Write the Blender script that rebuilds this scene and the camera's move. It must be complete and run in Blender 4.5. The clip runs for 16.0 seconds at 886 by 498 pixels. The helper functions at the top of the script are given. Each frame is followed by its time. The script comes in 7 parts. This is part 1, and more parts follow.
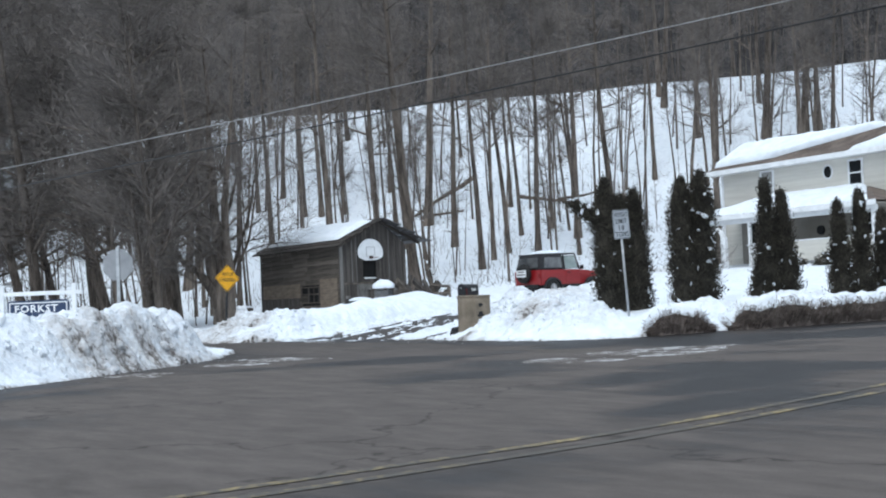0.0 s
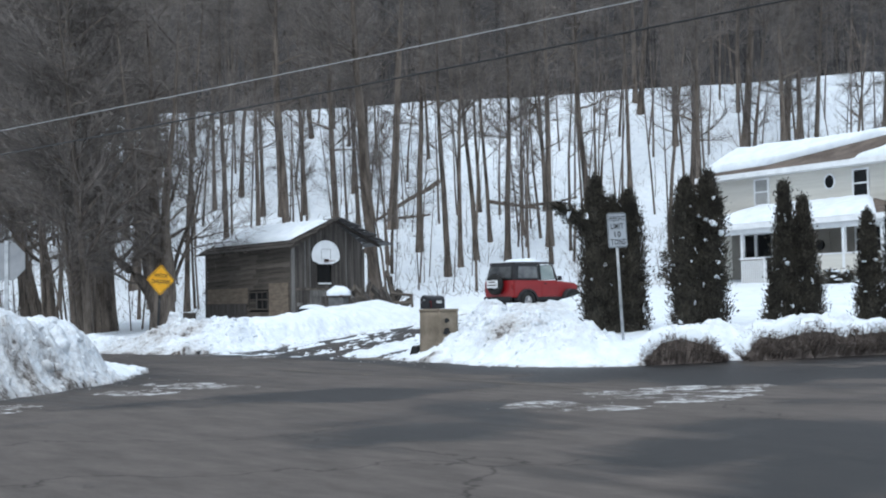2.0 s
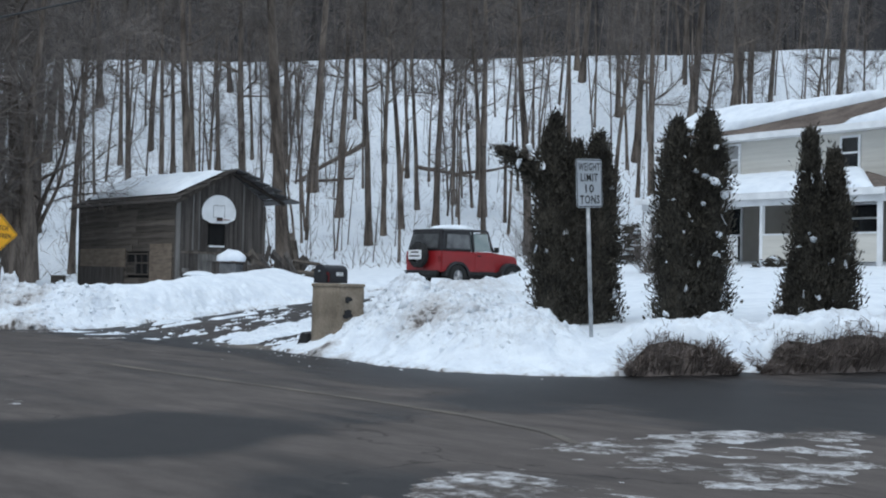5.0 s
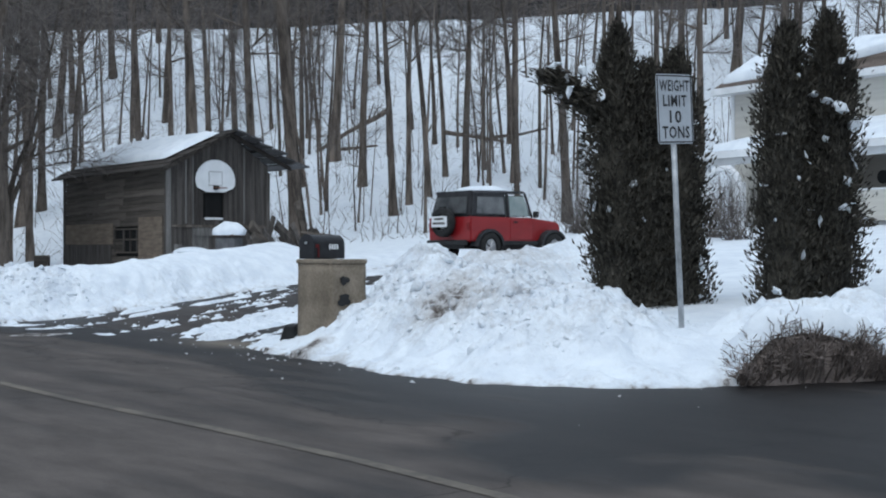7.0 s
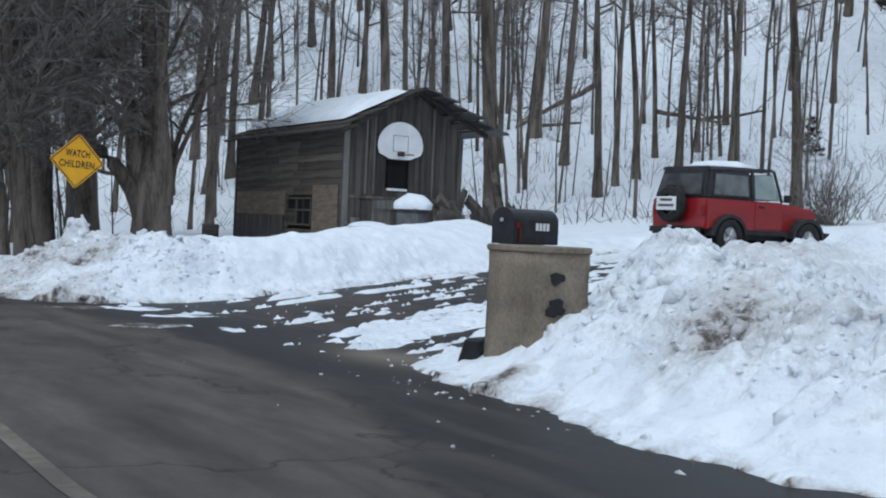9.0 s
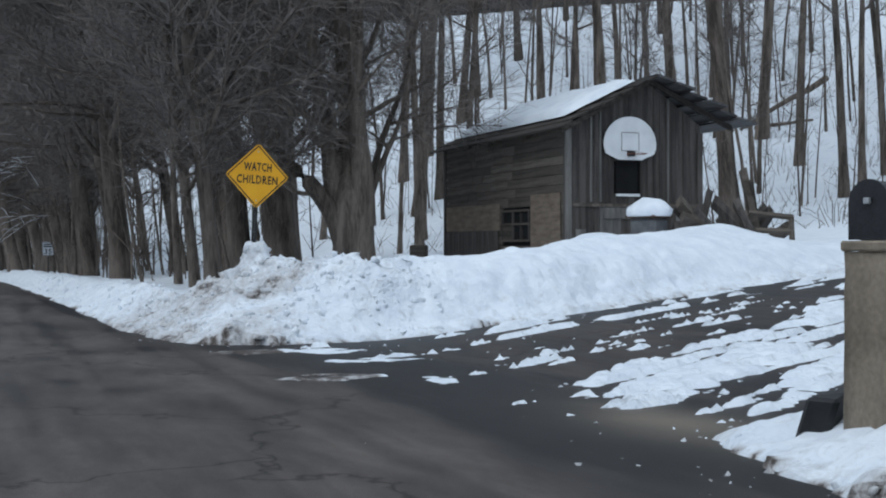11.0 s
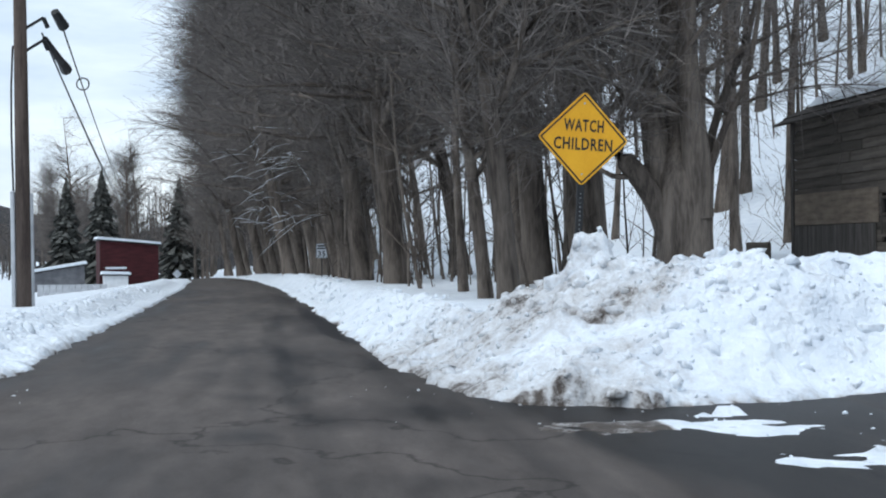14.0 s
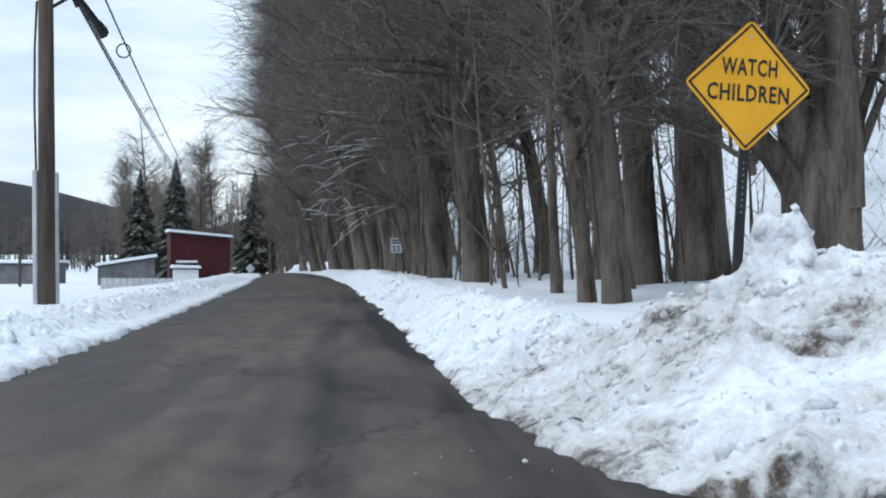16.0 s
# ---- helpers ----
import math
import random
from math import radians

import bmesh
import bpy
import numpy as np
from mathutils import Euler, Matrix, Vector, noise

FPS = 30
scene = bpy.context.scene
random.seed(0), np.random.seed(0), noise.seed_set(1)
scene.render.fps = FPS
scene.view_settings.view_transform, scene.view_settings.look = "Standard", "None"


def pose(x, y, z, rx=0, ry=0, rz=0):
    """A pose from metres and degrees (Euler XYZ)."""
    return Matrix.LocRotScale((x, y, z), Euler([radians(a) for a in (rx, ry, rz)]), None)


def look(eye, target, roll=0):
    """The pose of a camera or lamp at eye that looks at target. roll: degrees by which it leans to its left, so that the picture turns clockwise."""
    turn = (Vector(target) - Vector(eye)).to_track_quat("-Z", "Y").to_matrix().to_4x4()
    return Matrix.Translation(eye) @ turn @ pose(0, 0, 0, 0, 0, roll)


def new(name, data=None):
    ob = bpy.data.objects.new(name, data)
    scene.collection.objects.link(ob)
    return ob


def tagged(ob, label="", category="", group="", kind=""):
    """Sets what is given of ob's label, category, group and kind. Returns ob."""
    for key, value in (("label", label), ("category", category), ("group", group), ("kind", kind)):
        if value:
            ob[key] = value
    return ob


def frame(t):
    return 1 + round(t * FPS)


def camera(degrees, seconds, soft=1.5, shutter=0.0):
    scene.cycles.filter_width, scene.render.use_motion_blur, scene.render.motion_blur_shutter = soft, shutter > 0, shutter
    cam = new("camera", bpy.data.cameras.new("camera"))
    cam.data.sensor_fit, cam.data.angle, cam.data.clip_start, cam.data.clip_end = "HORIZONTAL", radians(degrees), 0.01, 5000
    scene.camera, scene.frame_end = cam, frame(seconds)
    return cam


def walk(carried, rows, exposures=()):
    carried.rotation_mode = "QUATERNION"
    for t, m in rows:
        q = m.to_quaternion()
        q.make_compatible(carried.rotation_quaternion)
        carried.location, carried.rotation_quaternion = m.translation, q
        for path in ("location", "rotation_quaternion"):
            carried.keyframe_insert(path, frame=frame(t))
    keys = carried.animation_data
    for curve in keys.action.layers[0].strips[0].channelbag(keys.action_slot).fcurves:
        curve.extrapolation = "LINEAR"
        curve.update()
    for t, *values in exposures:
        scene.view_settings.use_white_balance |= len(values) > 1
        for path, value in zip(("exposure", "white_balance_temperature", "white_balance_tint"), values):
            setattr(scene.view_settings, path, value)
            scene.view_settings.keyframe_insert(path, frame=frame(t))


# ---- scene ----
cam = camera(38.00, 16.0, soft=2.0)
# seconds, eye x y z, turn x y z
PATH = [
    (0, 30.481, -21.786, 1.058, 92.429, 2.490, 55.070),
    (0.5, 29.783, -21.396, 1.105, 92.897, 1.492, 55.768),
    (1, 28.644, -20.592, 1.155, 93.617, 1.662, 55.542),
    (1.5, 27.354, -19.594, 1.225, 93.310, 1.727, 54.584),
    (2, 26.038, -18.570, 1.273, 92.637, 0.924, 53.442),
    (2.5, 24.876, -17.647, 1.308, 92.544, 0.527, 52.429),
    (3, 23.624, -16.606, 1.333, 92.185, 0.251, 51.500),
    (3.5, 22.636, -15.782, 1.339, 91.901, 0.198, 50.817),
    (4, 21.501, -14.828, 1.362, 91.448, -1.223, 50.174),
    (6.5, 16.601, -10.656, 1.328, 90.795, -0.860, 50.118),
    (7, 15.183, -9.456, 1.358, 90.123, 0.102, 51.624),
    (7.5, 14.160, -8.765, 1.380, 90.701, -2.182, 53.446),
    (8, 12.676, -7.800, 1.369, 89.854, -0.248, 55.508),
    (8.5, 11.370, -7.019, 1.376, 89.300, -1.458, 57.815),
    (11, 6.135, -4.710, 1.239, 89.844, 0.144, 69.704),
    (11.5, 4.794, -4.520, 1.251, 89.649, 0.241, 72.024),
    (12, 3.541, -4.338, 1.229, 89.702, 0.702, 74.991),
    (12.5, 2.389, -4.193, 1.205, 89.883, 0.539, 77.387),
    (13, 1.153, -4.074, 1.176, 89.828, 0.377, 79.630),
    (13.5, 0.383, -3.986, 1.159, 89.899, 0.578, 80.875),
    (14, -0.643, -3.867, 1.159, 90.006, 0.473, 81.829),
    (14.5, -1.556, -3.766, 1.125, 90.083, -0.052, 82.436),
    (15, -2.555, -3.674, 1.129, 89.991, 0.031, 83.069),
    (15.5, -3.509, -3.593, 1.118, 89.922, -0.132, 84.003),
    (16, -4.647, -3.531, 1.089, 89.892, -0.158, 85.284),
]
walk(cam, [(t, pose(x, y, z, rx, ry, rz)) for t, x, y, z, rx, ry, rz in PATH],
     [(0.0, 0.6, 6500, 10), (2.5, 0.56, 6480, 10), (4.2, 0.25, 6400, 10), (6.5, 0.15, 6310, 10), (8.5, 0.14, 6300, 10), (11.0, 0.02, 6300, 10), (12.0, 0.04, 6310, 10), (13.5, 0.42, 6400, 10), (16.0, 0.52, 6450, 10)])
# END CAMERA


# ---- world, light, exposure ----
world = bpy.data.worlds.new("overcast_sky")
scene.world = world
world.use_nodes = True
wn, wl = world.node_tree.nodes, world.node_tree.links
wn.clear()
sky = wn.new("ShaderNodeTexSky")
sky.sky_type = "NISHITA"
sky.sun_disc = False
sky.sun_elevation, sky.sun_rotation = radians(59), radians(147.5)
sky.dust_density, sky.air_density = 2.0, 1.2
tc = wn.new("ShaderNodeTexCoord")
mp = wn.new("ShaderNodeMapping")
mp.inputs["Scale"].default_value = (1.2, 1.2, 5.5)
cloud = wn.new("ShaderNodeTexNoise")
cloud.inputs["Scale"].default_value, cloud.inputs["Detail"].default_value, cloud.inputs["Roughness"].default_value = 2.2, 7, 0.55
ramp = wn.new("ShaderNodeValToRGB")
ramp.color_ramp.elements[0].position, ramp.color_ramp.elements[0].color = 0.36, (4.3, 5.6, 7.3, 1)
ramp.color_ramp.elements[1].position, ramp.color_ramp.elements[1].color = 0.66, (9.3, 10.4, 11.2, 1)
mixs = wn.new("ShaderNodeMix")
mixs.data_type = "RGBA"
mixs.inputs["Factor"].default_value = 0.86
bg = wn.new("ShaderNodeBackground")
bg.inputs["Strength"].default_value = 0.09
wo = wn.new("ShaderNodeOutputWorld")
wl.new(tc.outputs["Generated"], mp.inputs["Vector"])
wl.new(mp.outputs["Vector"], cloud.inputs["Vector"])
wl.new(cloud.outputs["Fac"], ramp.inputs["Fac"])
wl.new(sky.outputs["Color"], mixs.inputs["A"])
wl.new(ramp.outputs["Color"], mixs.inputs["B"])
wl.new(mixs.outputs["Result"], bg.inputs["Color"])
wl.new(bg.outputs["Background"], wo.inputs["Surface"])

sun_data = bpy.data.lights.new("sun", "SUN")
sun_data.energy, sun_data.angle, sun_data.color = 1.05, radians(50), (0.95, 0.98, 0.98)
sun = new("sun", sun_data)
sun.matrix_world = look((14, -22, 44), (0, 0, 0))
scene.view_settings.exposure = 0.0


# ---- materials ----
def nodes_of(name, rough=0.8, metal=0.0, spec=0.3):
    m = bpy.data.materials.new(name)
    m.use_nodes = True
    b = m.node_tree.nodes["Principled BSDF"]
    b.inputs["Roughness"].default_value, b.inputs["Metallic"].default_value = rough, metal
    b.inputs["Specular IOR Level"].default_value = spec
    return m, m.node_tree.nodes, m.node_tree.links, b


def rough_mat(name, c0, c1, scale=4.0, rough=0.8, metal=0.0, bump=0.1, stretch=(1, 1, 1), fine=60.0, spec=0.3, vary=0.0, bumpdist=0.01, mid=(0.35, 0.65)):
    """Two colours mixed by a coarse and a fine noise, with fine relief; vary: brightness varied from piece to piece."""
    m, n, l, b = nodes_of(name, rough, metal, spec)
    co = n.new("ShaderNodeTexCoord")
    mapn = n.new("ShaderNodeMapping")
    mapn.inputs["Scale"].default_value = stretch
    l.new(co.outputs["Object"], mapn.inputs["Vector"])
    a = n.new("ShaderNodeTexNoise")
    a.inputs["Scale"].default_value, a.inputs["Detail"].default_value = scale, 5
    f = n.new("ShaderNodeTexNoise")
    f.inputs["Scale"].default_value, f.inputs["Detail"].default_value = fine, 3
    l.new(mapn.outputs["Vector"], a.inputs["Vector"])
    l.new(mapn.outputs["Vector"], f.inputs["Vector"])
    mix = n.new("ShaderNodeMath")
    mix.operation = "MULTIPLY_ADD"
    l.new(f.outputs["Fac"], mix.inputs[0])
    mix.inputs[1].default_value = 0.4
    sub = n.new("ShaderNodeMath")
    sub.operation = "MULTIPLY_ADD"
    l.new(a.outputs["Fac"], sub.inputs[0])
    sub.inputs[1].default_value, sub.inputs[2].default_value = 0.8, -0.1
    l.new(sub.outputs[0], mix.inputs[2])
    cr = n.new("ShaderNodeValToRGB")
    cr.color_ramp.elements[0].position, cr.color_ramp.elements[0].color = mid[0], (*c0, 1)
    cr.color_ramp.elements[1].position, cr.color_ramp.elements[1].color = mid[1], (*c1, 1)
    l.new(mix.outputs[0], cr.inputs["Fac"])
    colour = cr.outputs["Color"]
    if vary:
        info = n.new("ShaderNodeObjectInfo")
        geo = n.new("ShaderNodeNewGeometry")
        add = n.new("ShaderNodeMath")
        add.operation = "ADD"
        l.new(info.outputs["Random"], add.inputs[0])
        l.new(geo.outputs["Random Per Island"], add.inputs[1])
        fr = n.new("ShaderNodeMath")
        fr.operation = "FRACT"
        l.new(add.outputs[0], fr.inputs[0])
        mr = n.new("ShaderNodeMapRange")
        mr.inputs["To Min"].default_value, mr.inputs["To Max"].default_value = 1 - vary, 1 + vary
        l.new(fr.outputs[0], mr.inputs["Value"])
        hsv = n.new("ShaderNodeHueSaturation")
        l.new(mr.outputs[0], hsv.inputs["Value"])
        l.new(colour, hsv.inputs["Color"])
        colour = hsv.outputs["Color"]
    l.new(colour, b.inputs["Base Color"])
    bp = n.new("ShaderNodeBump")
    bp.inputs["Strength"].default_value, bp.inputs["Distance"].default_value = min(bump, 1.0), bumpdist
    l.new(f.outputs["Fac"], bp.inputs["Height"])
    l.new(bp.outputs["Normal"], b.inputs["Normal"])
    return m


def snow_mat():
    m, n, l, b = nodes_of("snow", 0.6, 0, 0.25)
    co = n.new("ShaderNodeTexCoord")
    a = n.new("ShaderNodeTexNoise")
    a.inputs["Scale"].default_value, a.inputs["Detail"].default_value, a.inputs["Roughness"].default_value = 2.2, 8, 0.65
    f = n.new("ShaderNodeTexNoise")
    f.inputs["Scale"].default_value, f.inputs["Detail"].default_value, f.inputs["Roughness"].default_value = 6.5, 8, 0.62
    l.new(co.outputs["Object"], a.inputs["Vector"])
    l.new(co.outputs["Object"], f.inputs["Vector"])
    base = n.new("ShaderNodeValToRGB")
    base.color_ramp.elements[0].position, base.color_ramp.elements[0].color = 0.3, (0.65, 0.7, 0.765, 1)
    base.color_ramp.elements[1].position, base.color_ramp.elements[1].color = 0.6, (0.79, 0.835, 0.88, 1)
    l.new(a.outputs["Fac"], base.inputs["Fac"])
    at = n.new("ShaderNodeAttribute")
    at.attribute_name = "dirt"
    spots = n.new("ShaderNodeTexNoise")
    spots.inputs["Scale"].default_value, spots.inputs["Detail"].default_value, spots.inputs["Roughness"].default_value = 5.0, 10, 0.8
    l.new(co.outputs["Object"], spots.inputs["Vector"])
    dirtn = n.new("ShaderNodeMath")
    dirtn.operation = "ADD"
    l.new(spots.outputs["Fac"], dirtn.inputs[0])
    l.new(at.outputs["Fac"], dirtn.inputs[1])
    # a brownish tint first, then clots of black grit
    tint = n.new("ShaderNodeMapRange")
    tint.inputs["From Min"].default_value, tint.inputs["From Max"].default_value = 0.6, 0.92
    tint.inputs["To Max"].default_value = 0.8
    l.new(dirtn.outputs[0], tint.inputs["Value"])
    clot = n.new("ShaderNodeMapRange")
    clot.inputs["From Min"].default_value, clot.inputs["From Max"].default_value = 0.86, 1.0
    l.new(dirtn.outputs[0], clot.inputs["Value"])
    mx1 = n.new("ShaderNodeMix")
    mx1.data_type = "RGBA"
    mx1.inputs["B"].default_value = (0.34, 0.31, 0.288, 1)
    l.new(tint.outputs[0], mx1.inputs["Factor"])
    l.new(base.outputs["Color"], mx1.inputs["A"])
    grit = n.new("ShaderNodeValToRGB")
    grit.color_ramp.elements[0].color = (0.02, 0.017, 0.015, 1)
    grit.color_ramp.elements[1].color = (0.13, 0.105, 0.09, 1)
    l.new(f.outputs["Fac"], grit.inputs["Fac"])
    mx = n.new("ShaderNodeMix")
    mx.data_type = "RGBA"
    l.new(clot.outputs[0], mx.inputs["Factor"])
    l.new(mx1.outputs["Result"], mx.inputs["A"])
    l.new(grit.outputs["Color"], mx.inputs["B"])
    l.new(mx.outputs["Result"], b.inputs["Base Color"])
    bp = n.new("ShaderNodeBump")
    bp.inputs["Strength"].default_value, bp.inputs["Distance"].default_value = 0.8, 0.035
    l.new(f.outputs["Fac"], bp.inputs["Height"])
    # coarse clods where the plough or feet have broken the surface
    ra = n.new("ShaderNodeAttribute")
    ra.attribute_name = "churned"
    rd = n.new("ShaderNodeMath")
    rd.operation = "MULTIPLY"
    rd.inputs[1].default_value = 0.15
    l.new(ra.outputs["Fac"], rd.inputs[0])
    clod = n.new("ShaderNodeTexNoise")
    clod.inputs["Scale"].default_value, clod.inputs["Detail"].default_value, clod.inputs["Roughness"].default_value = 4.6, 3.0, 0.5
    l.new(co.outputs["Object"], clod.inputs["Vector"])
    bc = n.new("ShaderNodeBump")
    bc.inputs["Strength"].default_value = 0.85
    l.new(rd.outputs[0], bc.inputs["Distance"])
    l.new(clod.outputs["Fac"], bc.inputs["Height"])
    l.new(bp.outputs["Normal"], bc.inputs["Normal"])
    l.new(bc.outputs["Normal"], b.inputs["Normal"])
    return m


def asphalt_mat():
    m, n, l, b = nodes_of("asphalt", 0.8, 0, 0.22)
    co = n.new("ShaderNodeTexCoord")
    mapn = n.new("ShaderNodeMapping")
    mapn.inputs["Scale"].default_value = (0.35, 1.0, 1.0)
    mapn.inputs["Rotation"].default_value = (0, 0, radians(8))
    l.new(co.outputs["Object"], mapn.inputs["Vector"])
    big = n.new("ShaderNodeTexNoise")
    big.inputs["Scale"].default_value, big.inputs["Detail"].default_value, big.inputs["Roughness"].default_value = 0.42, 6, 0.6
    big.inputs["Distortion"].default_value = 0.4
    fine = n.new("ShaderNodeTexNoise")
    fine.inputs["Scale"].default_value, fine.inputs["Detail"].default_value = 70, 4
    l.new(mapn.outputs["Vector"], big.inputs["Vector"])
    l.new(co.outputs["Object"], fine.inputs["Vector"])
    cr = n.new("ShaderNodeValToRGB")
    e = cr.color_ramp.elements
    e[0].position, e[0].color = 0.33, (0.0195, 0.0172, 0.017, 1)
    e[1].position, e[1].color = 0.6, (0.096, 0.082, 0.075, 1)
    mid = e.new(0.45)
    mid.color = (0.0555, 0.0472, 0.0437, 1)
    wet = n.new("ShaderNodeAttribute")
    wet.attribute_name = "wet"
    wsub = n.new("ShaderNodeMath")
    wsub.operation = "SUBTRACT"
    # tyre streaks along the lane
    smap = n.new("ShaderNodeMapping")
    smap.inputs["Scale"].default_value = (0.22, 3.2, 1.0)
    l.new(co.outputs["Object"], smap.inputs["Vector"])
    streak = n.new("ShaderNodeTexNoise")
    streak.inputs["Scale"].default_value, streak.inputs["Detail"].default_value = 1.0, 6
    l.new(smap.outputs["Vector"], streak.inputs["Vector"])
    sadd = n.new("ShaderNodeMath")
    sadd.operation = "MULTIPLY_ADD"
    sadd.inputs[1].default_value = 0.4
    calm = n.new("ShaderNodeMath")
    calm.operation = "MULTIPLY_ADD"
    calm.inputs[1].default_value, calm.inputs[2].default_value = 0.6, 0.23
    l.new(big.outputs["Fac"], calm.inputs[0])
    l.new(streak.outputs["Fac"], sadd.inputs[0])
    l.new(calm.outputs[0], sadd.inputs[2])
    sbal = n.new("ShaderNodeMath")
    sbal.operation = "SUBTRACT"
    sbal.inputs[1].default_value = 0.2
    l.new(sadd.outputs[0], sbal.inputs[0])
    l.new(sbal.outputs[0], wsub.inputs[0])
    l.new(wet.outputs["Fac"], wsub.inputs[1])
    l.new(wsub.outputs[0], cr.inputs["Fac"])
    # cracks
    vor = n.new("ShaderNodeTexVoronoi")
    vor.feature = "DISTANCE_TO_EDGE"
    vor.inputs["Scale"].default_value = 0.17
    warp = n.new("ShaderNodeTexNoise")
    warp.inputs["Scale"].default_value, warp.inputs["Detail"].default_value = 1.4, 5
    l.new(co.outputs["Object"], warp.inputs["Vector"])
    wmix = n.new("ShaderNodeMix")
    wmix.data_type = "RGBA"
    wmix.blend_type = "LINEAR_LIGHT"
    wmix.inputs["Factor"].default_value = 0.8
    l.new(co.outputs["Object"], wmix.inputs["A"])
    l.new(warp.outputs["Color"], wmix.inputs["B"])
    l.new(wmix.outputs["Result"], vor.inputs["Vector"])
    ck = n.new("ShaderNodeMapRange")
    ck.inputs["From Min"].default_value, ck.inputs["From Max"].default_value = 0.001, 0.007
    ck.inputs["To Min"].default_value = 0.5
    l.new(vor.outputs["Distance"], ck.inputs["Value"])
    sp = n.new("ShaderNodeMapRange")
    sp.inputs["To Min"].default_value, sp.inputs["To Max"].default_value = 0.7, 1.3
    l.new(fine.outputs["Fac"], sp.inputs["Value"])
    mot = n.new("ShaderNodeTexNoise")
    mot.inputs["Scale"].default_value, mot.inputs["Detail"].default_value, mot.inputs["Roughness"].default_value = 2.6, 9, 0.7
    l.new(mapn.outputs["Vector"], mot.inputs["Vector"])
    motr = n.new("ShaderNodeMapRange")
    motr.inputs["From Min"].default_value, motr.inputs["From Max"].default_value = 0.3, 0.7
    motr.inputs["To Min"].default_value, motr.inputs["To Max"].default_value = 0.68, 1.3
    l.new(mot.outputs["Fac"], motr.inputs["Value"])
    mul0 = n.new("ShaderNodeMath")
    mul0.operation = "MULTIPLY"
    l.new(ck.outputs[0], mul0.inputs[0])
    l.new(motr.outputs[0], mul0.inputs[1])
    mul = n.new("ShaderNodeMath")
    mul.operation = "MULTIPLY"
    l.new(mul0.outputs[0], mul.inputs[0])
    l.new(sp.outputs[0], mul.inputs[1])
    hsv = n.new("ShaderNodeHueSaturation")
    l.new(cr.outputs["Color"], hsv.inputs["Color"])
    l.new(mul.outputs[0], hsv.inputs["Value"])
    gat = n.new("ShaderNodeAttribute")
    gat.attribute_name = "gravel"
    gm = n.new("ShaderNodeMath")
    gm.operation = "MULTIPLY"
    l.new(gat.outputs["Fac"], gm.inputs[0])
    l.new(fine.outputs["Fac"], gm.inputs[1])
    gmix = n.new("ShaderNodeMix")
    gmix.data_type = "RGBA"
    gmix.inputs["B"].default_value = (0.26, 0.215, 0.165, 1)
    l.new(gm.outputs[0], gmix.inputs["Factor"])
    l.new(hsv.outputs["Color"], gmix.inputs["A"])
    l.new(gmix.outputs["Result"], b.inputs["Base Color"])
    rr = n.new("ShaderNodeMapRange")
    rr.inputs["From Min"].default_value, rr.inputs["From Max"].default_value = 0.36, 0.6
    rr.inputs["To Min"].default_value, rr.inputs["To Max"].default_value = 0.55, 0.92
    l.new(wsub.outputs[0], rr.inputs["Value"])
    l.new(rr.outputs[0], b.inputs["Roughness"])
    bp = n.new("ShaderNodeBump")
    bp.inputs["Strength"].default_value, bp.inputs["Distance"].default_value = 0.3, 0.006
    l.new(fine.outputs["Fac"], bp.inputs["Height"])
    l.new(bp.outputs["Normal"], b.inputs["Normal"])
    return m


SNOW = snow_mat()
ASPHALT = asphalt_mat()
BARK = rough_mat("bark", (0.049, 0.0395, 0.033), (0.18, 0.148, 0.124), 1.3, 0.95, bump=0.8, stretch=(3, 3, 0.5), fine=8, vary=0.25, bumpdist=0.03)
FARBARK = rough_mat("far_bark", (0.02, 0.018, 0.0175), (0.07, 0.062, 0.059), 0.5, 0.95, bump=0.1, vary=0.6)
TWIG = rough_mat("twigs", (0.085, 0.074, 0.067), (0.2, 0.174, 0.16), 2.0, 0.95, bump=0.1, vary=0.3)
CEDAR = rough_mat("cedar_foliage", (0.028, 0.0255, 0.021), (0.082, 0.073, 0.058), 3.0, 0.9, bump=0.3, vary=0.5, fine=20)
SPRUCE = rough_mat("spruce_foliage", (0.055, 0.058, 0.052), (0.14, 0.14, 0.13), 2.0, 0.9, bump=0.3, vary=0.4)
GALV = rough_mat("galvanised_steel", (0.32, 0.33, 0.34), (0.5, 0.51, 0.52), 8, 0.45, 0.6, 0.05)
SIGN_WHITE = rough_mat("sign_white", (0.41, 0.44, 0.475), (0.51, 0.54, 0.575), 3, 0.5, 0, 0.02)
SIGN_YELLOW = rough_mat("sign_yellow", (0.72, 0.34, 0.012), (0.82, 0.41, 0.02), 3, 0.45, 0, 0.02)
SIGN_BACK = rough_mat("sign_back", (0.22, 0.225, 0.235), (0.3, 0.305, 0.315), 4, 0.5, 0.3, 0.03)
BLACK = rough_mat("black_paint", (0.012, 0.012, 0.013), (0.025, 0.025, 0.026), 6, 0.5, 0, 0.05)
OLDWOOD = rough_mat("weathered_boards", (0.052, 0.043, 0.036), (0.128, 0.109, 0.092), 1.3, 0.9, bump=0.5, stretch=(0.5, 6, 8), fine=14, vary=0.3, bumpdist=0.006)
OLDWOOD_V = rough_mat("weathered_upright_boards", (0.037, 0.032, 0.029), (0.098, 0.087, 0.079), 1.3, 0.9, bump=0.5, stretch=(8, 6, 0.5), fine=14, vary=0.3, bumpdist=0.006)


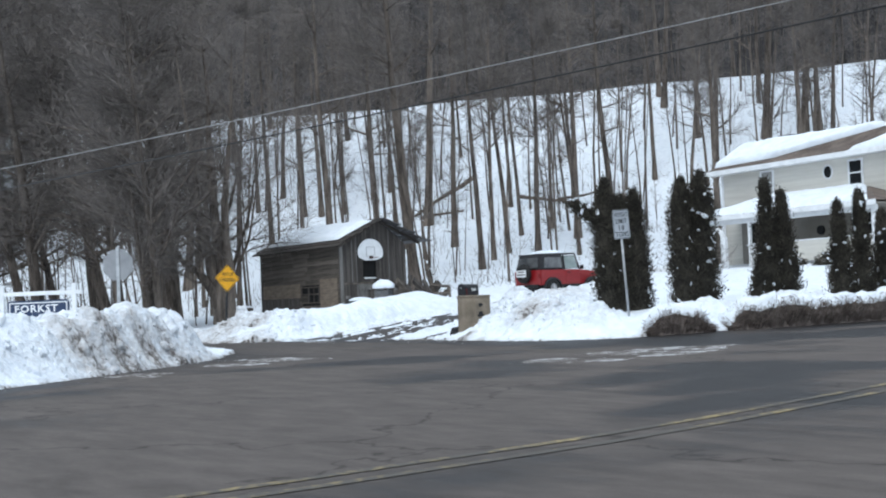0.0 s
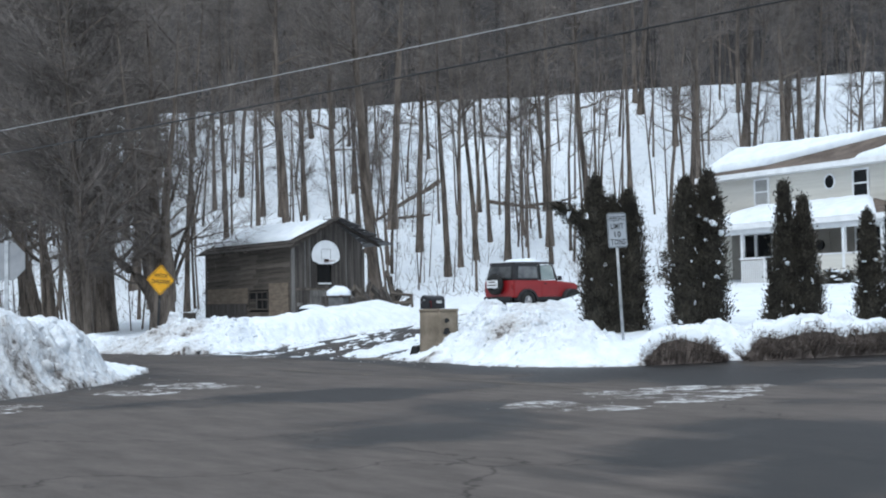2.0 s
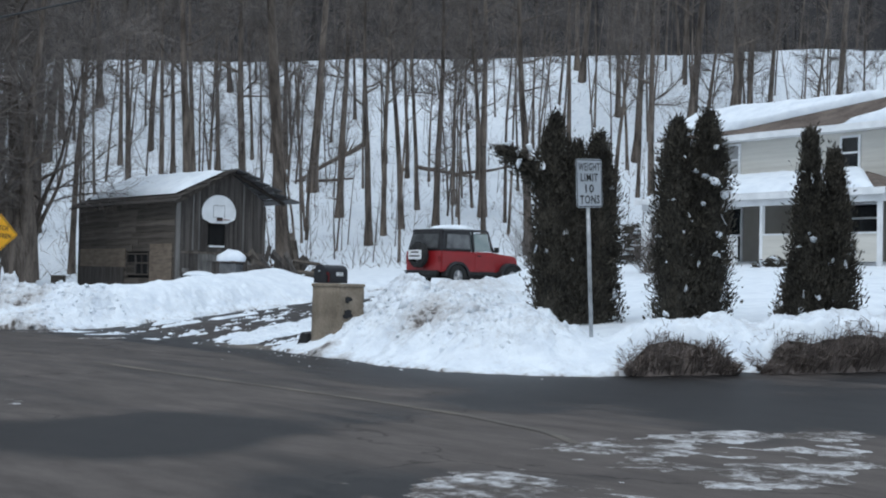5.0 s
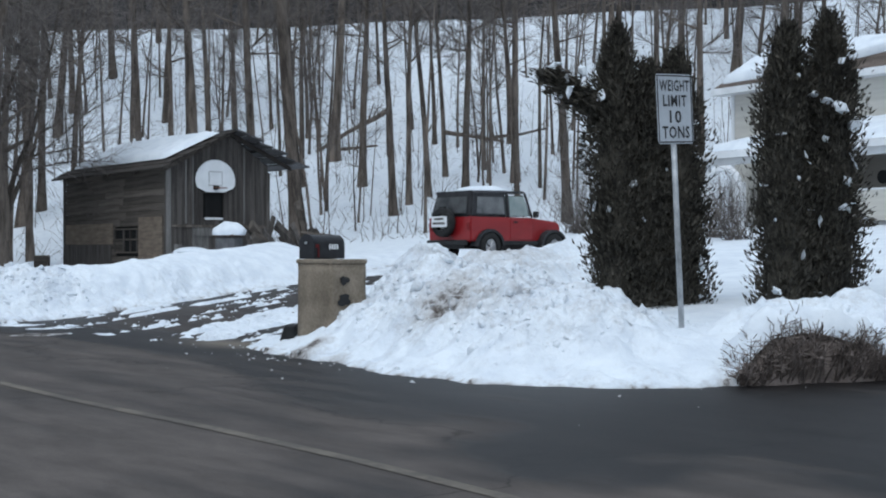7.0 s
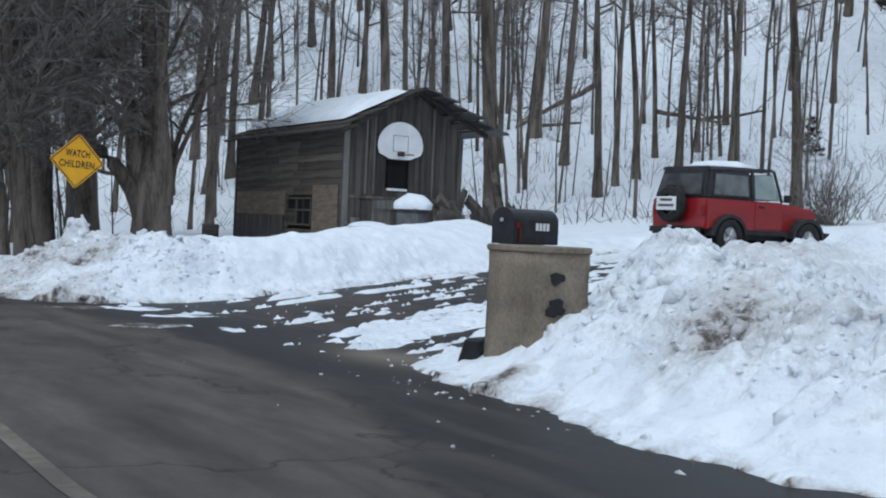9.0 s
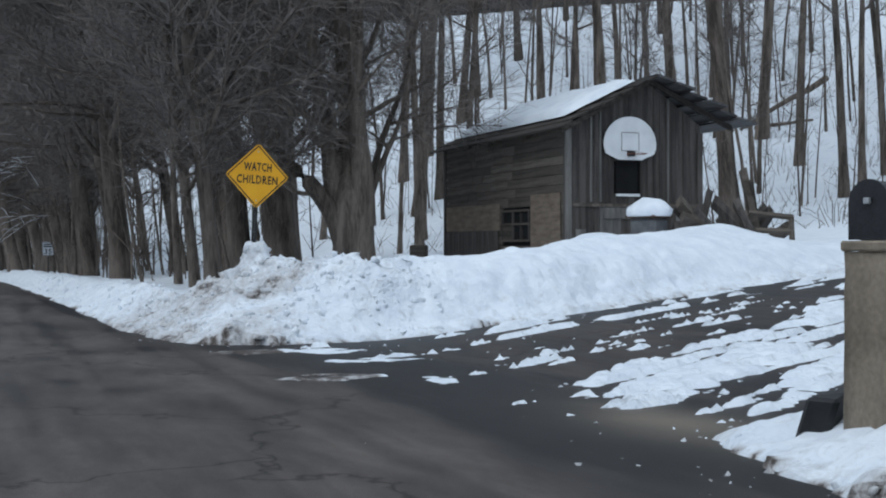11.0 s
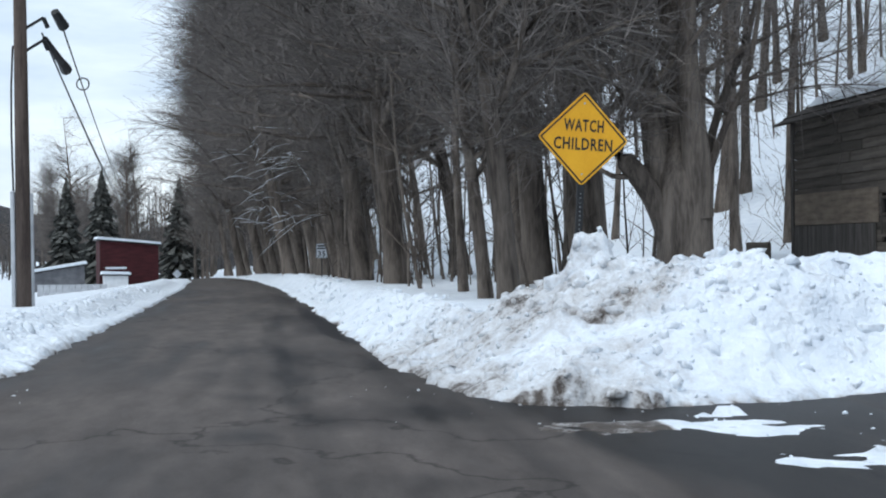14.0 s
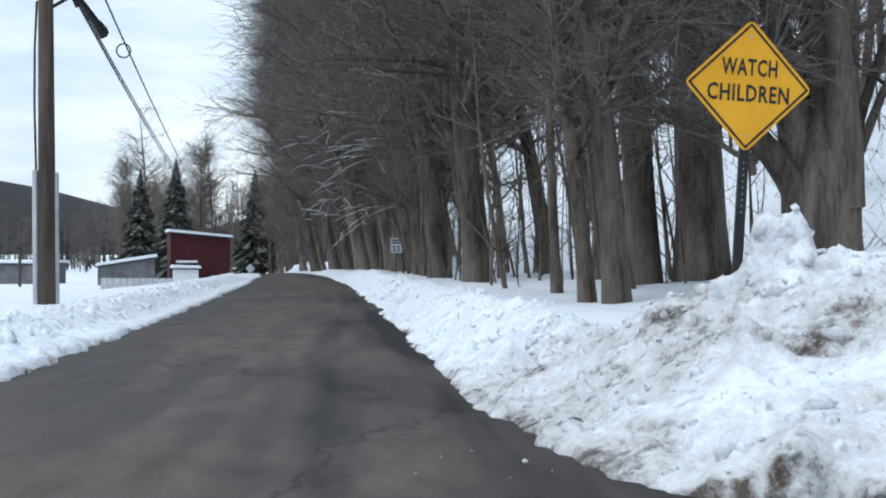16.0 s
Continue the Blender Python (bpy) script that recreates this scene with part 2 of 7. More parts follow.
# ---- helpers for building ----
def part(name, bm, material, parent=None, label=""):
    me = bpy.data.meshes.new(name)
    bm.to_mesh(me)
    bm.free()
    for mm in (material if isinstance(material, (list, tuple)) else [material]):
        me.materials.append(mm)
    ob = new(name, me)
    if parent is not None:
        ob.parent = parent
    if label:
        ob["label"] = label
    return ob


def raw(name, verts, faces, material, parent=None, smooth=False):
    me = bpy.data.meshes.new(name)
    me.from_pydata(verts, [], faces)
    me.materials.append(material)
    if smooth:
        me.polygons.foreach_set("use_smooth", [True] * len(me.polygons))
    me.update()
    ob = new(name, me)
    if parent is not None:
        ob.parent = parent
    return ob


def thing(name, m, label, category, group="", kind=""):
    ob = new(name)
    ob.empty_display_size = 0.2
    ob.matrix_world = m
    return tagged(ob, label, category, group, kind)


def box(bm, x0, x1, y0, y1, z0, z1, bevel=0.0, m=None):
    r = bmesh.ops.create_cube(bm, size=1.0)
    bmesh.ops.scale(bm, vec=(x1 - x0, y1 - y0, z1 - z0), verts=r["verts"])
    bmesh.ops.translate(bm, vec=((x0 + x1) / 2, (y0 + y1) / 2, (z0 + z1) / 2), verts=r["verts"])
    vs = r["verts"]
    if bevel:
        es = list({e for v in vs for e in v.link_edges})
        g = bmesh.ops.bevel(bm, geom=es, offset=bevel, segments=1, affect="EDGES")
        vs = list({v for f in g["faces"] for v in f.verts} | {v for v in vs if v.is_valid})
    if m is not None:
        bmesh.ops.transform(bm, matrix=m, verts=vs)
    return vs


def rod(bm, p0, p1, r0, r1=None, n=8, caps=True):
    r1 = r0 if r1 is None else r1
    p0, p1 = Vector(p0), Vector(p1)
    d = p1 - p0
    g = bmesh.ops.create_cone(bm, cap_ends=caps, segments=n, radius1=r0, radius2=max(r1, 1e-4), depth=d.length)
    m = Matrix.Translation((p0 + p1) / 2) @ d.to_track_quat("Z", "Y").to_matrix().to_4x4()
    bmesh.ops.transform(bm, matrix=m, verts=g["verts"])
    return g["verts"]


def prism(bm, outline, y0, y1):
    """An outline in x and z, drawn out from y0 to y1."""
    a = [bm.verts.new((x, y0, z)) for x, z in outline]
    b = [bm.verts.new((x, y1, z)) for x, z in outline]
    bm.faces.new(a)
    bm.faces.new(b[::-1])
    k = len(a)
    for i in range(k):
        bm.faces.new((a[i], b[i], b[(i + 1) % k], a[(i + 1) % k]))
    bmesh.ops.recalc_face_normals(bm, faces=bm.faces[:])


def shade_smooth(ob):
    ob.data.polygons.foreach_set("use_smooth", [True] * len(ob.data.polygons))
    return ob


# ---- lie of the land ----
def hash2(ix, iy, seed):
    h = (ix.astype(np.int64) * 374761393 + iy.astype(np.int64) * 668265263 + seed * 982451653) & 0x7FFFFFFF
    h = ((h ^ (h >> 13)) * 1274126177) & 0x7FFFFFFF
    return ((h ^ (h >> 16)) & 0xFFFF) / 65535.0


def vnoise(x, y, seed=0):
    x0, y0 = np.floor(x), np.floor(y)
    fx, fy = x - x0, y - y0
    fx, fy = fx * fx * (3 - 2 * fx), fy * fy * (3 - 2 * fy)
    a, b = hash2(x0, y0, seed), hash2(x0 + 1, y0, seed)
    c, d = hash2(x0, y0 + 1, seed), hash2(x0 + 1, y0 + 1, seed)
    return (a + (b - a) * fx) * (1 - fy) + (c + (d - c) * fx) * fy


def fbm(x, y, seed=0, octaves=4):
    s, amp, tot = 0.0, 1.0, 0.0
    for k in range(octaves):
        s = s + amp * vnoise(x * 2 ** k + 17 * k, y * 2 ** k - 11 * k, seed + k)
        tot += amp
        amp *= 0.5
    return s / tot - 0.5


def clods(x, y, size, seed):
    """Distance from the middle of the nearest clod, in clods of mixed size."""
    x, y = x / size + 0.35 * fbm(x / size, y / size, seed + 7, 2), y / size + 0.35 * fbm(x / size + 9, y / size, seed + 8, 2)
    best = np.full(x.shape, 9.0)
    for i in (-1, 0, 1):
        for j in (-1, 0, 1):
            cx, cy = np.floor(x) + i, np.floor(y) + j
            px, py = cx + hash2(cx, cy, seed), cy + hash2(cx, cy, seed + 1)
            k = 0.65 + 0.7 * hash2(cx, cy, seed + 2)
            best = np.minimum(best, np.hypot(x - px, y - py) / k)
    return best


def ramp01(a, b, v):
    t = np.clip((v - a) / (b - a), 0, 1)
    return t * t * (3 - 2 * t)


def ground(x, y):
    """Height of the bare ground."""
    x, y = np.asarray(x, float), np.asarray(y, float)
    d = np.clip(-12 - x, 0, 150)
    z = -0.0055 * d - 0.00006 * d * d
    z = z - 1.0 * ramp01(-8.5, -14, y) * ramp01(-18, -65, x)
    north = np.clip(y - 0.5, 0, None)
    yard = 0.085 * np.clip(north, 0, 13) + 0.07 * np.clip(north - 13, 0, 13)
    z = z + yard * ramp01(-75, -30, x) * (1 - 0.8 * ramp01(3.5, 9.5, x))
    s = (-x + y) / 1.4142
    t = np.clip(s - 40, 0, None)
    hill = 0.25 * (np.sqrt(t * t + 40) - 6.3) + 0.375 * np.clip(np.minimum(s, 110.5 + 7 * fbm(x * 0.035, y * 0.035, 15, 3)) - 86, 0, None)
    hill = np.where(s > 112, hill - 0.2 * (s - 112), hill)
    z = z + np.clip(hill, 0, None) * ramp01(-4, 26, y) * (1 - 0.2 * ramp01(-60, -15, x))
    return z


def dist_poly(x, y, poly):
    """Distance to a polygon's edge, positive inside."""
    best = np.full(x.shape, 1e9)
    inside = np.zeros(x.shape, bool)
    k = len(poly)
    for i in range(k):
        (ax, ay), (bx, by) = poly[i], poly[(i + 1) % k]
        dx, dy = bx - ax, by - ay
        t = np.clip(((x - ax) * dx + (y - ay) * dy) / (dx * dx + dy * dy), 0, 1)
        best = np.minimum(best, np.hypot(x - ax - t * dx, y - ay - t * dy))
        if ay != by:
            cross = ((ay > y) != (by > y)) & (x < dx * (y - ay) / dy + ax)
            inside ^= cross
    return np.where(inside, best, -best)


def dist_line(x, y, pts):
    """Distance to a line of points, and how far along it (0 to 1)."""
    best, along = np.full(x.shape, 1e9), np.zeros(x.shape)
    k = len(pts) - 1
    for i in range(k):
        (ax, ay), (bx, by) = pts[i], pts[i + 1]
        dx, dy = bx - ax, by - ay
        t = np.clip(((x - ax) * dx + (y - ay) * dy) / (dx * dx + dy * dy), 0, 1)
        d = np.hypot(x - ax - t * dx, y - ay - t * dy)
        along = np.where(d < best, (i + t) / k, along)
        best = np.minimum(best, d)
    return best, along


def bend(x):
    """How far the lane swings south on its way west."""
    d = np.clip(-15 - np.asarray(x, float), 0, 250)
    return 0.0004 * d * d


def lane_edge(y):
    return [(x, y - float(bend(x))) for x in (-600, -260, -200, -160, -130, -100, -75, -50, -30)]


SNOW_NORTH = lane_edge(-2.65) + [(-13.3, -2.6), (-11.2, -2.3), (-10.0, -1.95), (-9.6, -1.1), (-9.75, 0.0), (-9.95, 1.0), (-10.2, 2.3), (-10.6, 3.8), (-11.4, 6.6), (-12.3, 9.3), (-14, 13),
                                 (-9, 14), (-6.5, 10), (-3, 5), (-1.1, 1.3), (-1.0, -0.2), (0.3, -0.62), (1.5, -0.75), (3.9, -1.05), (5, -1.0), (6.2, -0.2), (7.2, 1.2), (8.2, 3.5), (9.4, 8), (10.4, 14), (12, 30), (16, 60), (20, 600), (-600, 600)]
SNOW_SOUTH = lane_edge(-6.2) + [(-15, -6.2), (-5, -6.35), (0.2, -7.2), (1.9, -8.3), (3.6, -9.5), (5.0, -10.7), (6.3, -12.1), (7.6, -13.6), (9.7, -15.9), (14, -25), (22, -45), (60, -200), (60, -600), (-600, -600)]
SNOW_EAST = [(46, -600), (44, -40), (40, 0), (44, 600), (600, 600), (600, -600)]
DRIVE = [(-9.3, -1.3), (-9.5, 0.0), (-9.9, 1.2), (-10.6, 3.8), (-11.4, 6.6), (-12.3, 9.3), (-14, 13), (-9, 14), (-6.5, 10), (-3, 5), (-0.7, 0.9), (-0.5, -0.4), (-4, -0.9)]
LOBE = [(-4.28, -0.41), (-3.86, 0.1), (-4.6, 1.22), (-5.27, 1.92), (-5.85, 3.09), (-6.6, 5.07), (-8.2, 9.5), (-5.0, 10), (-3.3, 4.0), (-3.0, 2.4), (-2.31, 0.39), (-2.97, -0.33)]
# heaped banks: line, height, half width, how lumpy
BANKS = [
    ([(-13.0, -0.45), (-12.2, -0.4)], 0.55, 1.15, 1.0),
    ([(-12.2, -0.4), (-11.6, 0.4)], 0.34, 1.2, 0.9),
    ([(-11.6, 0.4), (-12.0, 3.0), (-13.4, 6.2), (-14.6, 8.2)], 0.62, 1.3, 0.15),
    ([(-14.6, 8.2), (-15.6, 9.6)], 0.3, 1.3, 0.2),
    ([(1.5, 1.35), (0.6, 1.75), (-0.1, 2.2)], 0.8, 0.8, 1.0),
    ([(1.4, 1.2), (0.9, 2.6)], 0.5, 1.2, 1.0),
    ([(-0.1, 2.1), (-0.9, 4.4)], 0.4, 1.1, 0.8),
    ([(-0.9, 4.4), (-1.0, 6.3), (-2.0, 7.6)], 0.6, 1.1, 0.8),
    ([(-2.0, 7.6), (-4.2, 9.6)], 0.32, 1.2, 0.8),
    ([(1.95, 1.0), (3.2, 0.9), (4.6, 0.8)], 0.5, 1.05, 1.2),
    ([(6.2, 2.2), (7.4, 5.2), (8.6, 10.0), (10.2, 22)], 0.3, 0.6, 0.9),
    ([(2.9, -10.2), (4.3, -11.4), (5.8, -13.1)], 0.78, 1.1, 1.2),
    ([(6.0, -13.4), (7.4, -15.6), (10.5, -21)], 0.64, 1.2, 1.1),
    ([(-6, -7.3), (-30, -7.3), (-60, -8.0)], 0.13, 0.6, 1.2),
    ([(-14.5, -1.8), (-30, -1.9), (-60, -2.5)], 0.14, 0.7, 1.6),
]
LUMPS = [(-12.66, -0.72, 0.2, 0.3), (-12.5, -0.65, 0.42, 0.1), (-3.2, 7.2, 0.25, 0.35), (2.6, 0.3, 0.4, 0.12), (-9.9, -1.3, 0.5, 0.12)]
SLUSH = [(12.6, -4.6, 0.9, 1.2), (13.7, -5.2, 0.8, 1.4), (13.3, -7.7, 1.0, 0.9), (14.3, -7.2, 0.6, 0.6), (12.9, -3.0, 0.5, 0.8), (5.3, -8.8, 1.8, 0.9), (6.6, -10.3, 0.9, 0.7), (8.4, -13.0, 0.8, 0.6), (-8.68, -1.60, 0.45, 0.65), (-8.60, -0.86, 0.33, 0.45), (-8.31, -0.67, 0.33, 0.52), (-7.43, -0.48, 0.45, 0.65), (-7.22, -0.91, 0.26, 0.39), (-5.60, -1.39, 0.45, 0.59), (-5.2, -0.6, 0.5, 0.2)]



def snow_cover(x, y):
    """Depth of snow over the ground (below zero: bare), and its dirt."""
    north, south, east = dist_poly(x, y, SNOW_NORTH), dist_poly(x, y, SNOW_SOUTH), dist_poly(x, y, SNOW_EAST)
    wob = 0.28 * fbm(x * 0.9, y * 0.9, 5) + 0.22 * fbm(x * 3.1, y * 3.1, 6)
    d = np.maximum(np.maximum(north, south), east) + wob
    drive_d = dist_poly(x, y, DRIVE)
    thin = 1 - 0.6 * ramp01(3, -6, x) * ramp01(-4, -5, y)
    near = np.exp(-np.clip(np.hypot(x + 2, y + 1) - 14, 0, None) / 8)
    c = 0.28 * thin * ramp01(0, 1.1, d) + 0.05 * ramp01(0, 0.12, d)
    c = np.where(d <= 0, -0.12, c)
    heap, rough = np.zeros(x.shape), np.zeros(x.shape)
    for line, h, w, lumpy in BANKS:
        r, _ = dist_line(x, y, line)
        rr = r + 0.22 * fbm(x * 0.6 - 0.4 * y, y * 0.6 + 0.4 * x, 31, 3) * w
        one = h * np.exp(-(rr / w) ** 2 * 1.1)
        heap, rough = np.maximum(heap, one), np.maximum(rough, lumpy * ramp01(0.04, 0.3, one))
    heap = heap * (1 + 0.14 * fbm(x * 0.7 + 0.3 * y, y * 0.7 - 0.3 * x, 41, 3))
    big = 0.13 * np.sqrt(np.clip(1 - (1.2 * clods(x, y, 0.62, 51)) ** 2, 0, 1)) * ramp01(0.35, 0.75, vnoise(x * 1.1, y * 1.1, 52))
    small = 0.09 * np.sqrt(np.clip(1 - (1.25 * clods(x, y, 0.31, 53)) ** 2, 0, 1)) * ramp01(0.2, 0.7, vnoise(x * 2.1, y * 2.1, 54)) + 0.06 * np.sqrt(np.clip(1 - (1.2 * clods(x + 3, y, 0.17, 55)) ** 2, 0, 1))
    c = c + (heap + rough * (big + small - 0.08) * 1.05 + 0.08 * fbm(x * 1.3 + 0.5 * y, y * 1.3 - 0.5 * x, 57) * np.minimum(rough, 1) + rough * (0.09 * np.abs(fbm(x * 2.6, y * 2.6, 56, 5)) + 0.05 * fbm(x * 9, y * 9, 60, 2))) * ramp01(0, 0.8, d)
    crumbs = 0.1 * np.sqrt(np.clip(1 - (1.3 * clods(x, y, 0.26, 58)) ** 2, 0, 1)) * ramp01(0.5, 0.7, vnoise(x * 1.7, y * 1.7, 59))
    c = c + crumbs * (d > 0) * np.exp(-np.clip(d, 0, None) / 1.0) * near
    churn = near * (d > 0) * np.clip(rough + 0.9 * np.exp(-np.clip(d, 0, None) / 1.2) * (drive_d < 0.2), 0, 1) * ramp01(0, 0.3, d)
    c = c + churn * (0.44 * (0.12 - np.abs(fbm(x * 1.9, y * 1.9, 63, 4))) + 0.22 * (0.12 - np.abs(fbm(x * 5.0, y * 5.0, 64, 3))) + 0.04 * fbm(x * 13, y * 13, 65, 1))
    for lx, ly, r, h in LUMPS:
        q = np.hypot(x - lx, y - ly) / r + 0.25 * fbm(x * 5, y * 5, 61)
        c = c + h * (1 - ramp01(0.62, 1.2, q)) * (d > 0)
    c = c + np.where(d > 0, 0.05 * fbm(x * 0.5, y * 0.5, 71) + 0.03 * fbm(x * 4, y * 4, 72), 0)
    # tracks and strips of packed snow along the drive
    drive = dist_poly(x, y, DRIVE)
    u, v = 0.91 * x + 0.42 * y, -0.42 * x + 0.91 * y
    strips = 0.4 * fbm(u * 2.0 + 0.8 * fbm(x * 0.6, y * 0.6, 81), v * 0.14, 82, 3) + 0.75 * fbm(u * 5.5, v * 0.35, 83, 3) + 0.5 * fbm(x * 3, y * 3, 84, 3) + 0.65 * fbm(u * 11, v * 0.9, 85, 2) + 0.3 * fbm(x * 9, y * 9, 87, 2)
    lobe = dist_poly(x, y, LOBE) + 0.5 * fbm(u * 1.6, v * 0.5, 86, 3)
    amount = 0.95 * strips + 0.13 * np.clip(lobe / 0.6, -1, 1.3) + 0.12 * np.exp(np.clip(d, -9, 0) / 0.7) - 0.1 - 0.1 * ramp01(1.2, 0.0, y) + 0.22 * ramp01(6.5, 11, y)
    lay = np.clip(amount, -0.12, 0.14) * 0.45
    c = np.where((d <= 0.02) & (drive > -0.3), np.maximum(c, np.where(drive > 0, lay, -0.12)), c)
    # slush on the road
    for sx, sy, rx, ry in SLUSH:
        q = ((x - sx) / rx) ** 2 + ((y - sy) / ry) ** 2
        lay = (0.55 - q) * 0.03 + 0.09 * fbm(x * 2.4, y * 1.3, 91) + 0.07 * fbm(x * 8, y * 6, 92) - 0.004
        c = np.where((d <= 0) & (q < 2), np.maximum(c, np.minimum(lay, 0.012)), c)
    # grit thrown up by the plough
    dirt = np.zeros(x.shape)
    for bx, by, r, k in ((-11.4, -0.95, 0.28, 0.36), (-10.6, -1.0, 0.25, 0.32), (-12.6, -1.45, 0.3, 0.34), (-13.8, -2.2, 0.5, 0.33), (-10.4, -1.4, 0.8, 0.22), (-12.0, -1.7, 0.9, 0.27), (-11.4, -0.7, 0.5, 0.25), (-13.7, -1.5, 1.2, 0.3), (-12.4, -2.0, 0.9, 0.27), (-10.9, -2.1, 0.6, 0.27), (-12.9, -1.2, 0.5, 0.27), (5.4, -11.7, 0.45, 0.24), (6.2, -12.7, 0.6, 0.26), (6.9, -13.6, 0.6, 0.28), (4.6, -10.9, 0.4, 0.22), (1.2, -0.55, 0.25, 0.36), (2.0, -0.75, 0.2, 0.36), (1.0, 2.2, 0.5, 0.3), (3.4, 1.5, 0.3, 0.42), (2.2, 1.6, 0.35, 0.28), (3.1, 0.2, 0.5, 0.3), (3.7, 0.55, 0.4, 0.26), (-1.0, 4.4, 1.0, 0.2)):
        dirt = np.maximum(dirt, k * np.exp(-((x - bx) ** 2 + (y - by) ** 2) / r ** 2))
    edge = np.where(d > 0, np.exp(-d / 0.25), 0)
    dirt = dirt + 0.13 * np.where(d > 0, np.exp(-d / 0.5), 0) * np.clip(0.55 + 1.6 * fbm(x * 0.8, y * 0.8, 99), 0, 1) * ramp01(-8, -12, x) * ramp01(-75, -40, x)
    dirt = dirt + 0.16 * edge * near + 0.3 * np.exp(-np.abs(d) / 0.2) * 0.4 * fbm(x * 2, y * 2, 97)
    slushy = (d <= 0.02) & (drive < 0)
    dirt = np.where(slushy, 0.44 + 0.3 * fbm(x * 2.2, y * 2.2, 98), dirt + 0.13 * np.minimum(rough, 1.2) * near)
    return c, dirt


def axis(stops):
    """Grid lines whose spacing changes along the axis: (start, end, step)."""
    out = []
    for a, b, s in stops:
        out += list(np.arange(a, b, s))
    return np.array(out + [stops[-1][1]])


def sheet(name, xs, ys, zfun, material, keep=None, attrs=None):
    gx, gy = np.meshgrid(xs, ys, indexing="ij")
    z = zfun(gx, gy)
    nx, ny = gx.shape
    idx = np.arange(nx * ny).reshape(nx, ny)
    quads = np.stack([idx[:-1, :-1], idx[1:, :-1], idx[1:, 1:], idx[:-1, 1:]], -1).reshape(-1, 4)
    if keep is not None:
        k = keep.ravel()
        quads = quads[k[quads].any(1)]
    me = bpy.data.meshes.new(name)
    co = np.stack([gx.ravel(), gy.ravel(), z.ravel()], 1)
    me.vertices.add(len(co))
    me.vertices.foreach_set("co", co.astype(np.float32).ravel())
    me.loops.add(quads.size)
    me.loops.foreach_set("vertex_index", quads.ravel().astype(np.int32))
    me.polygons.add(len(quads))
    me.polygons.foreach_set("loop_start", np.arange(0, quads.size, 4, dtype=np.int32))
    me.polygons.foreach_set("use_smooth", np.ones(len(quads), bool))
    me.update(calc_edges=True)
    for nm, val in (attrs or {}).items():
        at = me.attributes.new(nm, "FLOAT", "POINT")
        at.data.foreach_set("value", val.astype(np.float32).ravel())
    me.materials.append(material)
    me.validate()
    return new(name, me)


def gz(x, y):
    return float(ground(np.array([x]), np.array([y]))[0])


def sz(x, y):
    """Top of the snow at a place."""
    c, _ = snow_cover(np.array([float(x)]), np.array([float(y)]))
    return gz(x, y) + max(float(c[0]), 0.0)


RX = axis([(-260, -160, 10), (-160, -40, 4), (-40, -20, 0.6), (-20, 34, 0.15), (34, 48, 1.0), (48, 120, 12)])
RYS = axis([(-60, -30, 5), (-30, -12, 0.4), (-12, 4, 0.1), (4, 16, 0.6), (16, 60, 2)])
rgx, rgy = np.meshgrid(RX, RYS, indexing="ij")
# wetness: meltwater below the banks, in the mouth of the drive and across the junction; old wet blots in the lane
edge_d = np.maximum(dist_poly(rgx, rgy, SNOW_NORTH), dist_poly(rgx, rgy, SNOW_SOUTH))
wet = 0.13 * np.exp(-np.clip(-edge_d, 0, None) / 0.9) + 0.12 * np.exp(-((rgx + 3.5) / 4.5) ** 2 - ((rgy + 0.6) / 1.5) ** 2)
wet = wet + 0.06 * np.exp(-((rgx - 6.5) / 5.5) ** 2 - ((rgy + 1.2) / 1.6) ** 2) + 0.07 * np.clip(fbm(rgx * 0.12 + 3, rgy * 0.5, 111) * 2.4 - 0.15, 0, 1)
wet = wet + ramp01(5, 10, rgx) * (1.5 * fbm(rgx * 0.28 + 0.2 * rgy, rgy * 0.28 - 0.2 * rgx, 115, 4) + 1.1 * fbm(rgx * 0.5 + 0.11 * rgy + 1.2 * fbm(rgx * 0.2, rgy * 0.2, 118, 2), 0.11 * rgy - 0.025 * rgx, 116, 4) + 0.03)
for bx, by, rx, ry in ((-11.0, -4.04, 0.35, 0.2), (-15.8, -4.1, 0.9, 0.2), (-15.2, -3.58, 1.3, 0.2), (-12.3, -3.55, 0.9, 0.22), (-10.6, -3.6, 0.5, 0.16), (-17.3, -4.6, 0.8, 0.12), (-8.7, -3.95, 0.35, 0.2), (-9.4, -3.4, 0.5, 0.2), (-6.1, -3.83, 0.35, 0.18), (-6.9, -3.1, 0.4, 0.3), (-9.6, -2.7, 0.5, 0.3), (-20.5, -3.7, 2.2, 0.18), (-5.2, -3.4, 0.3, 0.2)):
    wet = wet + 0.15 * np.exp(-((rgx - bx + 0.5 * fbm(rgx * 1.5, rgy * 1.5, 119, 3)) / rx) ** 2 - ((rgy - by + 0.2 * fbm(rgx * 2.5, rgy * 2.5, 120, 2)) / ry) ** 2)
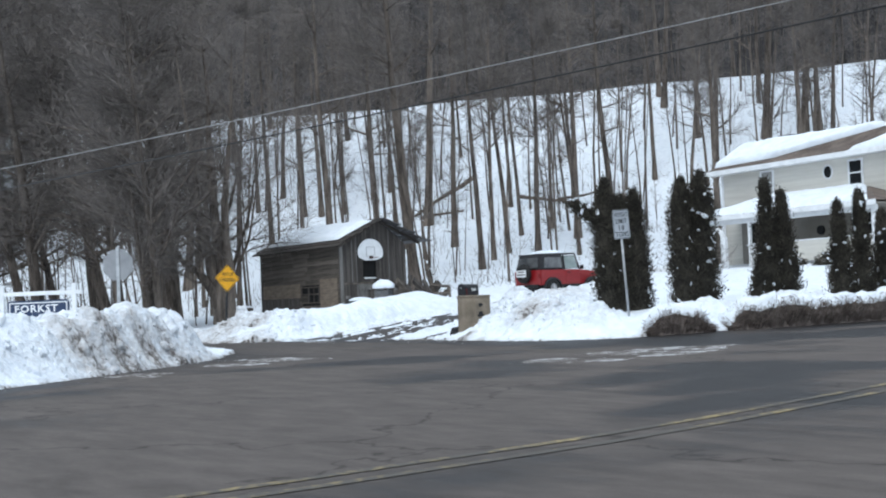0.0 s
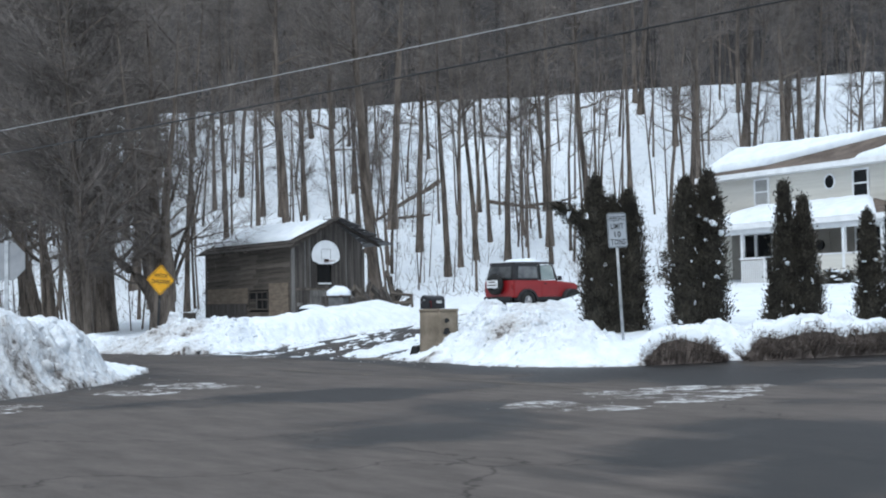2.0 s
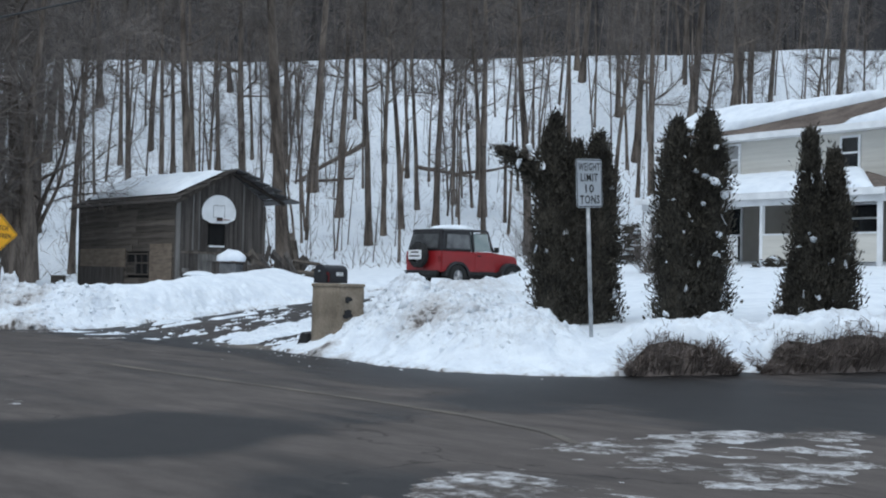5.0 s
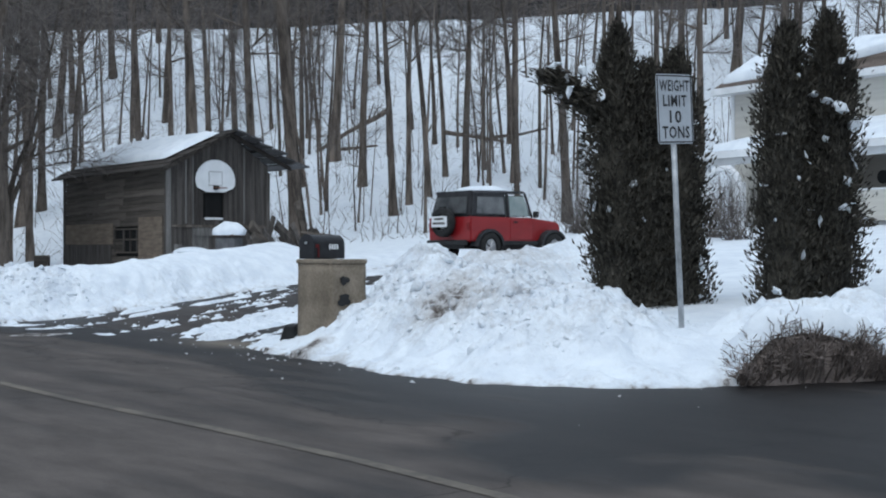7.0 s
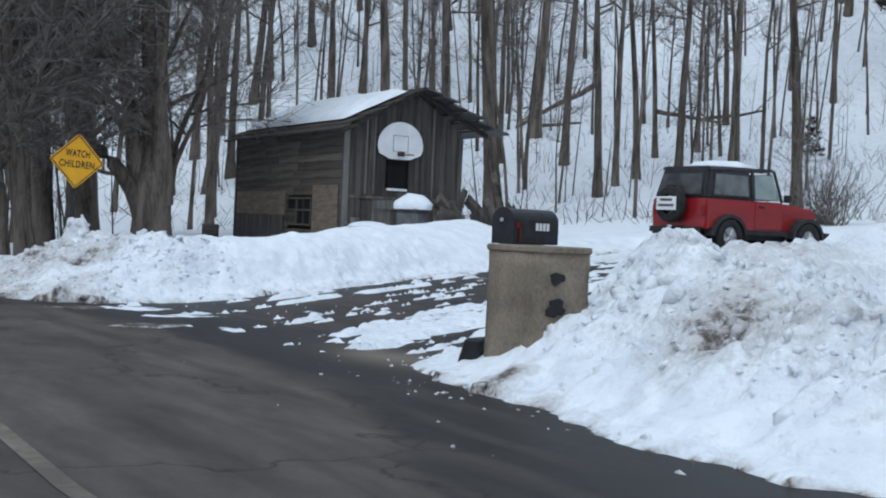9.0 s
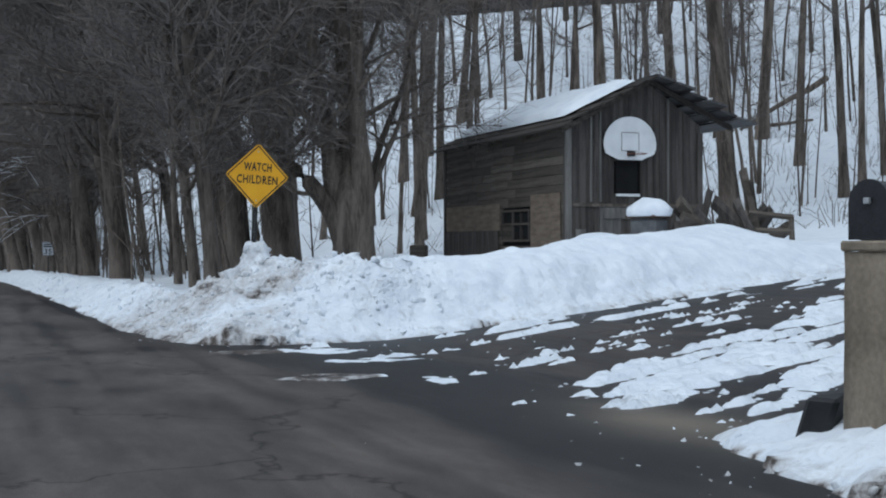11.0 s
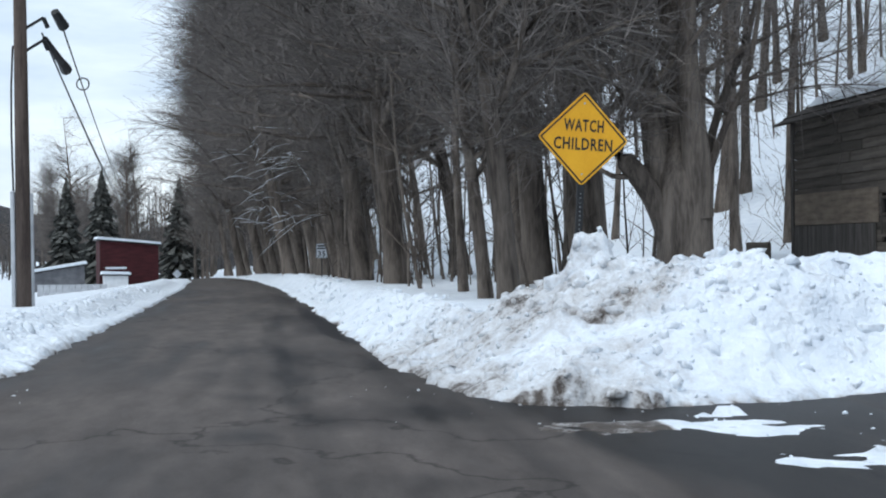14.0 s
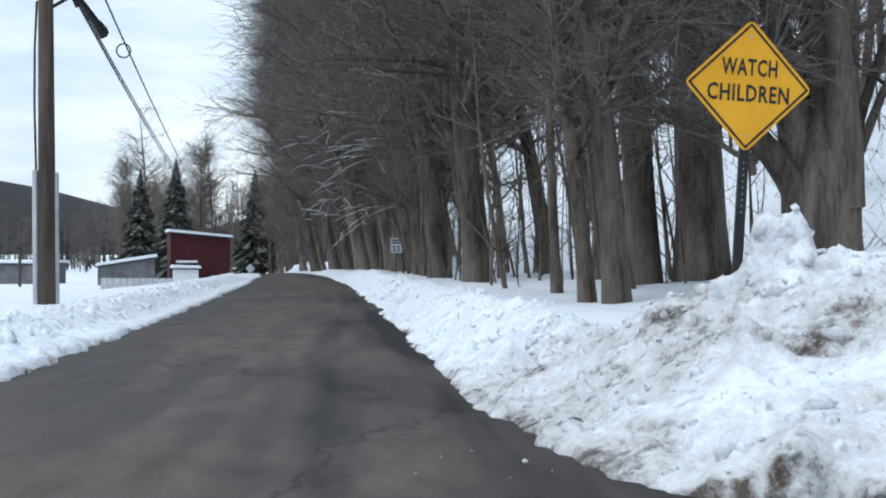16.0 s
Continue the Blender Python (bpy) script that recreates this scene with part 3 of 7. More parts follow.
# the shoulder stays dark and wet, the driven part is paler
shoulder = np.interp(rgx, [-30, -18, -10, -8, -4, 0.4, 5.4, 10, 16], [-3.2, -2.75, -2.2, -1.95, -1.65, -1.8, -3.2, -4.3, -6.0])
wet = wet + 0.15 * ramp01(-0.1, 0.14, rgy - shoulder + 0.6 * fbm(rgx * 0.5, rgy * 1.2, 117, 3)) * ramp01(17, 11, rgx) * ramp01(-32, -24, rgx) - 0.035
wet = wet - 0.05 * ramp01(12, 20, rgx) - 0.08 * ramp01(21.5, 24.5, rgx)
gravel = 1.3 * np.exp(-((rgx + 1.6) / 1.3) ** 2 - ((rgy + 0.1) / 0.5) ** 2) * (0.7 + fbm(rgx * 1.5, rgy * 1.5, 121))
road = sheet("road", RX, RYS, lambda x, y: ground(x, y) - np.where((x < -170) | (y > 14) & (x < 4), 1.5, 0), ASPHALT, attrs={"wet": wet, "gravel": gravel})
tagged(road, "worn grey asphalt with wet dark patches and cracks", "road", kind="structure")

SX = axis([(-700, -160, 20), (-160, -60, 4), (-60, -28, 1.0), (-28, -16, 0.3), (-16, 10.5, 0.06), (10.5, 16, 0.16), (16, 60, 2.0), (60, 300, 20)])
SY = axis([(-320, -60, 20), (-60, -24, 2.0), (-24, -14, 0.14), (-14, 6.0, 0.06), (6.0, 16, 0.22), (16, 40, 0.8), (40, 130, 3.0), (130, 420, 15)])
gx, gy = np.meshgrid(SX, SY, indexing="ij")
cover, dirt = snow_cover(gx, gy)


def churned(x, y):
    """How broken the snow's surface is: ploughed banks and trodden edges."""
    out = np.zeros(x.shape)
    for line, h, w, lumpy in BANKS:
        out = np.maximum(out, min(lumpy, 1.0) * ramp01(1.9, 0.7, dist_line(x, y, line)[0] / w))
    edge = np.maximum(dist_poly(x, y, SNOW_NORTH), dist_poly(x, y, SNOW_SOUTH))
    return np.maximum(out, 0.7 * np.exp(-np.clip(edge, 0, None) / 0.8))


snow = sheet("snow_ground", SX, SY, lambda x, y: ground(x, y) + cover, SNOW, keep=cover > -0.1, attrs={"dirt": dirt, "churned": churned(gx, gy)})
tagged(snow, "deep white snow with ploughed banks, grit and old tracks", "snow", kind="structure")


def bank_rough(x, y):
    out = np.zeros(x.shape)
    for line, h, w, lumpy in BANKS:
        r, _ = dist_line(x, y, line)
        out = np.maximum(out, min(lumpy, 1.0) * ramp01(1.5, 0.5, r / w))
    return out


# broken chunks of ploughed snow lying on the banks and crumbs along the road
def chunk_field(name, spots, sizes, label, sink=0.25, cuts=(0.25, 0.65)):
    """spots: boxes x0, x1, y0, y1 with how many tries each."""
    rg = np.random.RandomState(77)
    px, py, wt = [], [], []
    for x0, x1, y0, y1, n in spots:
        px.append(rg.uniform(x0, x1, n))
        py.append(rg.uniform(y0, y1, n))
    px, py = np.concatenate(px), np.concatenate(py)
    rough = bank_rough(px, py)
    cov, drt = snow_cover(px, py)
    if name == "snow_crumbs":
        edge = np.maximum(dist_poly(px, py, SNOW_NORTH), dist_poly(px, py, SNOW_SOUTH))
        ok = (edge < 0.1) & (rg.rand(len(px)) < np.exp(edge / 0.7))
    else:
        ok = (cov > 0.05) & (rg.rand(len(px)) < np.maximum(rough, 0.6 * (dist_line(px, py, [(-15, -2), (-9.5, -1.4)])[0] < 1.0)) * (0.25 + 1.2 * vnoise(px * 1.3, py * 1.3, 78)))
    px, py, cov, drt = px[ok], py[ok], cov[ok], drt[ok]
    zz = ground(px, py) + np.clip(cov, 0, None)
    ball = bmesh.new()
    bmesh.ops.create_icosphere(ball, subdivisions=1, radius=1.0)
    ball.verts.ensure_lookup_table()
    bv = np.array([v.co[:] for v in ball.verts])
    bf = np.array([[v.index for v in fc.verts] for fc in ball.faces])
    ball.free()
    k, nv = len(px), len(bv)
    size = sizes[0] * np.exp(rg.rand(k) ** 2.2 * math.log(sizes[1] / sizes[0]))
    dirs = rg.randn(k, 5, 3)
    dirs /= np.linalg.norm(dirs, axis=2, keepdims=True)
    cut = rg.uniform(cuts[0], cuts[1], (k, 5))
    allv = np.empty((k, nv, 3))
    for i in range(k):
        v = bv * rg.uniform(0.65, 1.5, 3)
        for dv, ct in zip(dirs[i], cut[i]):
            over = np.clip(v @ dv - ct, 0, None)
            v = v - over[:, None] * dv * 0.9
        v = v + 0.09 * rg.randn(nv, 3)
        allv[i] = v * size[i] + (px[i], py[i], zz[i] - sink * size[i])
    faces = (bf[None] + (np.arange(k) * nv)[:, None, None]).reshape(-1, 3)
    me = bpy.data.meshes.new(name)
    me.vertices.add(k * nv)
    me.vertices.foreach_set("co", allv.astype(np.float32).ravel())
    me.loops.add(faces.size)
    me.loops.foreach_set("vertex_index", faces.ravel().astype(np.int32))
    me.polygons.add(len(faces))
    me.polygons.foreach_set("loop_start", np.arange(0, faces.size, 3, dtype=np.int32))
    me.polygons.foreach_set("use_smooth", np.ones(len(faces), bool))
    me.update(calc_edges=True)
    at = me.attributes.new("dirt", "FLOAT", "POINT")
    at.data.foreach_set("value", np.repeat(drt * 0.8, nv).astype(np.float32))
    me.attributes.new("churned", "FLOAT", "POINT").data.foreach_set("value", np.full(k * nv, 0.6, np.float32))
    me.materials.append(SNOW)
    tagged(new(name, me), label, "snow", kind="stuff")


chunk_field("snow_chunks", [(-15, -9.3, -2.6, 1.6, 4200), (-1.0, 5.6, -1.2, 4, 2600), (-5, 1, 3, 10, 500), (-42, -5, -8.2, -6.2, 2600), (-40, -14, -2.7, -1.1, 1500)], (0.018, 0.105), "broken chunks of ploughed snow lying on the banks", 0.3)
chunk_field("snow_blocks", [(1.5, 11, -22, -8, 1500)], (0.05, 0.24), "large broken blocks of snow heaped up by the plough", 0.3, (0.3, 0.7))
chunk_field("snow_lumps", [(-0.2, 5.8, -1.3, 4, 330), (-14.6, -9.4, -2.5, 1.3, 90), (5.5, 9, 0, 6, 200)], (0.07, 0.2), "rounded lumps of snow half sunk in the ploughed banks", 0.62, (0.25, 0.65))
chunk_field("snow_crumbs", [(-12, 8, -3.5, 3.5, 600), (-12, 6, -8, -5.5, 120), (2, 12, -18, -7, 300)], (0.006, 0.026), "small crumbs of snow strewn on the asphalt", 0.0)

chunk_field("snow_crumbs", [(-1.6, 4.5, -1.4, 0.3, 170), (-9, -3, -1.2, 1, 30)], (0.02, 0.06), "flat broken bits of slush along the edge of the asphalt", 0.45, (0.2, 0.5))

# ---- trees ----
class Tubes:
    """Many tapering tubes gathered into one mesh."""

    def __init__(self):
        self.v, self.f = [], []

    def add(self, pts, radii, n=5):
        base = len(self.v)
        for i, p in enumerate(pts):
            d = (pts[min(i + 1, len(pts) - 1)] - pts[max(i - 1, 0)]).normalized()
            a = d.orthogonal().normalized()
            b = d.cross(a)
            r = radii[i]
            for k in range(n):
                w = 2 * math.pi * k / n
                self.v.append(p + a * (r * math.cos(w)) + b * (r * math.sin(w)))
        for i in range(len(pts) - 1):
            for k in range(n if n > 2 else 1):
                q, w = base + i * n, (k + 1) % n
                self.f.append((q + k, q + w, q + n + w, q + n + k))

    def mesh(self, name, material, smooth=True):
        me = bpy.data.meshes.new(name)
        me.from_pydata([tuple(v) for v in self.v], [], self.f)
        me.materials.append(material)
        me.polygons.foreach_set("use_smooth", [smooth] * len(me.polygons))
        me.update()
        return me


def bent(rng, p, d, length, steps, wander, lift=0.0):
    pts, q, dd = [p.copy()], p.copy(), d.normalized()
    for _ in range(steps):
        dd = (dd + Vector((rng.uniform(-1, 1), rng.uniform(-1, 1), rng.uniform(-1, 1) + lift)) * wander).normalized()
        q = q + dd * (length / steps)
        pts.append(q.copy())
    return pts


def tree_meshes(seed, height, radius, first, limbs, limb_len, twigs, twig_len, lean=(0, 0), fork=0, flare=1.5, droop=0.0, given=None):
    """Wood (trunk and limbs) and twigs of one bare tree, foot at the origin."""
    rng = random.Random(seed)
    wood, fine = Tubes(), Tubes()
    stems = []
    axis_ = Vector((lean[0], lean[1], 1)).normalized()
    if given:
        wood.add([Vector((0, 0, -0.5)), Vector((0, 0, 0.1)), Vector((-0.03, 0, 0.9)), Vector((-0.05, 0, 1.6)), Vector((-0.08, 0.05, 2.2)), Vector((-0.1, 0.1, 2.8)), Vector((-0.1, 0.1, 3.1))], [radius * 1.35, radius * 1.1, radius * 0.96, radius * 0.95, radius * 0.82, radius * 0.45, 0.02], 14)
        for path, r0, r1 in given:
            pts = [Vector(p) for p in path]
            fine_pts = []
            for i in range(len(pts) - 1):
                p0, p1, p2, p3 = pts[max(i - 1, 0)], pts[i], pts[i + 1], pts[min(i + 2, len(pts) - 1)]
                for u in (0.0, 0.33, 0.66):
                    fine_pts.append(0.5 * (2 * p1 + (p2 - p0) * u + (2 * p0 - 5 * p1 + 4 * p2 - p3) * u * u + (3 * p1 - p0 - 3 * p2 + p3) * u ** 3))
            fine_pts.append(pts[-1])
            m = len(fine_pts) - 1
            rad = [r0 + (r1 - r0) * i / m for i in range(m + 1)]
            wood.add(fine_pts, rad, 9)
            stems.append((fine_pts, rad))
    elif fork:
        foot = bent(rng, Vector((0, 0, -0.4)), axis_, 2.6, 4, 0.04)
        wood.add(foot, [radius * flare * 1.15, radius * flare, radius * 1.2, radius * 1.12, radius * 1.15], 12)
        for k in range(fork):
            w = 2 * math.pi * k / fork + rng.uniform(-0.4, 0.4)
            d = Vector((math.cos(w) * rng.uniform(0.12, 0.4), math.sin(w) * rng.uniform(0.12, 0.4), 1))
            start = foot[-1] - Vector((0, 0, 0.7)) + Vector((math.cos(w), math.sin(w), 0)) * radius * 0.45
            pts = bent(rng, start, d, height * rng.uniform(0.75, 1.0), 9, 0.07, 0.15)
            rr = radius * rng.uniform(0.5, 0.68)
            rad = [rr * (1 - 0.93 * (i / 9) ** 0.9) for i in range(10)]
            wood.add(pts, rad, 8)
            stems.append((pts, rad))
    else:
        pts = bent(rng, Vector((0, 0, -0.4)), axis_, height + 0.4, 10, 0.035, 0.05)
        rad = [radius * flare if i == 0 else radius * (1 - 0.93 * (i / 10) ** 1.1) for i in range(11)]
        wood.add(pts, rad, 8)
        stems.append((pts, rad))
    tips = []
    for pts, rad in stems:
        for _ in range(max(1, limbs // len(stems))):
            u = first + (1 - first) * rng.random() ** 0.9
            k = min(int(u * (len(pts) - 1)), len(pts) - 2)
            p = pts[k].lerp(pts[k + 1], u * (len(pts) - 1) - k)
            w = rng.uniform(0, 2 * math.pi)
            ln = limb_len * (1.15 - 0.75 * u) * rng.uniform(0.6, 1.2)
            d = Vector((math.cos(w), math.sin(w), rng.uniform(0.15, 0.9) - droop))
            lp = bent(rng, p, d, ln, 5, 0.16, 0.2 - droop * 0.3)
            r0 = min(rad[k] * 0.55, 0.035 * ln / 1.6 + 0.012)
            wood.add(lp, [r0 * (1 - 0.85 * i / 5) for i in range(6)], 5)
            tips.append((lp, r0))
    for _ in range(twigs):
        lp, r0 = rng.choice(tips)
        k = rng.randrange(1, 6)
        p = lp[k].lerp(lp[k - 1], rng.random())
        d = (lp[k] - lp[k - 1]).normalized() * 0.7 + Vector((rng.uniform(-1, 1), rng.uniform(-1, 1), rng.uniform(-0.7, 1) - droop))
        ln = twig_len * rng.uniform(0.4, 1.3)
        tp = bent(rng, p, d, ln, 2, 0.25)
        fine.add(tp, [0.011, 0.008, 0.003], 2)
        for _ in range(2):
            q = tp[rng.randrange(1, 3)]
            d2 = (tp[2] - tp[0]).normalized() + Vector((rng.uniform(-1, 1), rng.uniform(-1, 1), rng.uniform(-0.8, 0.8))) * 0.9
            fine.add([q, q + d2.normalized() * ln * rng.uniform(0.3, 0.6)], [0.008, 0.003], 2)
    return wood.mesh("trunk", BARK), fine.mesh("crown", TWIG)


def plant(kinds, key, x, y, z, turn, size, label, group="", name="bare_tree"):
    wood, fine = kinds[key]
    e = thing(name, pose(x, y, z, 0, 0, turn) @ Matrix.Diagonal((size, size, size, 1)), label, "tree", group)
    a = new("trunk", wood)
    b = new("crown", fine)
    a.parent = b.parent = e
    return e


WOODS = {
    "tall_a": tree_meshes(1, 22, 0.24, 0.4, 30, 3.4, 1300, 1.4),
    "tall_b": tree_meshes(2, 24, 0.3, 0.45, 30, 3.8, 1300, 1.5, lean=(0.03, 0.02)),
    "tall_c": tree_meshes(3, 18, 0.14, 0.35, 26, 2.4, 850, 1.2, lean=(-0.04, 0.02)),
    "thin_a": tree_meshes(4, 12, 0.07, 0.3, 20, 1.6, 380, 0.9, lean=(0.05, -0.03)),
    "thin_b": tree_meshes(5, 9, 0.05, 0.2, 18, 1.4, 300, 0.8, lean=(-0.06, 0.05)),
    "road_a": tree_meshes(6, 17, 0.34, 0.25, 46, 4.784000000000001, 2550, 1.7, lean=(0.02, -0.05), flare=1.35),
    "road_b": tree_meshes(7, 15, 0.27, 0.23, 46, 4.416, 2550, 1.6, lean=(-0.02, -0.08), flare=1.3),
    "road_c": tree_meshes(8, 13, 0.18, 0.22, 40, 3.496, 1950, 1.4, lean=(0.03, -0.04), flare=1.3),
    "maple": tree_meshes(9, 14, 0.55, 0.3, 66, 4.6, 3600, 1.6, given=[
        ([(-0.3, -0.1, 1.0), (-0.6, -0.15, 1.75), (-1.15, -0.3, 2.5), (-1.85, -0.4, 3.1), (-2.4, -0.5, 3.9), (-2.9, -0.7, 6.0), (-3.3, -0.9, 8.8), (-4.2, -1.2, 11)], 0.27, 0.02),
        ([(-1.0, -0.25, 2.2), (-1.4, -0.4, 2.2), (-1.9, -0.6, 2.5), (-2.4, -0.8, 2.6)], 0.07, 0.015),
        ([(-0.25, 0.1, 1.4), (-0.5, 0.15, 2.4), (-0.65, 0.3, 3.6), (-1.0, 0.5, 5.2), (-1.15, 0.7, 7.5), (-1.5, 0.9, 10.5), (-1.8, 1.3, 13.5)], 0.36, 0.02),
        ([(0.0, 0.2, 1.4), (-0.1, 0.35, 3.0), (-0.25, 0.6, 5.0), (-0.4, 0.9, 8.0), (-0.3, 1.4, 11.0), (-0.5, 1.8, 14.5)], 0.38, 0.02),
        ([(0.2, -0.1, 1.4), (0.2, -0.25, 2.6), (0.05, -0.5, 4.2), (0.1, -0.8, 6.5), (0.4, -1.2, 9.5), (0.5, -1.6, 13)], 0.34, 0.02),
        ([(0.35, 0.0, 2.0), (0.75, -0.1, 3.1), (1.2, -0.2, 4.2), (1.5, -0.4, 6.0), (1.9, -0.6, 8.5)], 0.09, 0.015),
        ([(0.3, 0.1, 2.2), (0.7, 0.3, 3.6), (1.3, 0.5, 5.2), (1.7, 0.6, 7.2), (2.3, 0.9, 9.8)], 0.1, 0.015),
        ([(-0.8, 0.0, 3.4), (-2.0, -0.6, 4.6), (-3.4, -1.3, 5.6), (-5.2, -2.0, 6.4)], 0.12, 0.02)]),
    "broad": tree_meshes(21, 17, 0.5, 0.22, 54, 5.4, 2600, 1.7, lean=(-0.03, -0.03), flare=1.25),
    "big": tree_meshes(12, 17, 0.34, 0.26, 64, 5.336, 5100, 1.8, lean=(0.02, -0.19), flare=1.35, droop=0.05),
    "far": tree_meshes(10, 18, 0.22, 0.2, 44, 3.8, 900, 1.7),
}

rng = random.Random(11)
maple = plant(WOODS, "maple", -24.7, 4.35, gz(-24.7, 4.35) + 0.1, 72, 1.0, "huge old bare maple with several stems and low limbs in snow", name="maple_tree")
# the belt of trees along the lane
belt = [(-28.7, 3.5, "broad", 1.04), (-28.9, 2.4, "road_a", 1.05), (-23.4, 0.65, "road_c", 1.15), (-24.1, 0.35, "road_c", 0.8), (-28.1, 0.6, "tall_c", 0.75), (-38.9, 0.5, "road_a", 1.1), (-46.0, 0.2, "broad", 0.8), (-33.5, 2.6, "tall_c", 1.0), (-33.2, 4.9, "road_a", 1.0), (-37.5, 3.9, "big", 0.95), (-41.5, 4.6, "road_a", 1.1), (-34.5, 3.4, "road_b", 0.9), (-44.5, 3.6, "road_b", 1.05)]
for i in range(30):
    x = -49.5 - 2.7 * i + rng.uniform(-1.2, 1.2)
    y = 0.4 + rng.uniform(-0.7, 1.1) + 0.012 * max(0, -x - 40)
    belt.append((x, y, ("road_a", "road_b", "road_c", "road_c", "tall_c")[rng.randrange(5)], rng.uniform(0.65, 1.15)))
for i in range(12):
    x = -76 - 4.2 * i + rng.uniform(-1, 1)
    belt.append((x, 4.5 + rng.uniform(-1.2, 3.2), ("road_b", "road_c", "road_a", "tall_a")[rng.randrange(4)], rng.uniform(0.85, 1.2)))
for x, y, k, s in belt:
    y -= float(bend(x))
    e = plant(WOODS, k, x, y, gz(x, y) + 0.05, rng.uniform(-25, 25), s, "grey-brown bare roadside tree rising from snow", "trees along the lane")
    e.matrix_world = pose(x, y, gz(x, y) + 0.05, rng.uniform(-2, 5), rng.uniform(-5, 5), rng.uniform(-25, 25)) @ Matrix.Diagonal((s, s, s, 1))
for i in range(16):
    x = -42 - 6.2 * i + rng.uniform(-1.5, 1.5)
    y = (0.9 + rng.uniform(-0.4, 0.6) if x > -64 else 0.2 + rng.uniform(-1.8, 1.2)) - float(bend(x))
    plant(WOODS, "big", x, y, gz(x, y), rng.uniform(-20, 20), rng.uniform(0.72, 1.3), "large bare tree with limbs reaching over the lane", "trees along the lane")
# the wood on the hillside: trunks whose places are known (x, y, girth), then the rest
KNOWN = [(-87.6, 41.1, .25), (-82.2, 40.6, .24), (-80.9, 41.8, .26), (-79.6, 43.6, .23), (-66.5, 44.7, .45), (-77, 53.7, .12), (-40.7, 31.4, .22), (-43.4, 34.5, .18), (-51.1, 43.3, .18), (-41.8, 37.3, .24),
         (-51, 46.5, .16), (-44.8, 43.8, .27), (-62.8, 65.6, .14), (-59, 66.3, .23), (-35.5, 46.5, .16), (-53.8, 68.1, .15), (-54.5, 69.8, .33), (-69.3, 78.3, .33), (-32.5, 20.3, .34), (-87.2, 38, .22),
         (-48.1, 16.5, .2), (-55.6, 78.5, .45), (-53, 81.2, .5), (-52.1, 82.5, .28), (-46.9, 88.4, .33), (-44.9, 37.1, .2), (-79.5, 47, .16), (-75.8, 48.3, .17), (-62.9, 19.3, .36), (-53.3, 16.3, .15), (-75.6, 22.7, .3), (-66.3, 21.9, .28), (-92.6, 33.4, .38), (-95.7, 36.1, .3), (-45, 13.2, .19), (-84, 27.5, .3), (-70, 30.5, .26), (-58, 27, .22)]
for x, y, r in KNOWN:
    k, base = ("tall_b", 0.3) if r > 0.3 else ("tall_a", 0.24) if r > 0.2 else ("tall_c", 0.14)
    size = min(r / base, 1.35)
    e = plant(WOODS, k, x, y, gz(x, y) + 0.1, rng.uniform(-60, 60), size, "tall slender bare tree on the snowy hillside", "woodland trees")
    if (x, y) == (-32.5, 20.3):
        # this one leans over the barn
        e.matrix_world = pose(x, y, gz(x, y) + 0.1, 7.5, -4.5, 0) @ Matrix.Diagonal((size, size, size, 1))
count = 0
while count < 185:
    x, y = rng.uniform(-125, 25), rng.uniform(12, 128)
    s = (-x + y) / 1.4142
    if s < 36 or s > 118 or y < 26 - 0.35 * (x + 30) and x > -30 or x > -26 and y < 50:
        continue
    if min(abs(x - a) + abs(y - b) for a, b, _ in KNOWN) < 2.0:
        continue
    k = rng.choices(["tall_a", "tall_b", "tall_c", "thin_a", "thin_b"], [2, 1, 5, 5, 3])[0]
    plant(WOODS, k, x, y, gz(x, y) + 0.1, rng.uniform(0, 360), rng.uniform(0.8, 1.2), "tall slender bare tree on the snowy hillside", "woodland trees")
    count += 1
# slim poles and saplings between them
sap = Tubes()
count = 0
while count < 560:
    x, y = rng.uniform(-140, 20), rng.uniform(10, 130)
    s = (-x + y) / 1.4142
    if s < 36 or s > 120 or y < 26 - 0.35 * (x + 30) and x > -30 or x > -26 and y < 50:
        continue
    big = rng.random() < 0.3
    h, r = (rng.uniform(12, 20), rng.uniform(0.07, 0.14)) if big else (rng.uniform(2, 8), rng.uniform(0.02, 0.05))
    pts = bent(rng, Vector((x, y, gz(x, y) - 0.2)), Vector((rng.uniform(-0.08, 0.08), rng.uniform(-0.08, 0.08), 1)), h, 5, 0.05)
    sap.add(pts, [r * (1 - 0.9 * i / 5) for i in range(6)], 5)
    for _ in range(7):
        k = rng.randrange(2, 6)
        w = rng.uniform(0, 6.28)
        ln = h * rng.uniform(0.06, 0.16)
        sap.add([pts[k], pts[k] + Vector((math.cos(w) * ln, math.sin(w) * ln, ln * rng.uniform(0.5, 1.5)))], [r * 0.3, 0.008], 3)
    count += 1
for _ in range(210):
    x, y = -26.5 - rng.random() ** 1.2 * 84, rng.uniform(0.1, 4.5)
    y -= float(bend(x))
    h, r = rng.uniform(1.5, 10), rng.uniform(0.015, 0.07)
    pts = bent(rng, Vector((x, y, gz(x, y) - 0.2)), Vector((rng.uniform(-0.12, 0.12), rng.uniform(-0.2, 0.08), 1)), h, 5, 0.07)
    sap.add(pts, [r * (1 - 0.9 * i / 5) for i in range(6)], 5)
    for _ in range(10):
        k = rng.randrange(1, 6)
        w = rng.uniform(0, 6.28)
        ln = h * rng.uniform(0.08, 0.2)
        sap.add([pts[k], pts[k] + Vector((math.cos(w) * ln, math.sin(w) * ln, ln * rng.uniform(0.3, 1.2)))], [r * 0.35, 0.006], 3)
count = 0
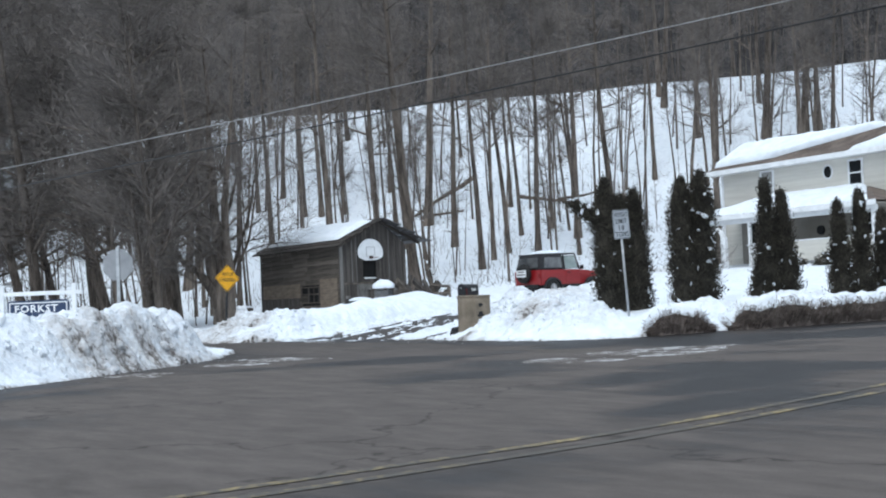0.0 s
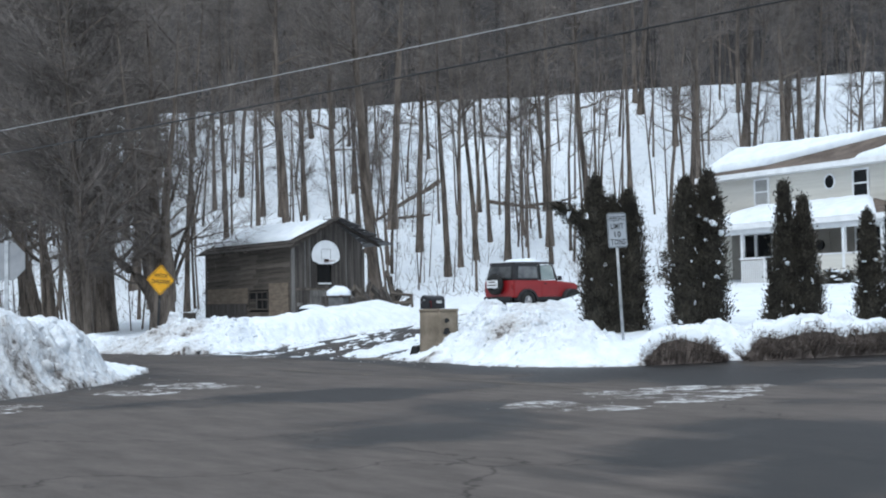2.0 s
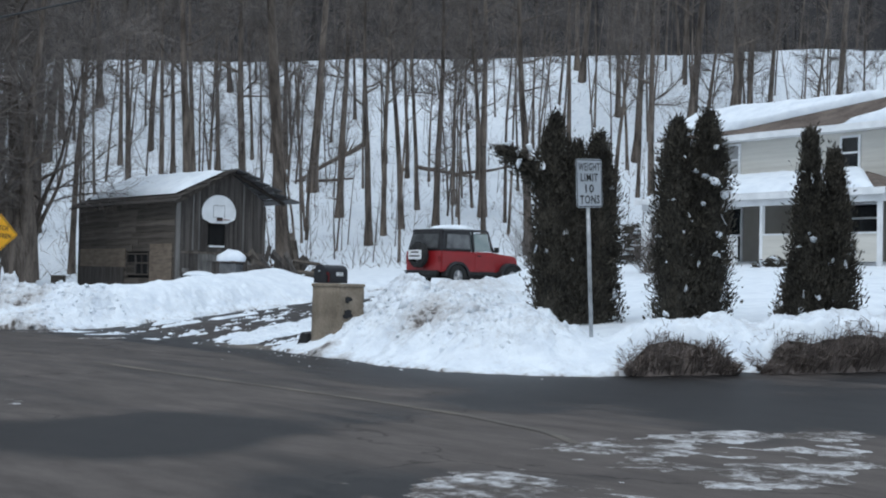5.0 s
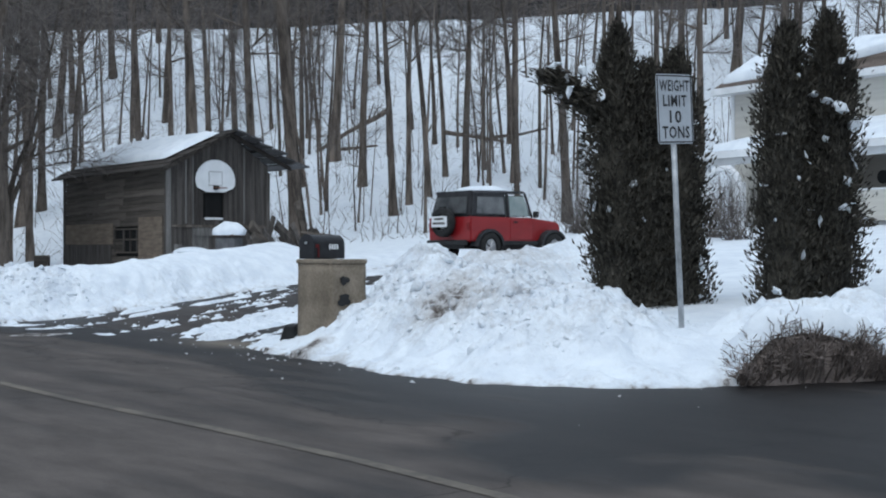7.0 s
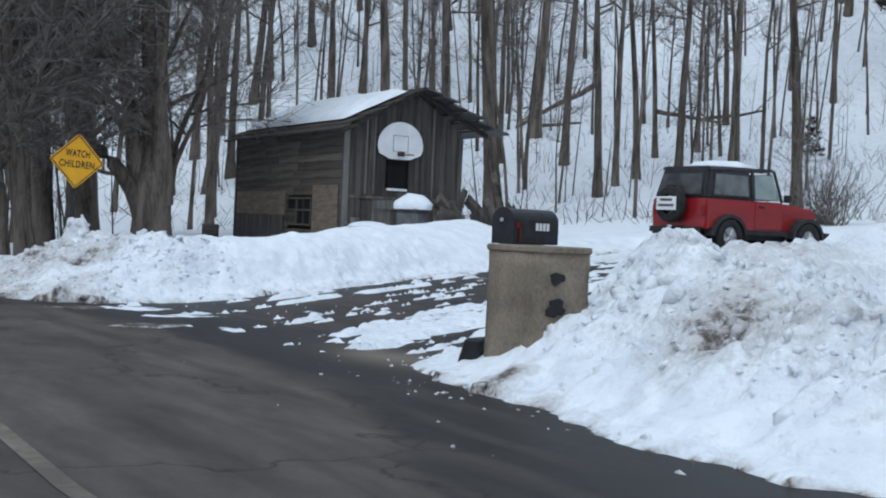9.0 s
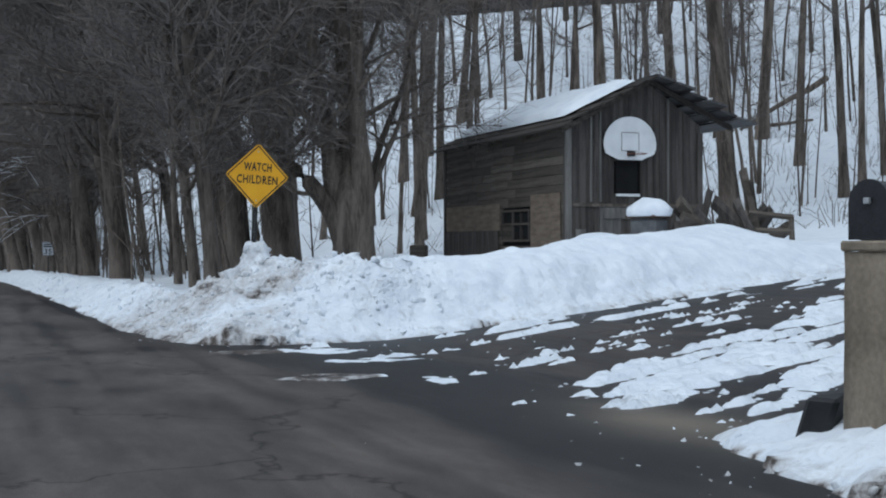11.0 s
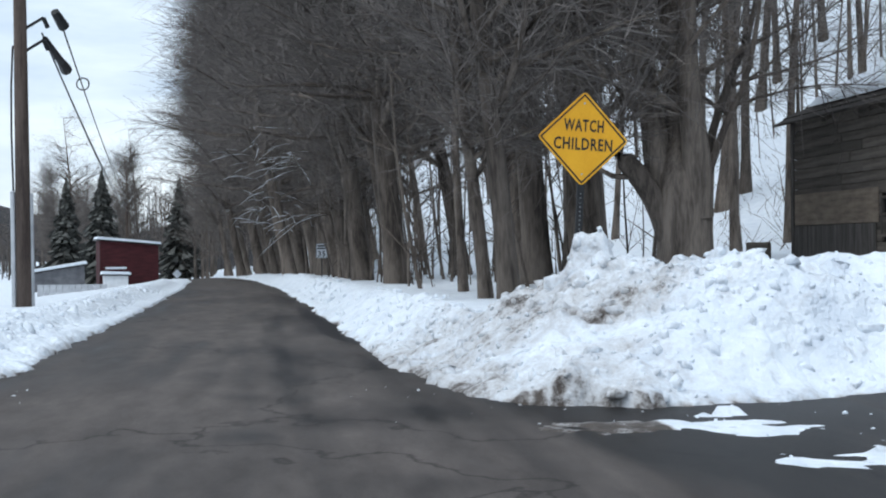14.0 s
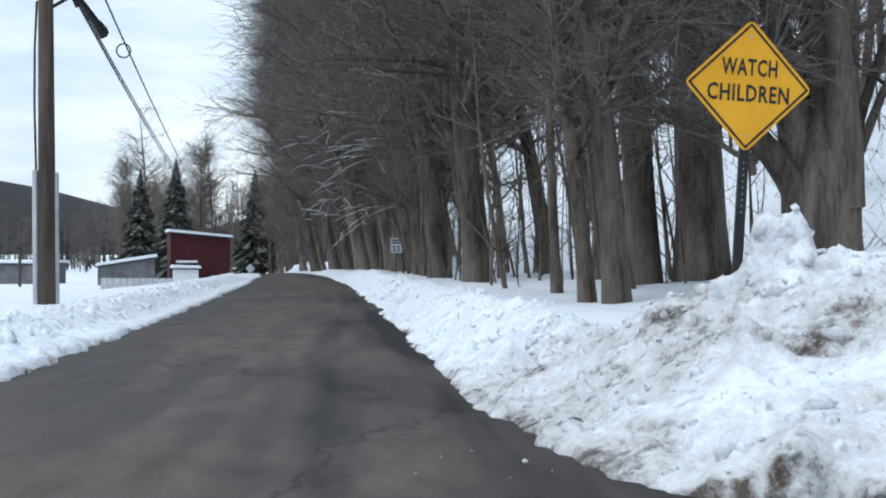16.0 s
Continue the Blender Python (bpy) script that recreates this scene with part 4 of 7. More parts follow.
while count < 2600:
    x, y = rng.uniform(-110, 16), rng.uniform(12, 110)
    s = (-x + y) / 1.4142
    if s < 30 or s > 112 or x > -16 and y < 40:
        continue
    p = Vector((x, y, gz(x, y)))
    for _ in range(3):
        d = Vector((rng.uniform(-1, 1), rng.uniform(-1, 1), rng.uniform(0.2, 1.6))).normalized() * rng.uniform(0.4, 1.9)
        sap.add([p, p + d * 0.6, p + d + Vector((rng.uniform(-0.3, 0.3), rng.uniform(-0.3, 0.3), 0))], [0.016, 0.012, 0.004], 3)
    count += 1
saplings = new("saplings", sap.mesh("saplings", BARK, False))
tagged(saplings, "many slim grey-brown poles and saplings in the snow", "saplings", kind="stuff")

# ---- far woods and hills ----
WOODFLOOR = rough_mat("wooded_hillside", (0.016, 0.0145, 0.015), (0.034, 0.031, 0.031), 0.25, 1.0, bump=0.6, stretch=(1, 1, 0.3), fine=2.5, bumpdist=0.3)


def far_hill(x, y):
    s = (-x + y) / 1.4142
    return ground(x, y) * (s < 112) + np.where(s >= 112, 17 + 0.5 * np.clip(s - 116, 0, 150), 0) - 3.0 + 6 * fbm(x * 0.02, y * 0.02, 7)


hx, hy = axis([(-420, 160, 10)]), axis([(30, 420, 10)])
qx, qy = np.meshgrid(hx, hy, indexing="ij")
ss = (-qx + qy) / 1.4142
far = sheet("far_hillside", hx, hy, lambda x, y: far_hill(x, y) - 60 * (1 - ramp01(34, 70, y)), WOODFLOOR, keep=(ss > 116) & (ss < 330))
tagged(far, "dark brown wooded ridge rising behind the snowy slope", "hillside", kind="structure")

trunks = Tubes()
r2 = random.Random(5)
made = 0
while made < 2600:
    x, y = r2.uniform(-330, 120), r2.uniform(40, 380)
    s = (-x + y) / 1.4142
    if s < 112 or s > 330 or y < 60 and x < -150:
        continue
    z = float(far_hill(np.array([x]), np.array([y]))[0])
    h, r = r2.uniform(11, 19), r2.uniform(0.12, 0.3)
    p0 = Vector((x, y, z - 1))
    top = p0 + Vector((r2.uniform(-1, 1), r2.uniform(-1, 1), h))
    trunks.add([p0, p0.lerp(top, 0.5) + Vector((r2.uniform(-0.3, 0.3), 0, 0)), top], [r, r * 0.7, 0.03], 4)
    for _ in range(9):
        u = r2.uniform(0.35, 0.95)
        q = p0.lerp(top, u)
        w = r2.uniform(0, 6.28)
        ln = r2.uniform(1.5, 4.5) * (1.2 - u)
        trunks.add([q, q + Vector((math.cos(w) * ln, math.sin(w) * ln, ln * r2.uniform(0.4, 1.2)))], [r * 0.35, 0.02], 3)
    made += 1
for _ in range(700):
    x, y = r2.uniform(-345, -215), r2.uniform(-75, 110)
    z = float(-6 + 15 * ramp01(-225, -340, x) * ramp01(-75, -20, y))
    h = r2.uniform(8, 14)
    p0 = Vector((x, y, z - 1))
    top = p0 + Vector((r2.uniform(-1, 1), r2.uniform(-1, 1), h))
    trunks.add([p0, top], [0.2, 0.03], 4)
    for _ in range(8):
        q = p0.lerp(top, r2.uniform(0.3, 0.95))
        w = r2.uniform(0, 6.28)
        trunks.add([q, q + Vector((math.cos(w) * 1.8, math.sin(w) * 1.8, r2.uniform(0.6, 2.4)))], [0.08, 0.02], 3)
far_woods = new("far_woods", trunks.mesh("far_woods", FARBARK, False))
tagged(far_woods, "dense grey-brown leafless trees covering the far ridge", "woods", kind="stuff")

ridge = sheet("distant_hill", axis([(-1500, -500, 50)]), axis([(-900, 200, 20)]),
              lambda x, y: -8 + 66 * np.exp(-((x + 950) / 260) ** 2) * ramp01(40, -330, y) + 5 * fbm(x * 0.01, y * 0.01, 9), WOODFLOOR)
tagged(ridge, "far dark wooded hill on the horizon", "hill", kind="structure")

rise = sheet("wooded_rise", axis([(-420, -215, 15)]), axis([(-75, 120, 10)]), lambda x, y: -6 + 15 * ramp01(-225, -340, x) * ramp01(-75, -20, y) + 4 * fbm(x * 0.03, y * 0.03, 13), WOODFLOOR)
tagged(rise, "dark wooded rise closing the end of the lane", "hillside", kind="structure")
# bare trees at the end of the lane and along the field
for i in range(72):
    x, y = -140 - r2.uniform(0, 90), -30 + r2.uniform(0, 42)
    if y < -24:
        x -= 40
    y -= 0.5 * float(bend(x))
    plant(WOODS, "far" if i % 3 else "road_c", x, y, gz(x, y), r2.uniform(0, 360), r2.uniform(0.7, 1.1), "bare grey tree at the end of the lane", "trees beyond the field")
for i in range(16):
    x, y = -190 - r2.uniform(0, 50), -70 + i * 2.6
    plant(WOODS, "far", x, y, gz(x, y) - 1, r2.uniform(0, 360), r2.uniform(0.45, 0.7), "bare grey tree beyond the snowy field", "trees beyond the field")


def spruce(x, y, h, seed):
    rg = random.Random(seed)
    t, v, f = Tubes(), [], []
    t.add([Vector((0, 0, -0.3)), Vector((0, 0, h))], [h * 0.018, 0.02], 6)
    e = thing("spruce_tree", pose(x, y, gz(x, y)), "dark green spruce with drooping snow-dusted boughs", "tree", "spruces by the field")
    a = new("trunk", t.mesh("trunk", BARK))
    a.parent = e
    for i in range(1050):
        u = rg.random() ** 0.8
        z = h * (0.06 + 0.93 * u)
        w = rg.uniform(0, 6.283)
        r = h * 0.26 * (1 - u) ** 0.95 * (0.85 + 0.2 * math.sin(u * 47 + w * 2)) * rg.uniform(0.4, 1.2) + 0.03
        c, s_ = math.cos(w), math.sin(w)
        r0 = r * rg.uniform(0.1, 0.6)
        d = (h * 0.02 + 0.12) * (1.04 - u) ** 0.5
        k = len(v)
        v += [(c * r0, s_ * r0, z), (c * r - s_ * d, s_ * r + c * d, z - r * 0.3), (c * r + s_ * d, s_ * r - c * d, z - r * 0.3), (c * r * 0.9, s_ * r * 0.9, z - r * 0.3 - d)]
        f += [(k, k + 1, k + 2), (k, k + 3, k + 1), (k, k + 2, k + 3)]
    raw("foliage", v, f, SPRUCE, e)
    return e


spruce(-136, -23.2, 11.6, 1)
spruce(-132, -19.2, 12.2, 2)
spruce(-165, -13.6, 14.0, 3)

# ---- lettering ----
def letters(text, height, width, thick=0.002):
    """Raised letters, centred, scaled to a width, in a mesh's x and y."""
    cu = bpy.data.curves.new("letters", "FONT")
    cu.body, cu.align_x, cu.align_y, cu.size, cu.extrude, cu.resolution_u, cu.space_character = text, "CENTER", "CENTER", 1.0, 0.0, 2, 1.12
    cu.offset = 0.022
    tmp = new("letters", cu)
    dg = bpy.context.evaluated_depsgraph_get()
    me = bpy.data.meshes.new_from_object(tmp.evaluated_get(dg))
    bpy.data.objects.remove(tmp)
    co = np.empty(len(me.vertices) * 3)
    me.vertices.foreach_get("co", co)
    co = co.reshape(-1, 3)
    lo, hi = co.min(0), co.max(0)
    co = (co - (lo + hi) / 2)
    co[:, 0] *= width / (hi[0] - lo[0])
    co[:, 1] *= height / (hi[1] - lo[1])
    co[:, 2] = thick
    me.vertices.foreach_set("co", co.ravel())
    me.update()
    return me


def lettering(text, height, width, material, parent, x, z, y=-0.004):
    me = letters(text, height, width)
    me.materials.append(material)
    ob = new("lettering", me)
    ob.parent = parent
    ob.matrix_local = pose(x, y, z, 90, 0, 0)
    return ob


def plate(bm, w, h, y0, y1, r=0.04, n=5):
    """An upright plate with rounded corners, centred on x and z."""
    pts = []
    for cx, cz, a0 in ((w / 2 - r, h / 2 - r, 0), (-w / 2 + r, h / 2 - r, 90), (-w / 2 + r, -h / 2 + r, 180), (w / 2 - r, -h / 2 + r, 270)):
        for i in range(n):
            a = radians(a0 + 90 * i / (n - 1))
            pts.append((cx + r * math.cos(a), cz + r * math.sin(a)))
    prism(bm, pts, y0, y1)


def border(bm, w, h, inset, width, y):
    """A thin frame line on a plate."""
    a, b, c, d = w / 2 - inset, h / 2 - inset, w / 2 - inset - width, h / 2 - inset - width
    for x0, x1, z0, z1 in ((-a, a, d, b), (-a, a, -b, -d), (-a, -c, -d, d), (c, a, -d, d)):
        box(bm, x0, x1, y, y + 0.004, z0, z1)


# ---- watch children sign ----
def face_turn(nx, ny):
    """Turn about z so that the front (-y) looks along (nx, ny)."""
    return math.degrees(math.atan2(nx, -ny))


def watch_sign():
    x, y, zc = -14.78, -0.23, 2.39
    e = thing("warning_sign", pose(x, y, zc, 0, 3.2, face_turn(0.998, 0.06)), "yellow diamond warning sign with black letters on a steel post", "sign")
    bm = bmesh.new()
    plate(bm, 0.762, 0.762, -0.004, 0.0, 0.05)
    bmesh.ops.rotate(bm, cent=(0, 0, 0), matrix=Matrix.Rotation(radians(45), 3, "Y"), verts=bm.verts)
    part("sign_plate", bm, SIGN_YELLOW, e, "yellow diamond plate")
    bm = bmesh.new()
    border(bm, 0.762, 0.762, 0.022, 0.018, -0.0075)
    bmesh.ops.rotate(bm, cent=(0, 0, 0), matrix=Matrix.Rotation(radians(45), 3, "Y"), verts=bm.verts)
    part("border", bm, BLACK, e, "black border line")
    lettering("WATCH", 0.14, 0.47, BLACK, e, 0, 0.15, -0.006)
    lettering("CHILDREN", 0.14, 0.69, BLACK, e, 0, -0.06, -0.006)
    for z in (0.4, -0.4):
        bm = bmesh.new()
        rod(bm, (0, -0.012, z), (0, 0, z), 0.012, n=8)
        part("bolt", bm, GALV, e)
    bm = bmesh.new()
    for x0, x1, y0, y1 in ((-0.03, 0.03, 0.004, 0.012), (-0.04, -0.03, 0.004, 0.035), (0.03, 0.04, 0.004, 0.035)):
        box(bm, x0, x1, y0, y1, -2.35, 0.45)
    part("post", bm, BLACK, e, "dark channel steel post")
    for k in range(9):
        bm = bmesh.new()
        rod(bm, (0, -0.001, -0.62 - k * 0.05), (0, 0.004, -0.62 - k * 0.05), 0.007, n=6)
        part("post_hole", bm, SIGN_BACK, e)


watch_sign()


def weight_sign():
    x, y, zc = 5.7, 1.3, 2.92
    e = thing("weight_limit_sign", pose(x, y, zc, 0, -3.6, face_turn(1.0, 0.03)), "white weight limit sign with black letters on a grey post", "sign")
    bm = bmesh.new()
    plate(bm, 0.6, 0.762, -0.004, 0, 0.04)
    part("sign_plate", bm, SIGN_WHITE, e, "white plate")
    bm = bmesh.new()
    border(bm, 0.6, 0.762, 0.012, 0.014, -0.0075)
    part("border", bm, BLACK, e)
    for txt, z, h, w in (("WEIGHT", 0.255, 0.125, 0.5), ("LIMIT", 0.09, 0.125, 0.4), ("10", -0.085, 0.14, 0.2), ("TONS", -0.255, 0.135, 0.46)):
        lettering(txt, h, w, BLACK, e, 0, z, -0.006)
    bm = bmesh.new()
    rod(bm, (0, 0.035, -2.9), (0, 0.035, 0.3), 0.032, n=10)
    shade_smooth(part("post", bm, GALV, e, "round grey steel post"))


weight_sign()


def speed_sign():
    x, y = -59.6, -1.0
    z = 1.13
    e = thing("speed_limit_sign", pose(x, y, z, 0, 0, face_turn(0.99, -0.12)), "white speed limit sign on a thin dark post", "sign")
    bm = bmesh.new()
    plate(bm, 0.52, 0.66, -0.004, 0, 0.04)
    part("sign_plate", bm, SIGN_WHITE, e)
    bm = bmesh.new()
    border(bm, 0.52, 0.66, 0.012, 0.014, -0.0075)
    part("border", bm, BLACK, e)
    lettering("35", 0.26, 0.34, BLACK, e, 0, -0.14, -0.006)
    for zz in (0.22, 0.11):
        bm = bmesh.new()
        box(bm, -0.19, 0.19, -0.008, -0.004, zz - 0.035, zz + 0.035)
        part("text_bar", bm, BLACK, e)
    bm = bmesh.new()
    box(bm, -0.025, 0.025, 0.002, 0.035, -2.2, 0.33)
    part("post", bm, BLACK, e)


speed_sign()


def stop_sign():
    x, y, zc = -0.1, -10.15, 2.36
    e = thing("stop_sign", pose(x, y, zc, 0, 0, face_turn(-0.75, 0.66)), "octagonal traffic sign seen from its bare grey back", "sign")
    bm = bmesh.new()
    r = 0.381 / math.cos(radians(22.5))
    prism(bm, [(r * math.cos(radians(22.5 + 45 * i)), r * math.sin(radians(22.5 + 45 * i))) for i in range(8)], -0.004, 0.0)
    part("sign_plate", bm, SIGN_BACK, e, "bare grey aluminium octagon")
    bm = bmesh.new()
    box(bm, -0.04, 0.04, 0.003, 0.03, -2.4, 0.42)
    part("post", bm, GALV, e, "grey channel post")


stop_sign()

BLUE = rough_mat("blue_sign_paint", (0.02, 0.035, 0.075), (0.035, 0.055, 0.11), 4, 0.5)
WHITE = rough_mat("white_paint", (0.66, 0.67, 0.68), (0.8, 0.81, 0.82), 2.5, 0.6, bump=0.05)


def town_sign():
    a, b = Vector((-4.74, -11.65, 0)), Vector((-3.64, -10.05, 0))
    w = (b - a).length
    e = thing("town_sign", pose((a.x + b.x) / 2, (a.y + b.y) / 2, 0, 0, 0, math.degrees(math.atan2(b.y - a.y, b.x - a.x))), "dark blue town sign with white letters in a white post frame", "sign")
    for x in (-w / 2, w / 2):
        bm = bmesh.new()
        box(bm, x - 0.06, x + 0.06, -0.06, 0.06, 0, 2.0, 0.01)
        box(bm, x - 0.075, x + 0.075, -0.075, 0.075, 2.0, 2.05, 0.01)
        part("post", bm, WHITE, e)
    bm = bmesh.new()
    box(bm, -w / 2 - 0.2, w / 2 + 0.2, -0.05, 0.05, 1.75, 1.86, 0.01)
    part("crossbeam", bm, WHITE, e)
    bm = bmesh.new()
    plate(bm, w - 0.28, 0.8, -0.03, 0.01, 0.1)
    bmesh.ops.translate(bm, vec=(0, 0, 1.22), verts=bm.verts)
    part("panel", bm, BLUE, e, "dark blue panel")
    bm = bmesh.new()
    border(bm, w - 0.28, 0.8, 0.05, 0.03, -0.036)
    bmesh.ops.translate(bm, vec=(0, 0, 1.22), verts=bm.verts)
    part("border", bm, WHITE, e)
    lettering("FORKST", 0.2, 1.15, WHITE, e, -0.05, 1.4, -0.034)


town_sign()

# ---- mailbox on its pillar ----
STUCCO = rough_mat("worn_stucco", (0.15, 0.122, 0.092), (0.29, 0.24, 0.185), 2.2, 0.95, bump=0.6, fine=24, bumpdist=0.01)
BOXBLACK = rough_mat("black_mailbox_steel", (0.012, 0.012, 0.014), (0.03, 0.03, 0.034), 7, 0.42, 0.2, 0.1)


def pillar():
    e = thing("mailbox_pillar", pose(0.05, -0.02, 0.0), "tan stucco pillar with broken holes, half buried in snow", "pillar")
    bm = bmesh.new()
    vs = box(bm, 0, 0.82, 0, 0.56, -0.1, 1.2)
    bmesh.ops.subdivide_edges(bm, edges=bm.edges[:], cuts=9, use_grid_fill=True)
    for v in bm.verts:
        k = 0.012 * noise.noise(v.co * 5) + 0.006 * noise.noise(v.co * 17)
        v.co += v.normal * k
        if v.co.z < 0.9:
            v.co.x += 0.03 * (v.co.x / 0.82 - 0.5) * (0.9 - v.co.z)
    shade_smooth(part("body", bm, STUCCO, e))
    bm = bmesh.new()
    box(bm, -0.02, 0.84, -0.02, 0.58, 1.2, 1.26, 0.012)
    part("cap_slab", bm, STUCCO, e, "worn flat cap slab")
    # ragged black plates on the face paint the shade inside the broken holes
    for x, z, r in ((0.848, 0.98, 0.075), (0.852, 0.7, 0.1), (0.858, 0.36, 0.05)):
        bm = bmesh.new()
        n = 14
        ring = []
        for i in range(n):
            a = 2 * math.pi * i / n
            k = r * random.uniform(0.5, 1.3)
            ring.append((0.2 + k * math.cos(a), z + k * 0.8 * math.sin(a)))
        prism(bm, ring, 0, 0.01)
        bmesh.ops.rotate(bm, cent=(0, 0, 0), matrix=Matrix.Rotation(radians(90), 3, "Z"), verts=bm.verts)
        bmesh.ops.translate(bm, vec=(x, 0, 0), verts=bm.verts)
        part("hole", bm, BLACK, e, "black plate painted for the shade in a broken hole")
    m = thing("mailbox", pose(0.22, 0.02, 1.265, 0, 0, 14), "black arched metal mailbox on the stucco pillar", "mailbox")
    w, h, ln = 0.26, 0.33, 0.62
    prof = [(-w / 2, 0), (w / 2, 0), (w / 2, h - w / 2)] + [(w / 2 * math.cos(radians(a)), h - w / 2 + w / 2 * math.sin(radians(a))) for a in range(15, 180, 15)] + [(-w / 2, h - w / 2)]
    bm = bmesh.new()
    prism(bm, prof, 0.01, ln)
    part("body", bm, BOXBLACK, m)
    bm = bmesh.new()
    prism(bm, [(x * 1.05, z * 1.03) for x, z in prof], -0.012, 0.012)
    part("door", bm, BOXBLACK, m)
    bm = bmesh.new()
    box(bm, -0.02, 0.02, -0.035, -0.012, 0.2, 0.235, 0.004)
    part("door_latch", bm, GALV, m)
    bm = bmesh.new()
    box(bm, w / 2 + 0.002, w / 2 + 0.008, 0.07, 0.1, 0.02, 0.2)
    box(bm, w / 2 + 0.002, w / 2 + 0.008, 0.03, 0.1, 0.15, 0.2)
    part("flag", bm, rough_mat("faded_red_flag", (0.1, 0.01, 0.012), (0.2, 0.02, 0.02), 5, 0.6), m, "dull red signal flag")
    for k in range(4):
        bm = bmesh.new()
        box(bm, w / 2 + 0.001, w / 2 + 0.004, 0.3 + k * 0.05, 0.335 + k * 0.05, 0.13, 0.2)
        part("number_bar", bm, WHITE, m)
    bm = bmesh.new()
    box(bm, -0.1, 0.1, 0.05, 0.45, -0.02, 0.0)
    part("base_plate", bm, GALV, m)


pillar()
bm = bmesh.new()
box(bm, -0.1, 0.1, -0.08, 0.08, -0.1, 0.3, 0.03)
for v in bm.verts:
    v.co.x += v.co.z * 0.35
    v.co *= 1 + 0.15 * noise.noise(v.co * 6)
ob = part("plastic_drainpipe_stub", bm, BLACK)
ob.matrix_world = pose(-0.22, -0.05, 0.05, 0, 0, 30)
tagged(ob, "short black slanted stub beside the pillar foot", "pipe stub")

# ---- barn ----
ROOFTIN = rough_mat("old_roof_tin", (0.045, 0.043, 0.045), (0.12, 0.116, 0.118), 2.0, 0.6, 0.3, bump=0.3, stretch=(0.6, 5, 5), fine=18, vary=0.25)
ROOFBOARD = rough_mat("dark_rotten_roof_boards", (0.022, 0.019, 0.017), (0.065, 0.055, 0.048), 2.0, 0.95, bump=0.4, stretch=(0.6, 5, 5), fine=18, vary=0.25)
PLY = rough_mat("tan_plywood", (0.11, 0.085, 0.065), (0.2, 0.16, 0.125), 2.0, 0.9, bump=0.2, stretch=(1, 1, 5), fine=20, vary=0.1)
GREYTRIM = rough_mat("grey_trim_board", (0.09, 0.085, 0.08), (0.19, 0.18, 0.17), 1.5, 0.85, bump=0.3, stretch=(6, 6, 0.6), fine=15, vary=0.15)
# near-black that paints the missing light inside openings and wheel wells
UNLITBLACK = rough_mat("unlit_inside_black", (0.006, 0.006, 0.006), (0.012, 0.012, 0.012), 3, 1.0)
GLASS_DARK, _n, _l, _b = nodes_of("window_glass", 0.08, 0, 0.5)
_b.inputs["Base Color"].default_value = (0.012, 0.014, 0.016, 1)

BX0, BX1, BY0, BY1 = -28.15, -20.25, 8.05, 11.55
BZ, EAVE, RIDGE, RY = 0.55, 4.02, 5.12, 10.1


def snow_slab(name, parent, corners, thick, seed, nx=26, ny=12, material=None, edge=0.25):
    """A quilt of snow on a sloping quad (four corners, in order); its rim is ragged and rounded."""
    a, b, c, d = [Vector(p) for p in corners]
    up = (b - a).cross(d - a).normalized()
    if up.z < 0:
        up = -up
    v, f = [], []
    for i in range(nx + 1):
        for j in range(ny + 1):
            u, w = i / nx, j / ny
            rim = min(i, nx - i, j * 1.5, (ny - j) * 1.5)
            if rim == 0:
                u = min(max(u + 0.012 * noise.noise((i * 0.8, j * 0.8, seed)), 0), 1)
            p = a.lerp(b, u).lerp(d.lerp(c, u), w)
            h = thick * min(1, 0.15 + (rim / 2) ** 0.6) * (1 + 0.25 * noise.noise((i * 0.35, j * 0.35, seed))) if rim else 0.006
            v.append(tuple(p + up * h))
    for i in range(nx):
        for j in range(ny):
            k = i * (ny + 1) + j
            f.append((k, k + ny + 1, k + ny + 2, k + 1))
    return raw(name, v, f, material or SNOW, parent, True)


def board(parent, x0, x1, y0, y1, z0, z1, material, jag=0.0, name="board", cache={}):
    key = (round(x1 - x0, 3), round(y1 - y0, 3), round(z1 - z0, 3), material.name)
    if key not in cache:
        bm = bmesh.new()
        box(bm, -(x1 - x0) / 2, (x1 - x0) / 2, -(y1 - y0) / 2, (y1 - y0) / 2, -(z1 - z0) / 2, (z1 - z0) / 2)
        me = bpy.data.meshes.new(name)
        bm.to_mesh(me)
        bm.free()
        me.materials.append(material)
        cache[key] = me
    ob = new(name, cache[key])
    ob.parent = parent
    ob.matrix_local = pose((x0 + x1) / 2, (y0 + y1) / 2, (z0 + z1) / 2, random.uniform(-jag, jag), random.uniform(-jag, jag), 0)
    return ob


